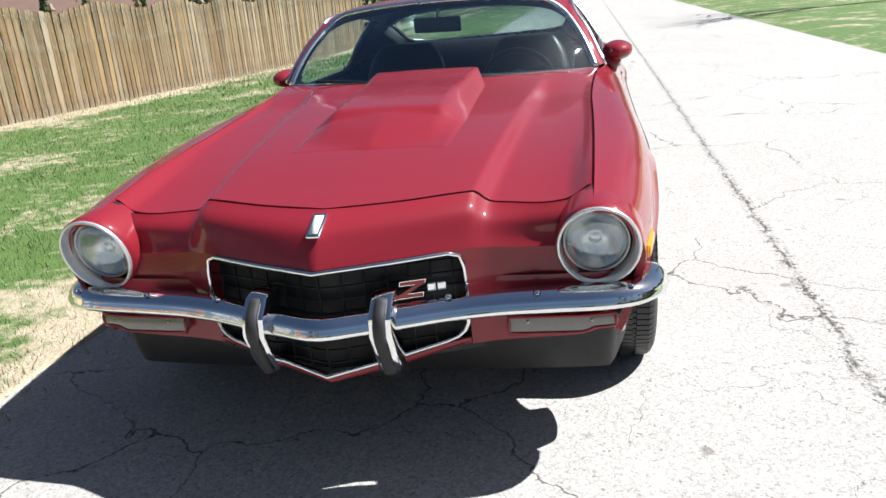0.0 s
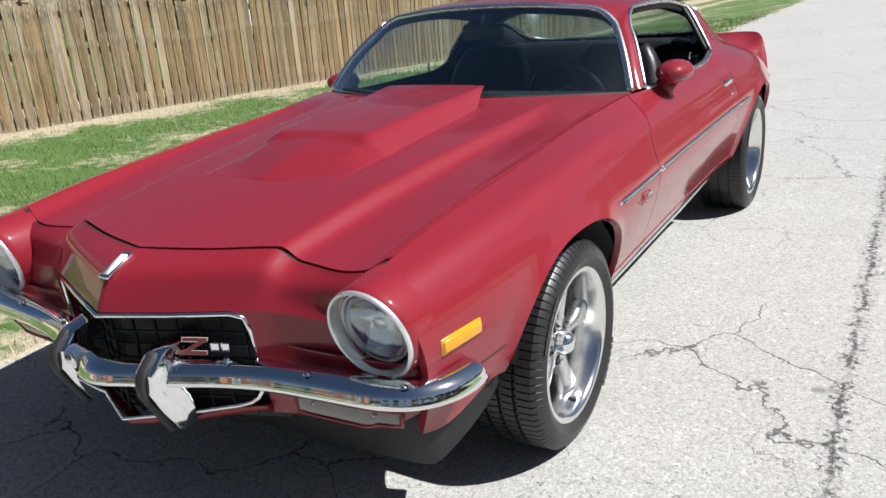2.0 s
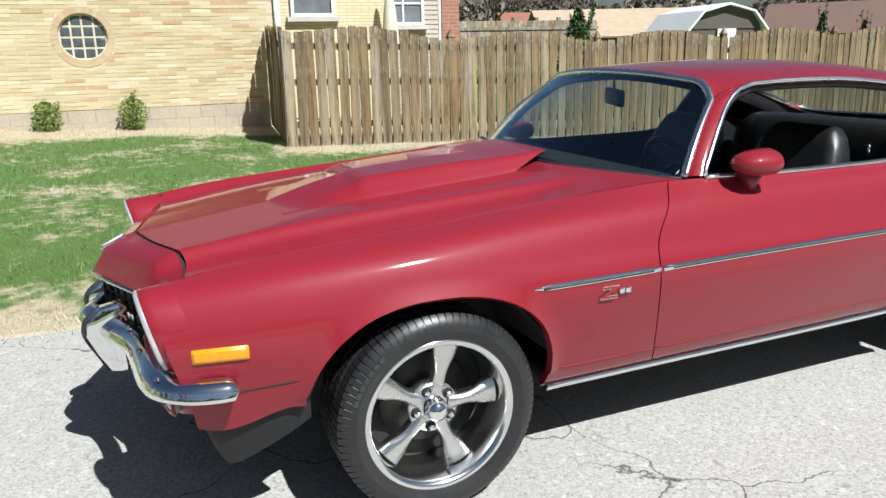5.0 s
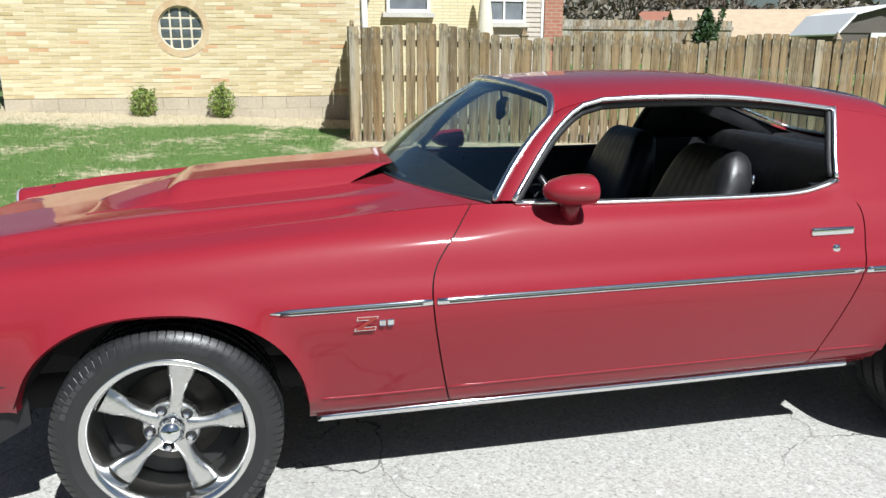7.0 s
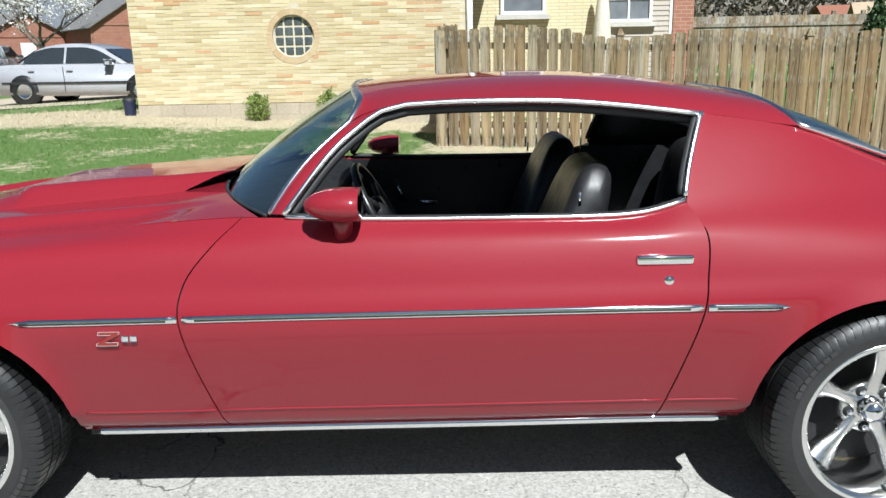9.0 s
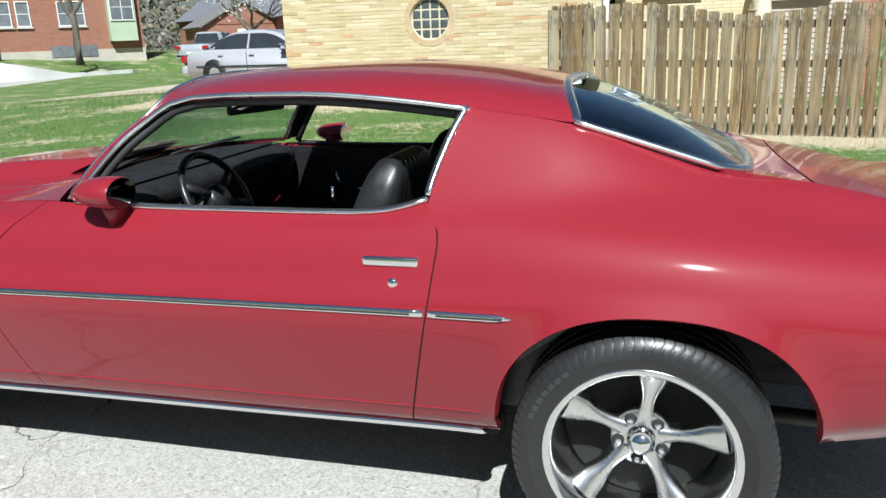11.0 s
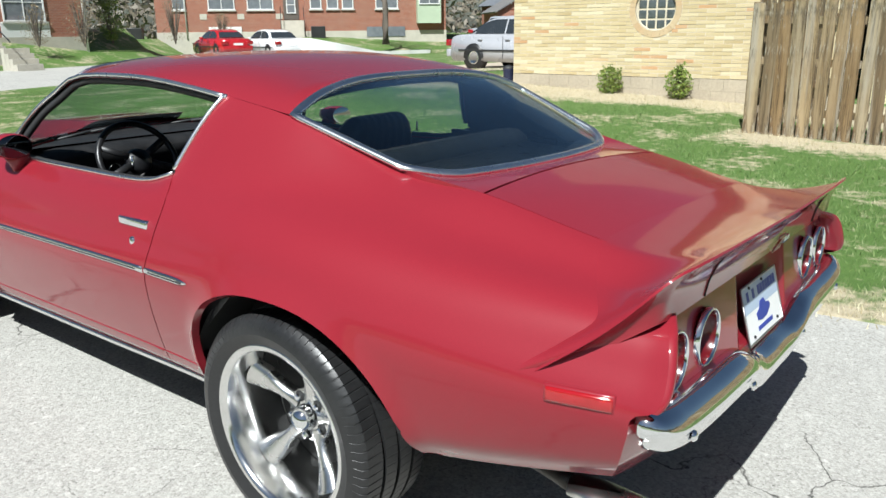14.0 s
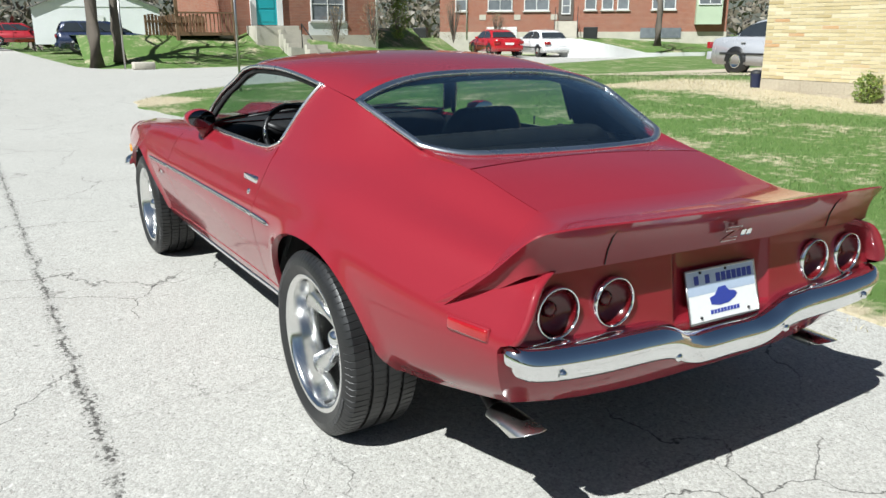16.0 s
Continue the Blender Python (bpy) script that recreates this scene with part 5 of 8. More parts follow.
        part("door_mirror", boxed(f - 1.75, f - 1.6, s * (W / 2 - 0.05), s * (W / 2 + 0.13), belt + 0.03, belt + 0.14, bevel=0.02), paint, t)
        part("tail_lamp", boxed(r - 0.012, r + 0.10, s * W / 2 - s * 0.34 if s > 0 else s * W / 2, s * W / 2 if s > 0 else s * W / 2 + 0.34, belt - 0.26, belt - 0.08, bevel=0.015), RED_LENS, t)
        part("head_lamp", boxed(f - 0.14, f + 0.005, s * W / 2 - 0.42 if s > 0 else -W / 2 + 0.06, s * W / 2 - 0.06 if s > 0 else -W / 2 + 0.42, 0.58, 0.72, bevel=0.02), CLEAR_LENS, t)
    for (xa, za), (xb, zb) in ((arch[0], arch[2]), (arch[8], arch[6])) if kind == "sedan" else ((cab[0], cab[1]), (cab[4], cab[3])):
        d = 0.022 if kind == "sedan" else 0.012
        w0, w1 = W / 2 * 0.80, W / 2 * 0.64
        o = -0.012 if xa < 0 else 0.012
        g = grid([[(xa + (xb - xa) * 0.1 + o, -w0, za + (zb - za) * 0.1 + d), (xa + (xb - xa) * 0.1 + o, w0, za + (zb - za) * 0.1 + d)], [(xa + (xb - xa) * 0.86 + o, -w1, za + (zb - za) * 0.86 + d), (xa + (xb - xa) * 0.86 + o, w1, za + (zb - za) * 0.86 + d)]])
        part("windscreen" if xa > 0 else "rear_screen", thick(outward(g, (1 if xa > 0 else -1, 0, 0.6)), 0.01), CAR_GLASS, t, "", False)
    part("rear_bumper", boxed(r - 0.05, r + 0.12, -W / 2 * 0.95, W / 2 * 0.95, 0.34, 0.56, bevel=0.03), paint if kind != "pickup" else CHROME, t)
    part("number_plate", boxed(r - 0.062, r - 0.05, -0.26, 0.26, 0.60, 0.72), WHITE_PL, t, "", False)
    R = 0.33
    for x in (r + L * 0.21, f - L * 0.19):
        for s in (1, -1):
            wm = spin([(-0.10, R * 0.62), (-0.11, R - 0.03), (-0.08, R), (0.08, R), (0.11, R - 0.03), (0.10, R * 0.62)], 30, "y", (x, s * (W / 2 - 0.10), R))
            wh = part("wheel", wm, TYRE, t)
            part("rim", spin([(0.0, R * 0.66), (s * 0.09, R * 0.64), (s * 0.10, R * 0.5), (s * 0.075, R * 0.4), (s * 0.085, 0.05), (s * 0.09, 0.001)], 24, "y", (x, s * (W / 2 - 0.10), R)), ALLOY, wh)
            part("arch_liner", spin([(-0.12, R + 0.05), (0.095, R + 0.05), (0.095, R * 0.6)] if s > 0 else [(0.12, R + 0.05), (-0.095, R + 0.05), (-0.095, R * 0.6)], 30, "y", (x, s * (W / 2 - 0.10), R + 0.01)), BLACK, t)
    return t


def heading(x, y):
    return math.degrees(math.atan2(y, x))


far_car("silver four-door sedan parked in the driveway", pose(-17.04, -7.39, 0.28, 0, 0, heading(0.105, 0.995)), (0.40, 0.405, 0.43), 5.05, 1.86, 1.46, "sedan")
far_car("white four-door sedan parked across the street", pose(-28.1, -31.8, 0.02, 0, 0, heading(-0.25, -0.97)), (0.75, 0.75, 0.75), 5.0, 1.88, 1.50, "sedan")
far_car("bright red compact sedan parked across the street", pose(-25.3, -32.7, 0.10, 0, 0, heading(-0.25, -0.97)), (0.42, 0.015, 0.02), 4.5, 1.76, 1.45, "sedan")
far_car("silver pickup truck parked beyond the lawn", pose(-38.3, -22.4, 0.35, 0, 0, heading(-0.9, -0.1)), (0.34, 0.36, 0.39), 5.5, 1.95, 1.80, "pickup")
far_car("dark blue minivan parked beside street trees", pose(-5.9, -44.3, 0.30, 0, 0, heading(-0.99, 0.15)), (0.02, 0.03, 0.07), 5.1, 1.95, 1.75, "van")
far_car("red minivan parked at the end of the street", pose(-3.3, -69.0, 0.45, 0, 0, heading(-0.97, 0.2)), (0.35, 0.02, 0.03), 5.0, 1.95, 1.75, "van")


bucket = thing("bucket", "dark blue plastic bin with a white band by the house corner", "bin", pose(-10.62, -4.06, 0.27))
part("body", spin([(0.0, 0.075), (0.0, 0.085), (0.10, 0.092), (0.34, 0.104), (0.36, 0.110), (0.375, 0.108), (0.375, 0.100), (0.02, 0.080), (0.02, 0.0005)], 28, "z"), plain("dark_blue_plastic", (0.02, 0.025, 0.06), 0.45, 0.0, 40, 0.15), bucket)
part("band", spin([(0.055, 0.0885), (0.055, 0.093), (0.10, 0.0965), (0.10, 0.092)], 28, "z"), WHITE_PL, bucket, "white band")
part("lid", spin([(0.37, 0.112), (0.39, 0.110), (0.42, 0.085), (0.435, 0.03), (0.437, 0.0005)], 28, "z"), RUBBER, bucket)


# ---------------------------------------------------------------- the parked coupe: y runs to its tail, the front axle stands at y = 0
FZ, RZ, RY = 0.314, 0.323, 2.715          # axle heights, wheelbase
BEZEL = plain("silver_bezel", (0.74, 0.74, 0.74), 0.24, 0.65, 40, 0.05)
LAMP_GLASS = glass_sheet("lamp_glass", (0.80, 0.84, 0.86), 0.22)
# mirror colour darkened to imitate the dark reflection in the near door mirror
MIRROR_SHADED = plain("dim_mirror", (0.10, 0.10, 0.11), 0.03, 1.0, 20, 0.05)
DAM = plain("matt_black_plastic", (0.008, 0.008, 0.009), 0.6, 0.0, 80, 0.25, 0.05)
IRON_DARK = plain("cast_iron", (0.06, 0.055, 0.05), 0.5, 0.8, 50, 0.2)
TIP = plain("satin_steel", (0.70, 0.69, 0.67), 0.28, 1.0, 60, 0.08)
car = thing("car", "red two-door vintage muscle coupe parked on the road edge", "car")

# lines along the body: (y, x, z), from the sill up to the roof
LINES = [
    [(-0.74, 0.76, 0.385), (-0.6, 0.80, 0.36), (-0.4, 0.84, 0.41), (0.0, 0.82, 0.30), (0.45, 0.785, 0.285), (1.0, 0.78, 0.288), (1.6, 0.78, 0.293), (2.15, 0.78, 0.30), (2.75, 0.80, 0.31), (3.2, 0.775, 0.36), (3.68, 0.70, 0.44)],
    [(-0.74, 0.805, 0.47), (-0.4, 0.862, 0.47), (0.0, 0.885, 0.40), (0.45, 0.838, 0.355), (1.0, 0.828, 0.355), (1.6, 0.828, 0.36), (2.15, 0.838, 0.37), (2.75, 0.89, 0.40), (3.2, 0.850, 0.45), (3.68, 0.765, 0.51)],
    [(-0.74, 0.838, 0.60), (-0.4, 0.885, 0.605), (0.0, 0.915, 0.62), (0.45, 0.920, 0.625), (1.0, 0.915, 0.63), (1.6, 0.915, 0.635), (2.15, 0.918, 0.645), (2.75, 0.932, 0.66), (3.2, 0.893, 0.645), (3.68, 0.805, 0.62)],
    [(-0.74, 0.818, 0.70), (-0.4, 0.866, 0.712), (0.0, 0.893, 0.735), (0.45, 0.892, 0.75), (1.0, 0.886, 0.755), (1.6, 0.886, 0.76), (2.15, 0.892, 0.765), (2.75, 0.910, 0.775), (3.2, 0.866, 0.75), (3.68, 0.770, 0.71)],
    [(-0.74, 0.775, 0.752), (-0.4, 0.815, 0.785), (0.0, 0.835, 0.818), (0.45, 0.833, 0.846), (1.0, 0.840, 0.853), (1.6, 0.838, 0.86), (2.15, 0.842, 0.87), (2.75, 0.845, 0.87), (3.2, 0.795, 0.835), (3.68, 0.718, 0.785)],
    [(-0.76, 0.710, 0.768), (-0.4, 0.716, 0.815), (0.0, 0.718, 0.846), (0.45, 0.716, 0.880), (0.85, 0.740, 0.912), (1.03, 0.775, 0.918), (1.3, 0.777, 0.909), (1.6, 0.778, 0.907), (1.92, 0.779, 0.908), (2.03, 0.778, 0.916), (2.10, 0.775, 0.933), (2.15, 0.772, 0.949), (2.45, 0.745, 0.965), (2.75, 0.70, 0.952), (3.2, 0.66, 0.885), (3.68, 0.60, 0.815)],
    [(2.15, 0.615, 1.186), (2.23, 0.613, 1.174), (2.52, 0.608, 1.124), (2.75, 0.574, 1.042), (2.93, 0.530, 0.990), (3.13, 0.524, 0.966), (3.4, 0.515, 0.905), (3.68, 0.50, 0.845)],
]
TOP_REAR = LINES[6]


def flank(y, v, top=5):
    """A point of the side: v = 0 at the sill, 5 at the window sill or bonnet gap, 6 at the roof edge or boot gap."""
    keys = [(i, *hermite(LINES[i], y)) for i in range(top + 1)]
    if top == 6:                     # the shoulder turns over towards roof and boot
        keys.append((7, keys[6][1] - 0.16, keys[6][2] + hermite([(2.1, 0.065), (2.5, 0.095), (2.75, 0.045), (3.0, 0.008), (3.7, 0.008)], y)[0]))
    x, z = hermite(keys, v)
    return Vector((x, y, z))


def inside_arch(p, cy, cz, ry, rz, n=2.35):
    return (abs(p.y - cy) / ry) ** n + (abs(p.z - cz) / rz) ** n


def flank_panel(front, rear, top, nu, nv, arch=None):
    rows = []
    for j in range(nv + 1):
        v = top * j / nv
        a, b = hermite(front, v)[0], hermite(rear, v)[0]
        rows.append([flank(a + (b - a) * i / nu, v, top) for i in range(nu + 1)])
    bm = grid(rows)
    if arch:
        val = {v: inside_arch(v.co, *arch) for v in bm.verts}
        fresh = set()
        for e in list(bm.edges):
            p, q = e.verts
            if (val[p] < 1) == (val[q] < 1):
                continue
            lo, hi = 0.0, 1.0
            for _ in range(16):
                m = (lo + hi) / 2
                if (inside_arch(p.co.lerp(q.co, m), *arch) < 1) == (val[p] < 1):
                    lo = m
                else:
                    hi = m
            _, n = bmesh.utils.edge_split(e, p, min(max(lo, 0.02), 0.98))
            val[n] = 1.0
            fresh.add(n)
        for f in list(bm.faces):
            cut = [v for v in f.verts if v in fresh]
            if len(cut) == 2 and len(f.verts) > 3:
                try:
                    bmesh.utils.face_split(f, cut[0], cut[1])
                except ValueError:
                    pass
        gone = [f for f in bm.faces if all(val[v] < 1 or v in fresh for v in f.verts)]
        bmesh.ops.delete(bm, geom=gone, context="FACES")
        for v in bm.verts:              # the rolled lip flares out a little
            d = max(1.0, inside_arch(v.co, *arch)) ** (1 / 2.35) - 1
            if d < 0.15 and v.co.z > 0.36:
                v.co.x += 0.013 * (1 - d / 0.15) ** 2
    outward(bm, (1, 0, 0))
    return flange(bm, 0.022)


GAP = 0.0024
DOOR_F = [(0, 0.838), (1, 0.812), (2, 0.757), (3, 0.764), (4, 0.835), (5, 0.902)]
DOOR_R = [(0, 2.083), (1, 2.100), (2, 2.166), (3, 2.184), (4, 2.190), (5, 2.148), (6, 2.226)]
NOSE = [(0, -0.675), (1, -0.692), (2, -0.728), (3, -0.751), (4, -0.768), (5, -0.775)]
TAIL = [(0, 3.600), (1, 3.638), (1.7, 3.664), (2.12, 3.676), (2.32, 3.716), (3, 3.724), (4, 3.702), (5, 3.650), (6, 3.640)]


def shifted(line, d):
    return [(v, y + d) for v, y in line]


F_ARCH = (-0.002, 0.315, 0.396, 0.370)
R_ARCH = (2.738, 0.325, 0.403, 0.389)
fenders = both("front_fender", flank_panel(NOSE, shifted(DOOR_F, -GAP), 5, 76, 44, F_ARCH), RED, car)
doors = both("door", flank_panel(shifted(DOOR_F, GAP), shifted(DOOR_R[:6], -GAP), 5, 50, 40), RED, car, "red door with its window rolled down")
quarters = both("rear_quarter", flank_panel(shifted(DOOR_R, GAP), TAIL, 6, 84, 56, R_ARCH), RED, car)


# bonnet: raised middle with two ridges, valleys beside them, edges that rise to the wings
def bonnet(x, y):
    x = abs(x)
    xg, zg = hermite(LINES[5], y)
    zc = hermite([(-0.80, 0.757), (-0.6, 0.785), (-0.3, 0.826), (0.0, 0.856), (0.4, 0.888), (0.9, 0.922)], y)[0]
    xr = hermite([(-0.8, 0.392), (-0.6, 0.405), (0.0, 0.455), (0.9, 0.535)], y)[0]
    drop = hermite([(-0.8, 0.030), (0.0, 0.029), (0.9, 0.016)], y)[0]
    zv = zc - drop - 0.004
    ks = [(0, zc + 0.010), (xr * 0.5, zc + 0.007), (xr - 0.014, zc + 0.004), (xr - 0.002, zc - drop * 0.12), (xr + 0.022, zc - drop * 0.92), (xr + 0.060, zv)]
    xm = xg - 0.075
    if xm > xr + 0.12:
        ks.append((xm, min(zv + 0.006, zg - 0.012)))
    ks += [(xg - 0.030, zg - 0.011), (xg - 0.014, zg - 0.0015), (xg, zg - 0.001)]
    z = hermite(ks, x)[0]
    s = min(1.0, max(0.0, (y - 0.46) / 0.32))                 # flattens out towards the screen
    return z + (zc + 0.026 + (zg - zc - 0.026) * min(1, x / xg) ** 2.0 - z) * s * s * (3 - 2 * s)


def gap_front(x):
    return hermite([(0, -0.768), (0.2, -0.722), (0.38, -0.664), (0.43, -0.645), (0.6, -0.662), (0.72, -0.636)], abs(x))[0]


def screen_base(x):
    return 0.705 + 0.275 * (abs(x) / 0.745) ** 2.3


def bonnet_sheet():
    rows = []
    for j in range(61):
        row = []
        for i in range(-66, 67):
            h = i / 66
            xe = 0.712
            y0, y1 = gap_front(h * xe) + 0.007, screen_base(h * xe) - 0.004
            y = y0 + (y1 - y0) * j / 60
            xg = hermite(LINES[5], y)[0] - 0.0085
            row.append((h * xg, y, bonnet(h * xg, y)))
        rows.append(row)
    return flange(outward(grid(rows), (0, 0, 1)), 0.016)


hood = part("hood", bonnet_sheet(), RED, car, "red hood with raised centre and cowl scoop")


# black tubes sunk in the panel gaps put the gap's shade into colour
front_gap = [(x, gap_front(x), bonnet(x, max(gap_front(x), -0.76)) - 0.013) for x in (0.71 * i / 40 for i in range(-40, 41))]
part("gap_seal", tube(front_gap, 0.009, 6), DARK, hood)
for side in (1, -1):
    pts = [(side * hermite(LINES[5], y)[0], y, hermite(LINES[5], y)[1] - 0.016) for y in (-0.64 + 1.52 * i / 40 for i in range(41))]
    part("gap_seal", tube(pts, 0.008, 6), DARK, hood)
    for line in (DOOR_F, DOOR_R[:6]):
        pts = [flank(hermite(line, v)[0], v) for v in (5 * i / 40 for i in range(41))]
        part("gap_seal", tube([(side * (p.x - 0.017), p.y, p.z - 0.004) for p in pts], 0.008, 6, up=(1, 0, 0)), DARK, doors[0 if side > 0 else 1])


def scoop_mesh(lining=False):
    """The cowl hump: a low ramp with a pointed front, a step, then a long flat top that is open at the back."""
    rows = []
    rise = [(-0.34, 0.0), (-0.30, 0.004), (-0.18, 0.028), (-0.05, 0.047), (-0.025, 0.048), (0.005, 0.058), (0.03, 0.059), (0.35, 0.058), (0.55, 0.050), (0.78, 0.036)]
    wide = [(-0.34, 0.275, 0.170), (0.0, 0.285, 0.185), (0.4, 0.280, 0.200), (0.78, 0.285, 0.228)]
    n = 64
    for k in range(n + 1):
        row = []
        for i in range(-20, 21):
            u = i / 20
            a = abs(u)
            y_end = 0.745 - 0.150 * max(0, (a - 0.7) / 0.3) - 0.030 * max(0, (a - 0.5) / 0.5) ** 2
            y = -0.34 + (y_end + 0.34) * k / n
            w, top = hermite(wide, y)
            if a < 0.7:
                x, s = top * a / 0.7, 1.0
            else:
                q = (a - 0.7) / 0.3
                x, s = top + (w - top) * q, 1 - q
            h = hermite(rise, y - 0.13 * (x / w) if y < 0.1 else y)[0] if y < -0.03 else hermite(rise, y)[0]
            s = s * s * (3 - 2 * s) * 0.6 + s * 0.4
            z = bonnet(x, y) * (1 - s) + (bonnet(min(x, 0.2), y) + h) * s
            if lining:
                row.append((math.copysign(x * 0.965, u), y - 0.002, z - 0.009))
                continue
            row.append((math.copysign(x, u), y, z + 0.001 - (0.010 if a == 1 else 0) - 0.010 * max(0, 1 - k / 3)))
        rows.append(row)
    return outward(grid(rows), (0, 0, 1))


part("cowl_scoop", scoop_mesh(), RED, hood)
part("scoop_lining", scoop_mesh(True), BLACK, hood)
# black plate standing in for the shade inside the open scoop
part("scoop_opening", prism([(-0.25, 0.890), (0.25, 0.890), (0.205, 0.960), (-0.205, 0.960)], 0.545, 0.555, "y"), BLACK, hood)


# nose panel ahead of the bonnet
def lip(x):
    y, z = hermite([(0, -0.915, 0.650), (0.18, -0.848, 0.652), (0.36, -0.777, 0.655), (0.44, -0.742, 0.648), (0.54, -0.722, 0.640), (0.66, -0.715, 0.640)], abs(x))
    return y, z


def nose_sheet():
    rows = []
    for j in range(17):
        w = j / 16
        row = []
        for i in range(-46, 47):
            x = i / 46 * 0.64
            yg = gap_front(x) - 0.005
            zg = bonnet(x, max(yg, -0.76))
            yl, zl = lip(x)
            bulge = 0.30 if abs(x) < 0.40 else 0.34
            y, z = hermite([(0, yg, zg), (0.55, yg + (yl - yg) * 0.62, zg - (zg - zl) * bulge), (0.85, yl + 0.012, zl + (zg - zl) * 0.22), (1, yl, zl)], w)
            row.append((x, y, z))
        rows.append(row)
    return flange(outward(grid(rows), (0, -0.5, 1)), 0.014)


nose = part("nose_panel", nose_sheet(), RED, car)


def cheek_sheet():
    rows = []
    for j in range(13):
        w = j / 12
        row = []
        for i in range(15):
            xa = 0.374 - 0.045 * max(0.0, 1 - w / 0.22) ** 2
            x = xa + (0.664 - xa) * i / 14
            yl, zl = lip(x)
            row.append((x, yl - 0.006 * math.sin(math.pi * w) + 0.012 * w, zl + (0.455 - zl) * w))
        rows.append(row)
    return flange(outward(grid(rows), (0, -1, 0)), 0.05)


both("nose_cheek", cheek_sheet(), RED, car)


LAMP_AT = (0.7205, -0.749, 0.648)          # the lamps lean forward at the top


def pod_sheet():
    rows = []
    for dy, rx, rz, lean in ((-0.012, 0.103, 0.111, 1), (-0.004, 0.1105, 0.1185, 1), (0.02, 0.1135, 0.1215, 1), (0.07, 0.118, 0.126, 0.9), (0.15, 0.120, 0.130, 0.6), (0.27, 0.118, 0.126, 0.3), (0.39, 0.10, 0.10, 0)):
        rows.append([(LAMP_AT[0] + rx * math.cos(t), LAMP_AT[1] + dy - 0.257 * lean * rz * math.sin(t), LAMP_AT[2] + rz * math.sin(t)) for t in (2 * math.pi * k / 56 for k in range(56))])
    return outward(grid(rows, close=True))


both("headlamp_pod", pod_sheet(), RED, car)


def headlamp(side):
    """Round sealed lamp in a bright bezel."""
    cx, cy, cz = LAMP_AT

    def at(u, v, d):
        u, v = u * 0.925, v * 0.99
        return Vector((side * (cx + u), cy + d - 0.257 * v, cz + v))

    def ring(profile, n=56):
        rows = []
        for r, d, du, dv in profile:
            rows.append([at(r * math.cos(t) + du, r * math.sin(t) + dv, d) for t in (2 * math.pi * k / n for k in range(n))])
        return outward(grid(rows, close=True))

    bez = ring([(0.104, 0.02, 0, 0), (0.1165, 0.0, 0, 0), (0.1165, -0.014, 0, 0), (0.112, -0.020, 0, 0), (0.1075, -0.016, 0, 0), (0.1035, 0.010, -0.003, 0.003), (0.099, 0.032, -0.006, 0.006)])
    lamp = part("headlight", bez, BEZEL, car, "round headlight in a bright bezel")
    part("retainer_ring", ring([(0.0935, 0.036, -0.006, 0.006), (0.093, 0.016, -0.006, 0.006), (0.0885, 0.013, -0.006, 0.006), (0.088, 0.036, -0.006, 0.006)]), STEEL, lamp)
    part("lamp_bucket", ring([(0.1005, 0.030, -0.006, 0.006), (0.093, 0.034, -0.006, 0.006)]), DARK, lamp)
    part("reflector", ring([(0.088, 0.026, -0.009, 0.009), (0.07, 0.055, -0.009, 0.009), (0.045, 0.078, -0.009, 0.009), (0.015, 0.088, -0.009, 0.009), (0.001, 0.088, -0.009, 0.009)]), REFLECTOR, lamp)
    part("bulb_shield", ring([(0.001, 0.036, -0.009, 0.009), (0.018, 0.038, -0.009, 0.009), (0.022, 0.050, -0.009, 0.009), (0.018, 0.070, -0.009, 0.009)]), REFLECTOR, lamp)
    glass = ring([(0.0885, 0.018, -0.006, 0.006), (0.078, 0.006, -0.006, 0.006), (0.055, -0.002, -0.009, 0.009), (0.03, -0.008, -0.009, 0.009), (0.001, -0.010, -0.009, 0.009)])
    ob = part("lens", glass, LAMP_GLASS, lamp, "clear fluted lens")
    ob.visible_shadow = False
    for k in range(-4, 5):
        h = 0.078 * math.sqrt(max(0.05, 1 - (k / 4.8) ** 2))
        u = 0.0165 * k
        pts = [at(u - 0.009, 0.009 + h * s, 0.026 - 0.034 * (1 - min(1, (u * u + (h * s) ** 2) / 0.0070))) for s in (-0.9, -0.5, 0, 0.5, 0.9)]
        fl = part("flute", tube(pts, 0.0014, 5), CLEAR, lamp)
        fl.visible_shadow = False
    return lamp


headlamp(1), headlamp(-1)


# grille opening: bright surround, dark recess, bars
def rim_line(side):
    right = [(0, -0.921, 0.643), (0.18, -0.853, 0.645), (0.33, -0.792, 0.648), (0.358, -0.777, 0.638), (0.368, -0.770, 0.60), (0.372, -0.764, 0.527), (0.371, -0.762, 0.462), (0.367, -0.763, 0.436), (0.357, -0.768, 0.417), (0.340, -0.776, 0.404), (0.31, -0.790, 0.395), (0.16, -0.850, 0.368), (0, -0.912, 0.345)]
    return [(side * x, y, z) for x, y, z in right]


loop = rim_line(1) + list(reversed(rim_line(-1)[1:-1]))
grille = part("grille", tube(loop, 0.0065, 8, closed=True, up=(0, 1, 0.01)), CHROME, car, "black egg-crate grille with bright surround")
back = []
for z in (0.34, 0.5, 0.66):
    back.append([(x, -0.855 + abs(x) * 0.36, z) for x in (i * 0.04 for i in range(-10, 11))])
part("grille_recess", outward(grid(back), (0, -1, 0)), DAM, grille)
for k in range(8):
    z = 0.372 + 0.036 * k
    part("grille_bar", tube([(x, -0.885 + abs(x) * 0.375, z) for x in (-0.365, -0.2, -0.02, 0.02, 0.2, 0.365)], 0.0024, 6, flat=2.2), DAM, grille)
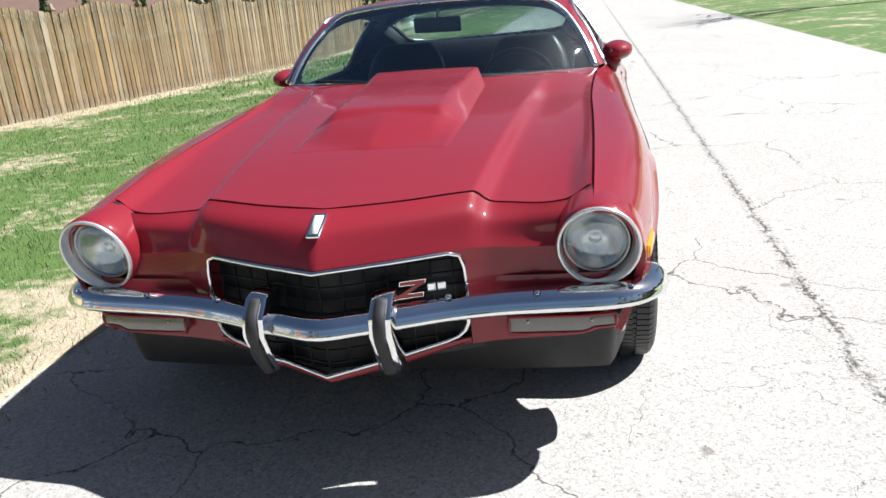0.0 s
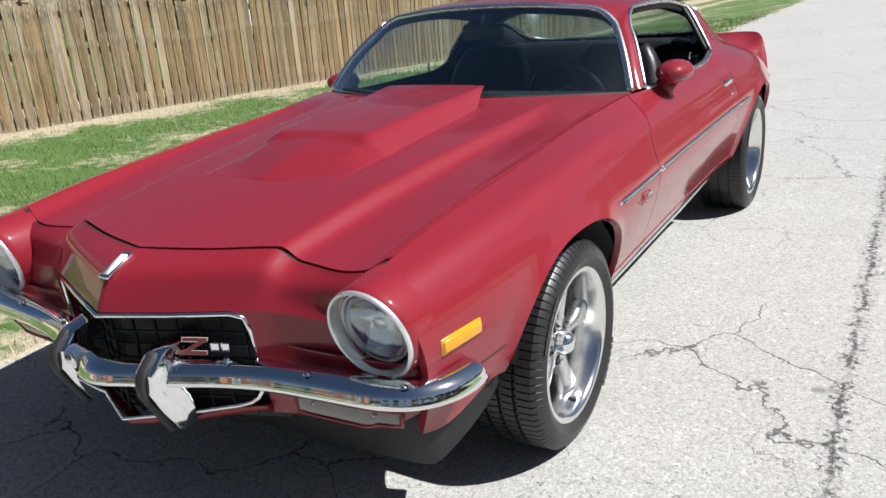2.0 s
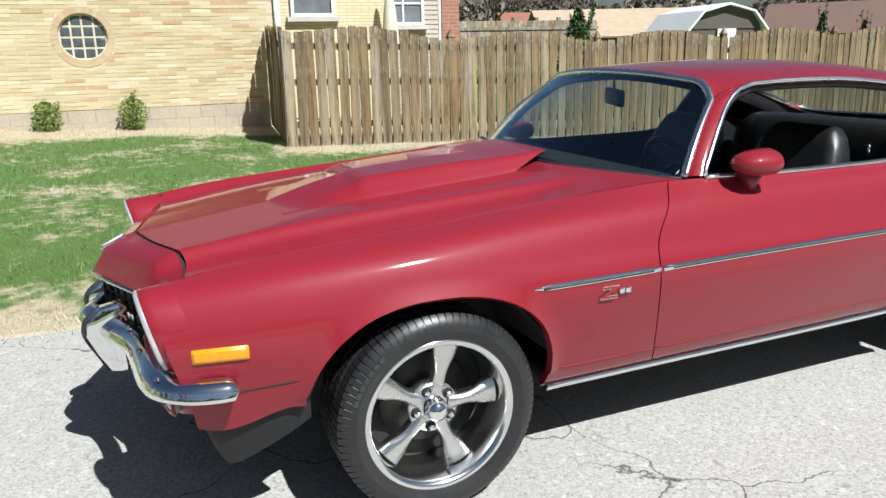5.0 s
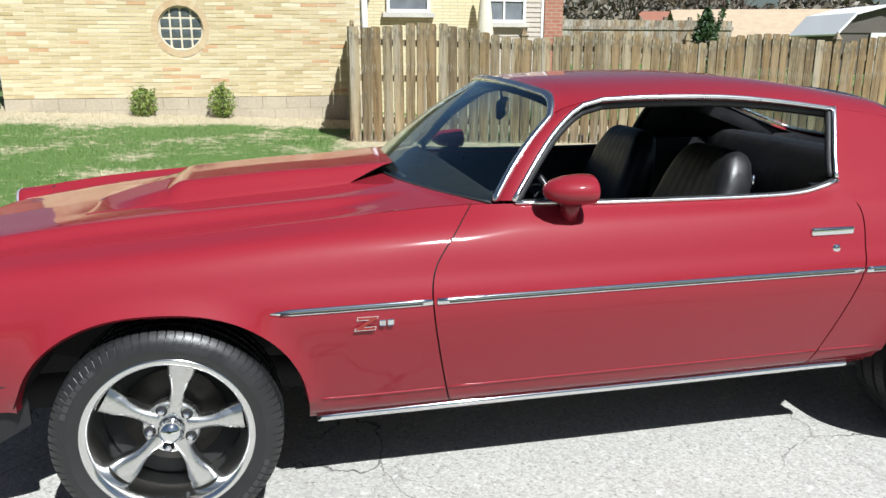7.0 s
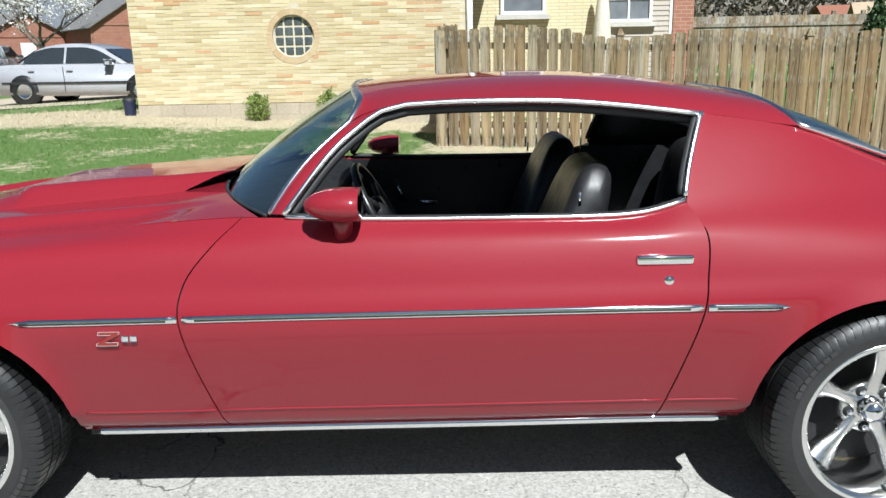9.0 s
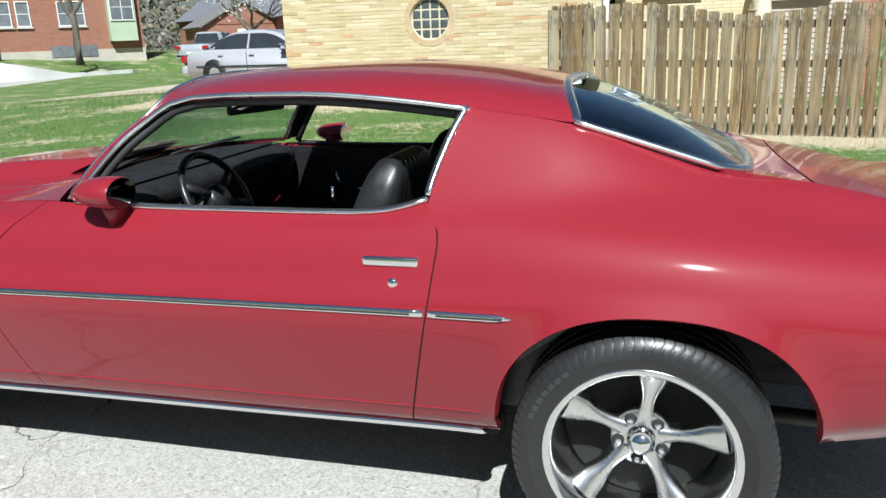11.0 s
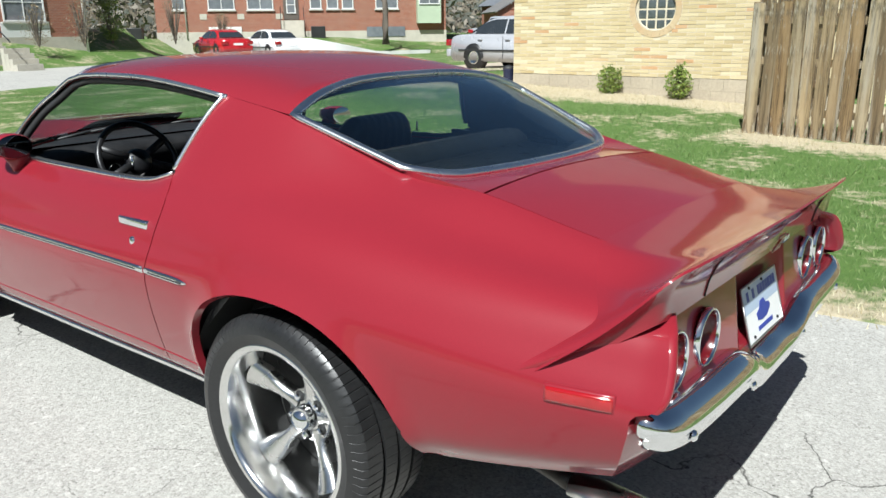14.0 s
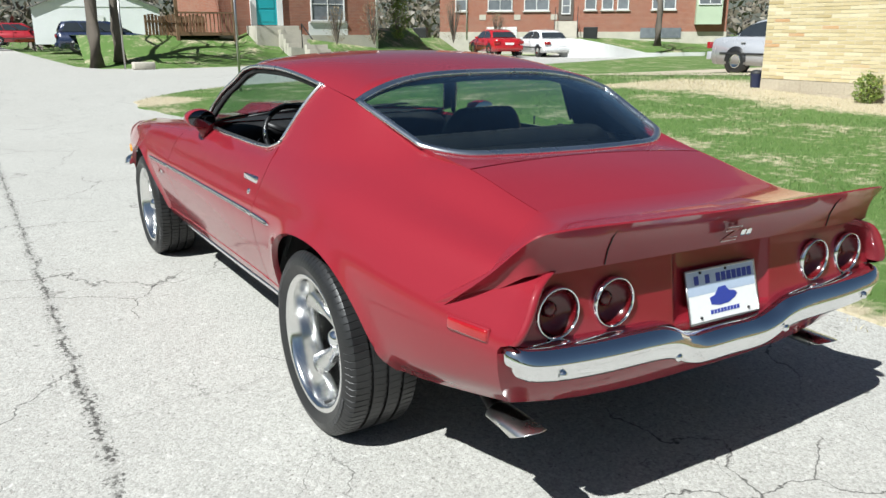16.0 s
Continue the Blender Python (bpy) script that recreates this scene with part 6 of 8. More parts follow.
for k in range(-6, 7):
    x = 0.056 * k
    part("grille_bar", tube([(x, -0.886 + abs(x) * 0.375, z) for z in (0.36, 0.5, 0.645)], 0.0024, 6, flat=2.0, up=(1, 0, 0)), DAM, grille)


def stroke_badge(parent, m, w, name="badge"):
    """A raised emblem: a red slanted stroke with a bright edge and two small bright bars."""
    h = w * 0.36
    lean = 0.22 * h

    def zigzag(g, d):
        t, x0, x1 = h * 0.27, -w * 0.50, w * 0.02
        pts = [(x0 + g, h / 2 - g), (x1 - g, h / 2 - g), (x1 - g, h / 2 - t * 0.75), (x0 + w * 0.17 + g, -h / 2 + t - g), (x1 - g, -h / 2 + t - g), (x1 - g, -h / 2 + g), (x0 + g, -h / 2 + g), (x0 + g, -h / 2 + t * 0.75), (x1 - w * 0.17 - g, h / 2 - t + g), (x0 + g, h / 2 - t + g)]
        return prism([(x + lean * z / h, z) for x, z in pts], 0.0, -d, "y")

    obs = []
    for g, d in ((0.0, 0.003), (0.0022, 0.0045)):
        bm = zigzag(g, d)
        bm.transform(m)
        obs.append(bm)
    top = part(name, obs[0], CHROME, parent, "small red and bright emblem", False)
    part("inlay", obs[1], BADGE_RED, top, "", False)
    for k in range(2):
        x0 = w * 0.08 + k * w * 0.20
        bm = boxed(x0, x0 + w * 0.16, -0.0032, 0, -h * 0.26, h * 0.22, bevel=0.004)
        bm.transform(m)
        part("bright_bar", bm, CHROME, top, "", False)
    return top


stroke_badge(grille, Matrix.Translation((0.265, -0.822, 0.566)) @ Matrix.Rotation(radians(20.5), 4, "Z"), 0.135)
em = boxed(-0.019, 0.019, -0.047, 0.047, 0, 0.009, bevel=0.003)
em.transform(Matrix.Translation((0, -0.838, 0.7435)) @ Matrix.Rotation(radians(24), 4, "X"))
emblem = part("hood_emblem", em, CHROME, nose, "small bright bowed emblem")
em = boxed(-0.012, 0.012, -0.036, 0.036, 0.008, 0.0105)
em.transform(Matrix.Translation((0, -0.838, 0.7435)) @ Matrix.Rotation(radians(24), 4, "X"))
part("inlay", em, WHITE_PL, emblem)


# lower front: red valance, turn lamps, black air dam
def valance_y(x):
    return hermite([(0, -0.900), (0.2, -0.826), (0.37, -0.760), (0.55, -0.748), (0.70, -0.735), (0.78, -0.71), (0.83, -0.65)], abs(x))[0]


rows = []
for j in range(9):
    w = j / 8
    rows.append([(x - 0.075 * w * max(0.0, (x - 0.66) / 0.17), valance_y(x) + 0.02 * w * w + 0.012 * (1 - w) ** 2, 0.565 + (hermite([(0.37, 0.362), (0.5, 0.375), (0.7, 0.385), (0.83, 0.40)], x)[0] - 0.565) * w) for x in (0.372 + 0.458 * i / 24 for i in range(25))])
both("front_valance", flange(outward(grid(rows), (0, -1, 0)), 0.02), RED, car)
rows = []
for j in range(5):
    w = j / 4
    rows.append([(x, valance_y(x) - 0.004 * math.sin(math.pi * w) + 0.03 * w * w, hermite([(0, 0.340), (0.16, 0.362), (0.31, 0.388), (0.40, 0.400)], abs(x))[0] - 0.005 - 0.030 * w) for x in (0.372 * i / 24 for i in range(-24, 25))])
part("front_valance", flange(outward(grid(rows), (0, -1, 0)), 0.02), RED, car)
for side in (1, -1):
    rows, rim = [], []
    for j in range(5):
        w = j / 4
        rows.append([(side * x, valance_y(x) - 0.010 - 0.004 * math.sin(math.pi * w), 0.452 - 0.048 * w + (0.012 * w if x > 0.70 else 0)) for x in (0.478 + 0.285 * i / 20 for i in range(21))])
    lampb = part("turn_lamp", flange(outward(grid(rows), (0, -1, 0)), 0.03), CLEAR_LENS, car, "frosted turn lamp under the bumper")
    line = [rows[0][i] for i in range(0, 21, 2)] + [rows[j][20] for j in range(1, 5)] + [rows[4][i] for i in range(18, -1, -2)] + [rows[j][0] for j in range(3, 0, -1)]
    part("lamp_rim", tube(line, 0.0055, 6, closed=True, up=(0, 1, 0.01)), RED, lampb)
    for k in range(2):
        part("screw", spin([(-0.003, 0.001), (-0.003, 0.004), (0.004, 0.004)], 10, "y", (side * (0.53 + 0.17 * k), valance_y(0.53 + 0.17 * k) - 0.016, 0.44)), STEEL, lampb)

rows = []
for j in range(7):
    w = j / 6
    row = []
    for i in range(-30, 31):
        u = i / 30
        a = abs(u)
        if a < 0.72:
            x, y = 0.745 * a / 0.72, -0.685 + 0.03 * (a / 0.72) ** 3
        else:
            q = (a - 0.72) / 0.28
            x, y = 0.745 + 0.075 * math.sin(q * math.pi / 2), -0.655 + 0.285 * q
        zb = 0.228 if a < 0.75 else 0.228 + 0.13 * (a - 0.75) / 0.25
        zt = 0.40 if a < 0.72 else 0.40 + 0.04 * (a - 0.72) / 0.28
        row.append((math.copysign(x, u), y + 0.05 * w * w * (1 - max(0, (a - 0.7) / 0.3)), zt + (zb - zt) * w))
    rows.append(row)
part("air_dam", flange(outward(grid(rows), (0, -1, 0)), 0.008), DAM, car, "matt black chin spoiler")


# bumpers
def bar(line, section, n, end=0.35, tuck=0.0):
    """A bumper: a section (out, up) carried along a line; its ends may lean in below."""
    pts = smooth_path(line, n)
    rows = []
    for i, p in enumerate(pts):
        d = (pts[min(i + 1, n - 1)] - pts[max(i - 1, 0)]).normalized()
        out = Vector((d.y, -d.x, 0)).normalized()
        k = 1.0 if 0 < i < n - 1 else end
        row = [p + out * (a * k) + Vector((0, 0, b * k)) for a, b in section]
        for q in row:
            q.x *= 1 - tuck * max(0.0, p.z + 0.04 - q.z) * max(0.0, min(1.0, (abs(p.x) - 0.55) / 0.2))
        rows.append(row)
    bm = grid(rows, close=True)
    bm.verts.ensure_lookup_table()
    m, s = len(bm.verts), len(section)
    bm.faces.new([bm.verts[i] for i in range(s)])
    bm.faces.new([bm.verts[m - s + i] for i in range(s)])
    return outward(bm)


half = [(0, -0.958, 0.507), (0.10, -0.928, 0.507), (0.22, -0.880, 0.508), (0.34, -0.836, 0.510), (0.46, -0.812, 0.514), (0.60, -0.800, 0.518), (0.74, -0.785, 0.520), (0.82, -0.752, 0.520), (0.868, -0.69, 0.518), (0.885, -0.62, 0.516), (0.884, -0.565, 0.515)]
line = [(-x, y, z) for x, y, z in reversed(half[1:])] + half
sec = [(-0.040, 0.027), (-0.020, 0.027), (-0.004, 0.022), (0.010, 0.012), (0.018, 0.001), (0.018, -0.007), (0.024, -0.014), (0.022, -0.024), (0.010, -0.032), (-0.010, -0.033), (-0.010, -0.026), (-0.040, -0.020)]
fb = part("front_bumper", bar(line, sec, 121), CHROME, car, "slim chrome front bumper")
for side in (1, -1):
    for x in (0.56, 0.80, 0.33):
        y = {0.56: -0.80, 0.80: -0.762, 0.33: -0.825}[x]
        part("bumper_bolt", spin([(0.0, 0.010), (0.003, 0.009), (0.006, 0.006), (0.007, 0.0005)], 14, "z", (side * x, y, 0.541)), CHROME, fb)
    prof = [(-0.836, 0.584), (-0.905, 0.570), (-0.948, 0.528), (-0.955, 0.482), (-0.925, 0.412), (-0.892, 0.353), (-0.838, 0.343), (-0.842, 0.42), (-0.826, 0.50), (-0.814, 0.562)]
    gx = side * 0.172
    mid = Vector((sum(p[0] for p in prof) / len(prof), sum(p[1] for p in prof) / len(prof)))
    loops = []
    for dx, k in ((-0.031, 0.90), (-0.029, 0.965), (-0.024, 1.0), (0.024, 1.0), (0.029, 0.965), (0.031, 0.90)):
        loops.append([(gx + dx, mid.x + (y - mid.x) * k, mid.y + (z - mid.y) * (1 - (1 - k) * 0.5)) for y, z in prof])
    gb = grid(loops, close=True)
    gb.verts.ensure_lookup_table()
    m = len(prof)
    gb.faces.new([gb.verts[i] for i in range(m)])
    gb.faces.new([gb.verts[5 * m + i] for i in range(m)])
    outward(gb)
    sharp_edges(gb, 32)
    gd = part("bumper_guard", gb, CHROME, fb, "upright chrome guard with a rubber edge")
    rub = [(-0.903, 0.569), (-0.950, 0.527), (-0.957, 0.481), (-0.925, 0.411), (-0.896, 0.352)]
    part("rubber_strip", tube(smooth_path([(gx, y - 0.003, z) for y, z in rub], 20), 0.0075, 8, flat=2.2, up=(0, -1, 0.4)), RUBBER, gd)

half = [(0, 3.736, 0.522), (0.13, 3.736, 0.522), (0.19, 3.738, 0.535), (0.25, 3.740, 0.560), (0.31, 3.741, 0.570), (0.5, 3.738, 0.574), (0.66, 3.735, 0.582), (0.735, 3.730, 0.588), (0.778, 3.718, 0.592), (0.795, 3.698, 0.594), (0.800, 3.676, 0.594)]
line = [(-x, y, z) for x, y, z in reversed(half[1:])] + half
sec = [(0.058, 0.046), (0.024, 0.042), (0.003, 0.034), (-0.011, 0.020), (-0.020, 0.002), (-0.0215, -0.004), (-0.019, -0.010), (-0.014, -0.018), (-0.012, -0.030), (-0.011, -0.042), (-0.005, -0.052), (0.012, -0.056), (0.012, -0.045), (0.058, -0.03)]
rb = part("rear_bumper", bar(line, sec, 121, 0.9, 0.62), CHROME, car, "chrome rear bumper dipped under the plate")
for x in (-0.66, -0.24, 0.24, 0.66):
    part("bumper_bolt", spin([(0.0, 0.013), (0.004, 0.012), (0.008, 0.007), (0.009, 0.0005)], 14, "y", (x, 3.748, 0.552 if abs(x) > 0.5 else 0.512)), CHROME, rb)


# boot, tail panel, spoiler
def deck_z(x, y):
    return hermite([(2.90, 0.992), (3.06, 0.972), (3.25, 0.938), (3.45, 0.890), (3.60, 0.850)], y)[0] + 0.026 * (1 - (x / 0.52) ** 2)


def lid_front(x):
    return 3.095 + 0.030 * (abs(x) / 0.52) ** 2


rows = []
for j in range(25):
    row = []
    for i in range(-26, 27):
        h = i / 26
        y0 = lid_front(h * 0.52) + 0.004
        y = y0 + (3.62 - y0) * j / 24
        xe = hermite(TOP_REAR, y)[0] - 0.004
        row.append((h * xe, y, deck_z(h * 0.52, y) - 0.010 + (hermite(TOP_REAR, y)[1] - deck_z(0.52, y) + 0.010) * h * h))
    rows.append(row)
boot = part("trunk_lid", flange(outward(grid(rows), (0, 0, 1)), 0.014), RED, car)


def back_top(h):
    return Vector((0.606 * h, 2.440 + 0.080 * h * h, 1.212 - 0.084 * abs(h) ** 3.4))


def back_low(h):
    low = Vector((0.545 * h, 3.000 - 0.055 * abs(h) ** 2.4, 0.980 + 0.006 * h * h))
    k = max(0.0, (abs(h) - 0.72) / 0.28) ** 2.2
    return low.lerp(back_top(math.copysign(1, h)), 0.16 * k)


rows = []
for j in range(7):
    row = []
    for i in range(-26, 27):
        h = i / 26
        a = back_low(h) + Vector((0, 0.006, -0.003))
        y1 = lid_front(h * 0.52) - 0.004
        xe = hermite(TOP_REAR, y1)[0]
        b = Vector((h * xe, y1, deck_z(h * 0.52, y1) - 0.010 + (hermite(TOP_REAR, y1)[1] - deck_z(0.52, y1) + 0.010) * h * h))
        row.append(a.lerp(b, j / 6))
    rows.append(row)
part("tulip_panel", flange(outward(grid(rows), (0, 0, 1)), 0.014), RED, car)

def tail_end(z):
    """The rear edge of the quarter panel at a height."""
    lo, hi = 0.0, 5.5
    for _ in range(20):
        m = (lo + hi) / 2
        lo, hi = (m, hi) if flank(hermite(TAIL, m)[0], m, 6).z < z else (lo, m)
    return flank(hermite(TAIL, lo)[0], lo, 6)


def panel_y(x, w):
    return 3.668 + 0.030 * w - 0.010 * (abs(x) / 0.752) ** 3


rows = []
for j in range(45):
    w = j / 44
    z = 0.815 - 0.235 * w
    xe = tail_end(z).x - 0.028
    row = []
    for i in range(-130, 131):
        x = xe * i / 130
        dish = max(0, 1 - (abs(x) / 0.215) ** 4) * (0.035 if 0.10 < w < 0.95 else 0.0)
        row.append((x, panel_y(x, w) - dish, z))
    rows.append(row)
tb = outward(grid(rows), (0, 1, 0))
rows = []
for j in range(21):
    z = 0.648 + 0.162 * j / 20
    a = tail_end(z)
    b = Vector((a.x - 0.034, panel_y(a.x - 0.034, (0.815 - z) / 0.235) - 0.003, z))
    c = max(a.y + 0.012, b.y + 0.004)
    rows.append([a + Vector((0, -0.003, 0)), a + Vector((-0.002, (c - a.y) * 0.55, 0)), Vector((a.x - 0.008, c - 0.001, z)), Vector((a.x - 0.016, c, z)), Vector((a.x - 0.024, c - 0.004, z)), Vector((a.x - 0.030, c - 0.013, z)), b])
both("tail_corner", outward(grid(rows), (0.4, 1, 0)), RED, car)
LAMPS = (-0.632, -0.442, 0.442, 0.632)
near = {v: min(math.hypot(v.co.x - x, v.co.z - 0.690) for x in LAMPS) for v in tb.verts}
bmesh.ops.delete(tb, geom=[f for f in tb.faces if sum(near[v] for v in f.verts) / 4 < 0.0645], context="FACES")
tail = part("tail_panel", flange(tb, 0.02), RED, car)
for x in LAMPS:
    y = panel_y(x, 0.53) + 0.006
    lamp = part("tail_lamp", spin([(0.000, 0.0628), (0.006, 0.0640), (0.008, 0.0662), (0.006, 0.0692), (-0.006, 0.0705)], 44, "y", (x, y, 0.690)), CHROME, tail, "round tail lamp in a bright ring")
    part("lens", spin([(0.001, 0.0634), (-0.014, 0.061), (-0.027, 0.051), (-0.035, 0.03), (-0.038, 0.001)], 40, "y", (x, y, 0.690)), RED_DEEP, lamp)
    part("inner_lens", spin([(-0.034, 0.022), (-0.026, 0.020), (-0.023, 0.012), (-0.022, 0.001)], 30, "y", (x, y, 0.690)), RED_DEEP, lamp)



def tail_top(x, y):
    """Height of the boot lid or of the quarter panel beside it."""
    x = abs(x)
    xe, ze = hermite(TOP_REAR, y)
    if x <= xe:
        h = x / xe
        return deck_z(h * 0.52, y) - 0.010 + (ze - deck_z(0.52, y) + 0.010) * h * h
    lo, hi = 3.0, 6.0
    for _ in range(18):
        m = (lo + hi) / 2
        if flank(y, m, 6).x > x:
            lo = m
        else:
            hi = m
    return flank(y, lo, 6).z


LIP = [(0, 0.0, 3.740, 0.916), (0.40, 0.45, 3.740, 0.921), (0.60, 0.660, 3.734, 0.921), (0.72, 0.742, 3.704, 0.900), (0.82, 0.790, 3.615, 0.806), (0.92, 0.822, 3.520, 0.727), (1.0, 0.838, 3.440, 0.668)]
UNDER = [(0, 0.0, 3.688, 0.796), (0.40, 0.45, 3.686, 0.796), (0.60, 0.655, 3.684, 0.796), (0.72, 0.730, 3.676, 0.798), (0.82, 0.768, 3.600, 0.748), (0.92, 0.803, 3.512, 0.700), (1.0, 0.834, 3.440, 0.660)]


def spoiler_front(s):
    """Where the ramp leaves the boot lid and the quarter panel."""
    y = hermite([(0, 3.43), (0.45, 3.43), (0.60, 3.475), (0.70, 3.535), (0.78, 3.558), (0.88, 3.515), (1.0, 3.440)], s)[0]
    if s < 0.70:
        return Vector((s, y, tail_top(s, y)))
    lo, hi = 3.0, 6.0
    for _ in range(20):
        mid_v = (lo + hi) / 2
        lo, hi = (mid_v, hi) if flank(y, mid_v, 6).x > 0.70 else (lo, mid_v)
    return flank(y, lo + (2.58 - lo) * (s - 0.70) / 0.30, 6)


rows = []
for k in range(-66, 67):
    s, side = abs(k) / 66, (1 if k >= 0 else -1)
    f, e, un = spoiler_front(s), Vector(hermite(LIP, s)), Vector(hermite(UNDER, s))
    flat = max(0.0, min(1.0, (0.80 - s) / 0.16))
    fall = (tail_top(min(f.x, 0.70), f.y + 0.03) - tail_top(min(f.x, 0.70), f.y)) / 0.03
    row = []
    for q in (0, 0.12, 0.25, 0.4, 0.55, 0.7, 0.85, 0.96):
        p = f.lerp(e, q)
        z = f.z - 0.001 + fall * (p.y - f.y) + (e.z - f.z - fall * (e.y - f.y)) * q * q
        p.z += (z - p.z) * flat
        p.x += 0.006 * math.sin(math.pi * q) * (1 - flat)
        row.append(p)
    d = (e - un).normalized()
    row += [e, e + Vector((0.004 * (1 - flat), 0.003, -0.004)), e - d * 0.014 + Vector((0, 0.001, 0))]
    for q in (0.35, 0.65, 0.88, 1.0):
        p = e.lerp(un, q)
        row.append(p + Vector((-0.010 * (1 - flat), -0.012 * flat, 0)) * math.sin(math.pi * q))
    row.append(un + Vector((-0.03 * (1 - flat), -0.03, -0.004)))
    rows.append([(side * p.x, p.y, p.z) for p in row])
sp_bm = outward(grid(rows), (0, 0.5, 1))
sharp_edges(sp_bm, 40)
spoiler = part("rear_spoiler", sp_bm, RED, car, "red rear spoiler with swept ends")
for side in (1, -1):
    e, un = Vector(hermite(LIP, 0.43)), Vector(hermite(UNDER, 0.43))
    seam = [e.lerp(un, q) + Vector((0, 0.0015 - 0.012 * math.sin(math.pi * q), 0)) for q in (0.12, 0.35, 0.65, 0.88, 0.98)]
    part("spoiler_seam", tube([(side * p.x, p.y, p.z) for p in seam], 0.0018, 6), DARK, spoiler)
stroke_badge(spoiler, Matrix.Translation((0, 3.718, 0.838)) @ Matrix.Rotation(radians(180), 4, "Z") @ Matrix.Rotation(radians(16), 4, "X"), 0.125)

# the plate leans back
pm = Matrix.Translation((0, 3.688, 0.650)) @ Matrix.Rotation(radians(15), 4, "X")


def on_plate(bm):
    bm.transform(pm)
    return bm


plate = part("license_plate", on_plate(softened(boxed(-0.152, 0.152, -0.003, 0.0, -0.076, 0.076), 0.0012, 1)), WHITE_PL, car, "white dealer plate with blue printing", False)
part("plate_frame", on_plate(tube([(-0.153, 0, -0.077), (0.153, 0, -0.077), (0.153, 0, 0.077), (-0.153, 0, 0.077)], 0.0035, 6, closed=True, up=(0, 1, 0))), STEEL, plate)
part("printed_field", on_plate(boxed(-0.148, 0.148, 0.0, 0.0006, 0.004, 0.072)), SKY_INK, plate, "pale blue upper field", False)
for k in range(11):
    if k in (1, 3):
        continue
    x = 0.118 - 0.0235 * k
    part("printed_bar", on_plate(boxed(x - 0.019, x, 0.0, 0.0012, 0.034, 0.060)), BLUE_INK, plate, "", False)
for k in range(9):
    x = 0.062 - 0.0145 * k
    part("printed_bar", on_plate(boxed(x - 0.011, x, 0.0, 0.0012, -0.058, -0.046)), BLUE_INK, plate, "", False)
part("printed_picture", on_plate(prism([(0.055, -0.030), (0.060, -0.010), (0.036, -0.004), (0.020, 0.016), (-0.012, 0.018), (-0.026, 0.002), (-0.052, -0.002), (-0.062, -0.012), (-0.050, -0.022), (-0.02, -0.034), (0.02, -0.036)], 0.0, 0.0012, "y")), BLUE_INK, plate, "", False)
for x, z in ((-0.105, -0.062), (0.105, -0.062), (-0.02, 0.068), (0.09, 0.068)):
    part("plate_bolt", on_plate(spin([(0, 0.0045), (0.004, 0.004), (0.005, 0.0005)], 10, "y", (x, 0, z))), BLACK, plate)

rows = []
for j in range(13):
    w = j / 12
    a = flank(hermite(TAIL, 1.9 * (1 - w))[0], 1.9 * (1 - w), 6)
    row = []
    for i in range(-30, 31):
        h = abs(i / 30) ** 3
        row.append((a.x * i / 30, (3.700 - 0.08 * w * w) * (1 - h) + a.y * h, (0.585 - 0.205 * w) * (1 - h) + a.z * h))
    rows.append(row)
part("rear_valance", flange(outward(grid(rows), (0, 1, 0)), 0.02), RED, car)

def oval(y, a, b, cx, cz, n=28):
    cut = 0.080 * max(0.0, (y - 3.55) / 0.105)
    return [(cx + a * math.cos(t), y - cut * (0.5 - 0.5 * math.sin(t)), cz + b * math.sin(t)) for t in (2 * math.pi * k / n for k in range(n))]


for side in (1, -1):
    tip_rows = [oval(y, a, b, side * x, z) for y, a, b, x, z in ((3.478, 0.026, 0.022, 0.6632, 0.340), (3.486, 0.046, 0.0235, 0.663, 0.340), (3.56, 0.049, 0.024, 0.664, 0.338), (3.668, 0.051, 0.024, 0.666, 0.334), (3.672, 0.050, 0.023, 0.666, 0.334), (3.670, 0.0480, 0.021, 0.666, 0.334))]
    ex = part("exhaust_tip", outward(grid(tip_rows, close=True)), TIP, car, "bright flattened exhaust tip")
    part("inner_pipe", outward(grid([oval(y, a, b, side * x, 0.335) for y, a, b, x in ((3.670, 0.0480, 0.021, 0.666), (3.54, 0.045, 0.019, 0.664), (3.52, 0.001, 0.001, 0.664))], close=True), (0, 1, 0)), DARK, ex)
    part("exhaust_pipe", tube(smooth_path([(side * 0.46, 2.98, 0.27), (side * 0.54, 3.2, 0.30), (side * 0.62, 3.38, 0.33), (side * 0.663, 3.485, 0.338)], 16), 0.025, 14), IRON_DARK, ex)


# ---- glasshouse
def roof_rail(y):
    return hermite([(1.19, 0.594, 1.160), (1.24, 0.598, 1.187), (1.32, 0.604, 1.209), (1.42, 0.611, 1.220), (1.6, 0.618, 1.224), (1.8, 0.620, 1.221), (2.0, 0.618, 1.204), (2.23, 0.613, 1.174), (2.52, 0.608, 1.130)], y)


def screen_top(h):
    p = Vector((0.585 * h, 1.165 + 0.085 * h * h, 1.256 - 0.044 * abs(h) ** 2.2))
    k = max(0.0, (abs(h) - 0.80) / 0.20) ** 2.4
    return p + Vector((0.012 * math.copysign(1, h), -0.050, -0.052)) * k


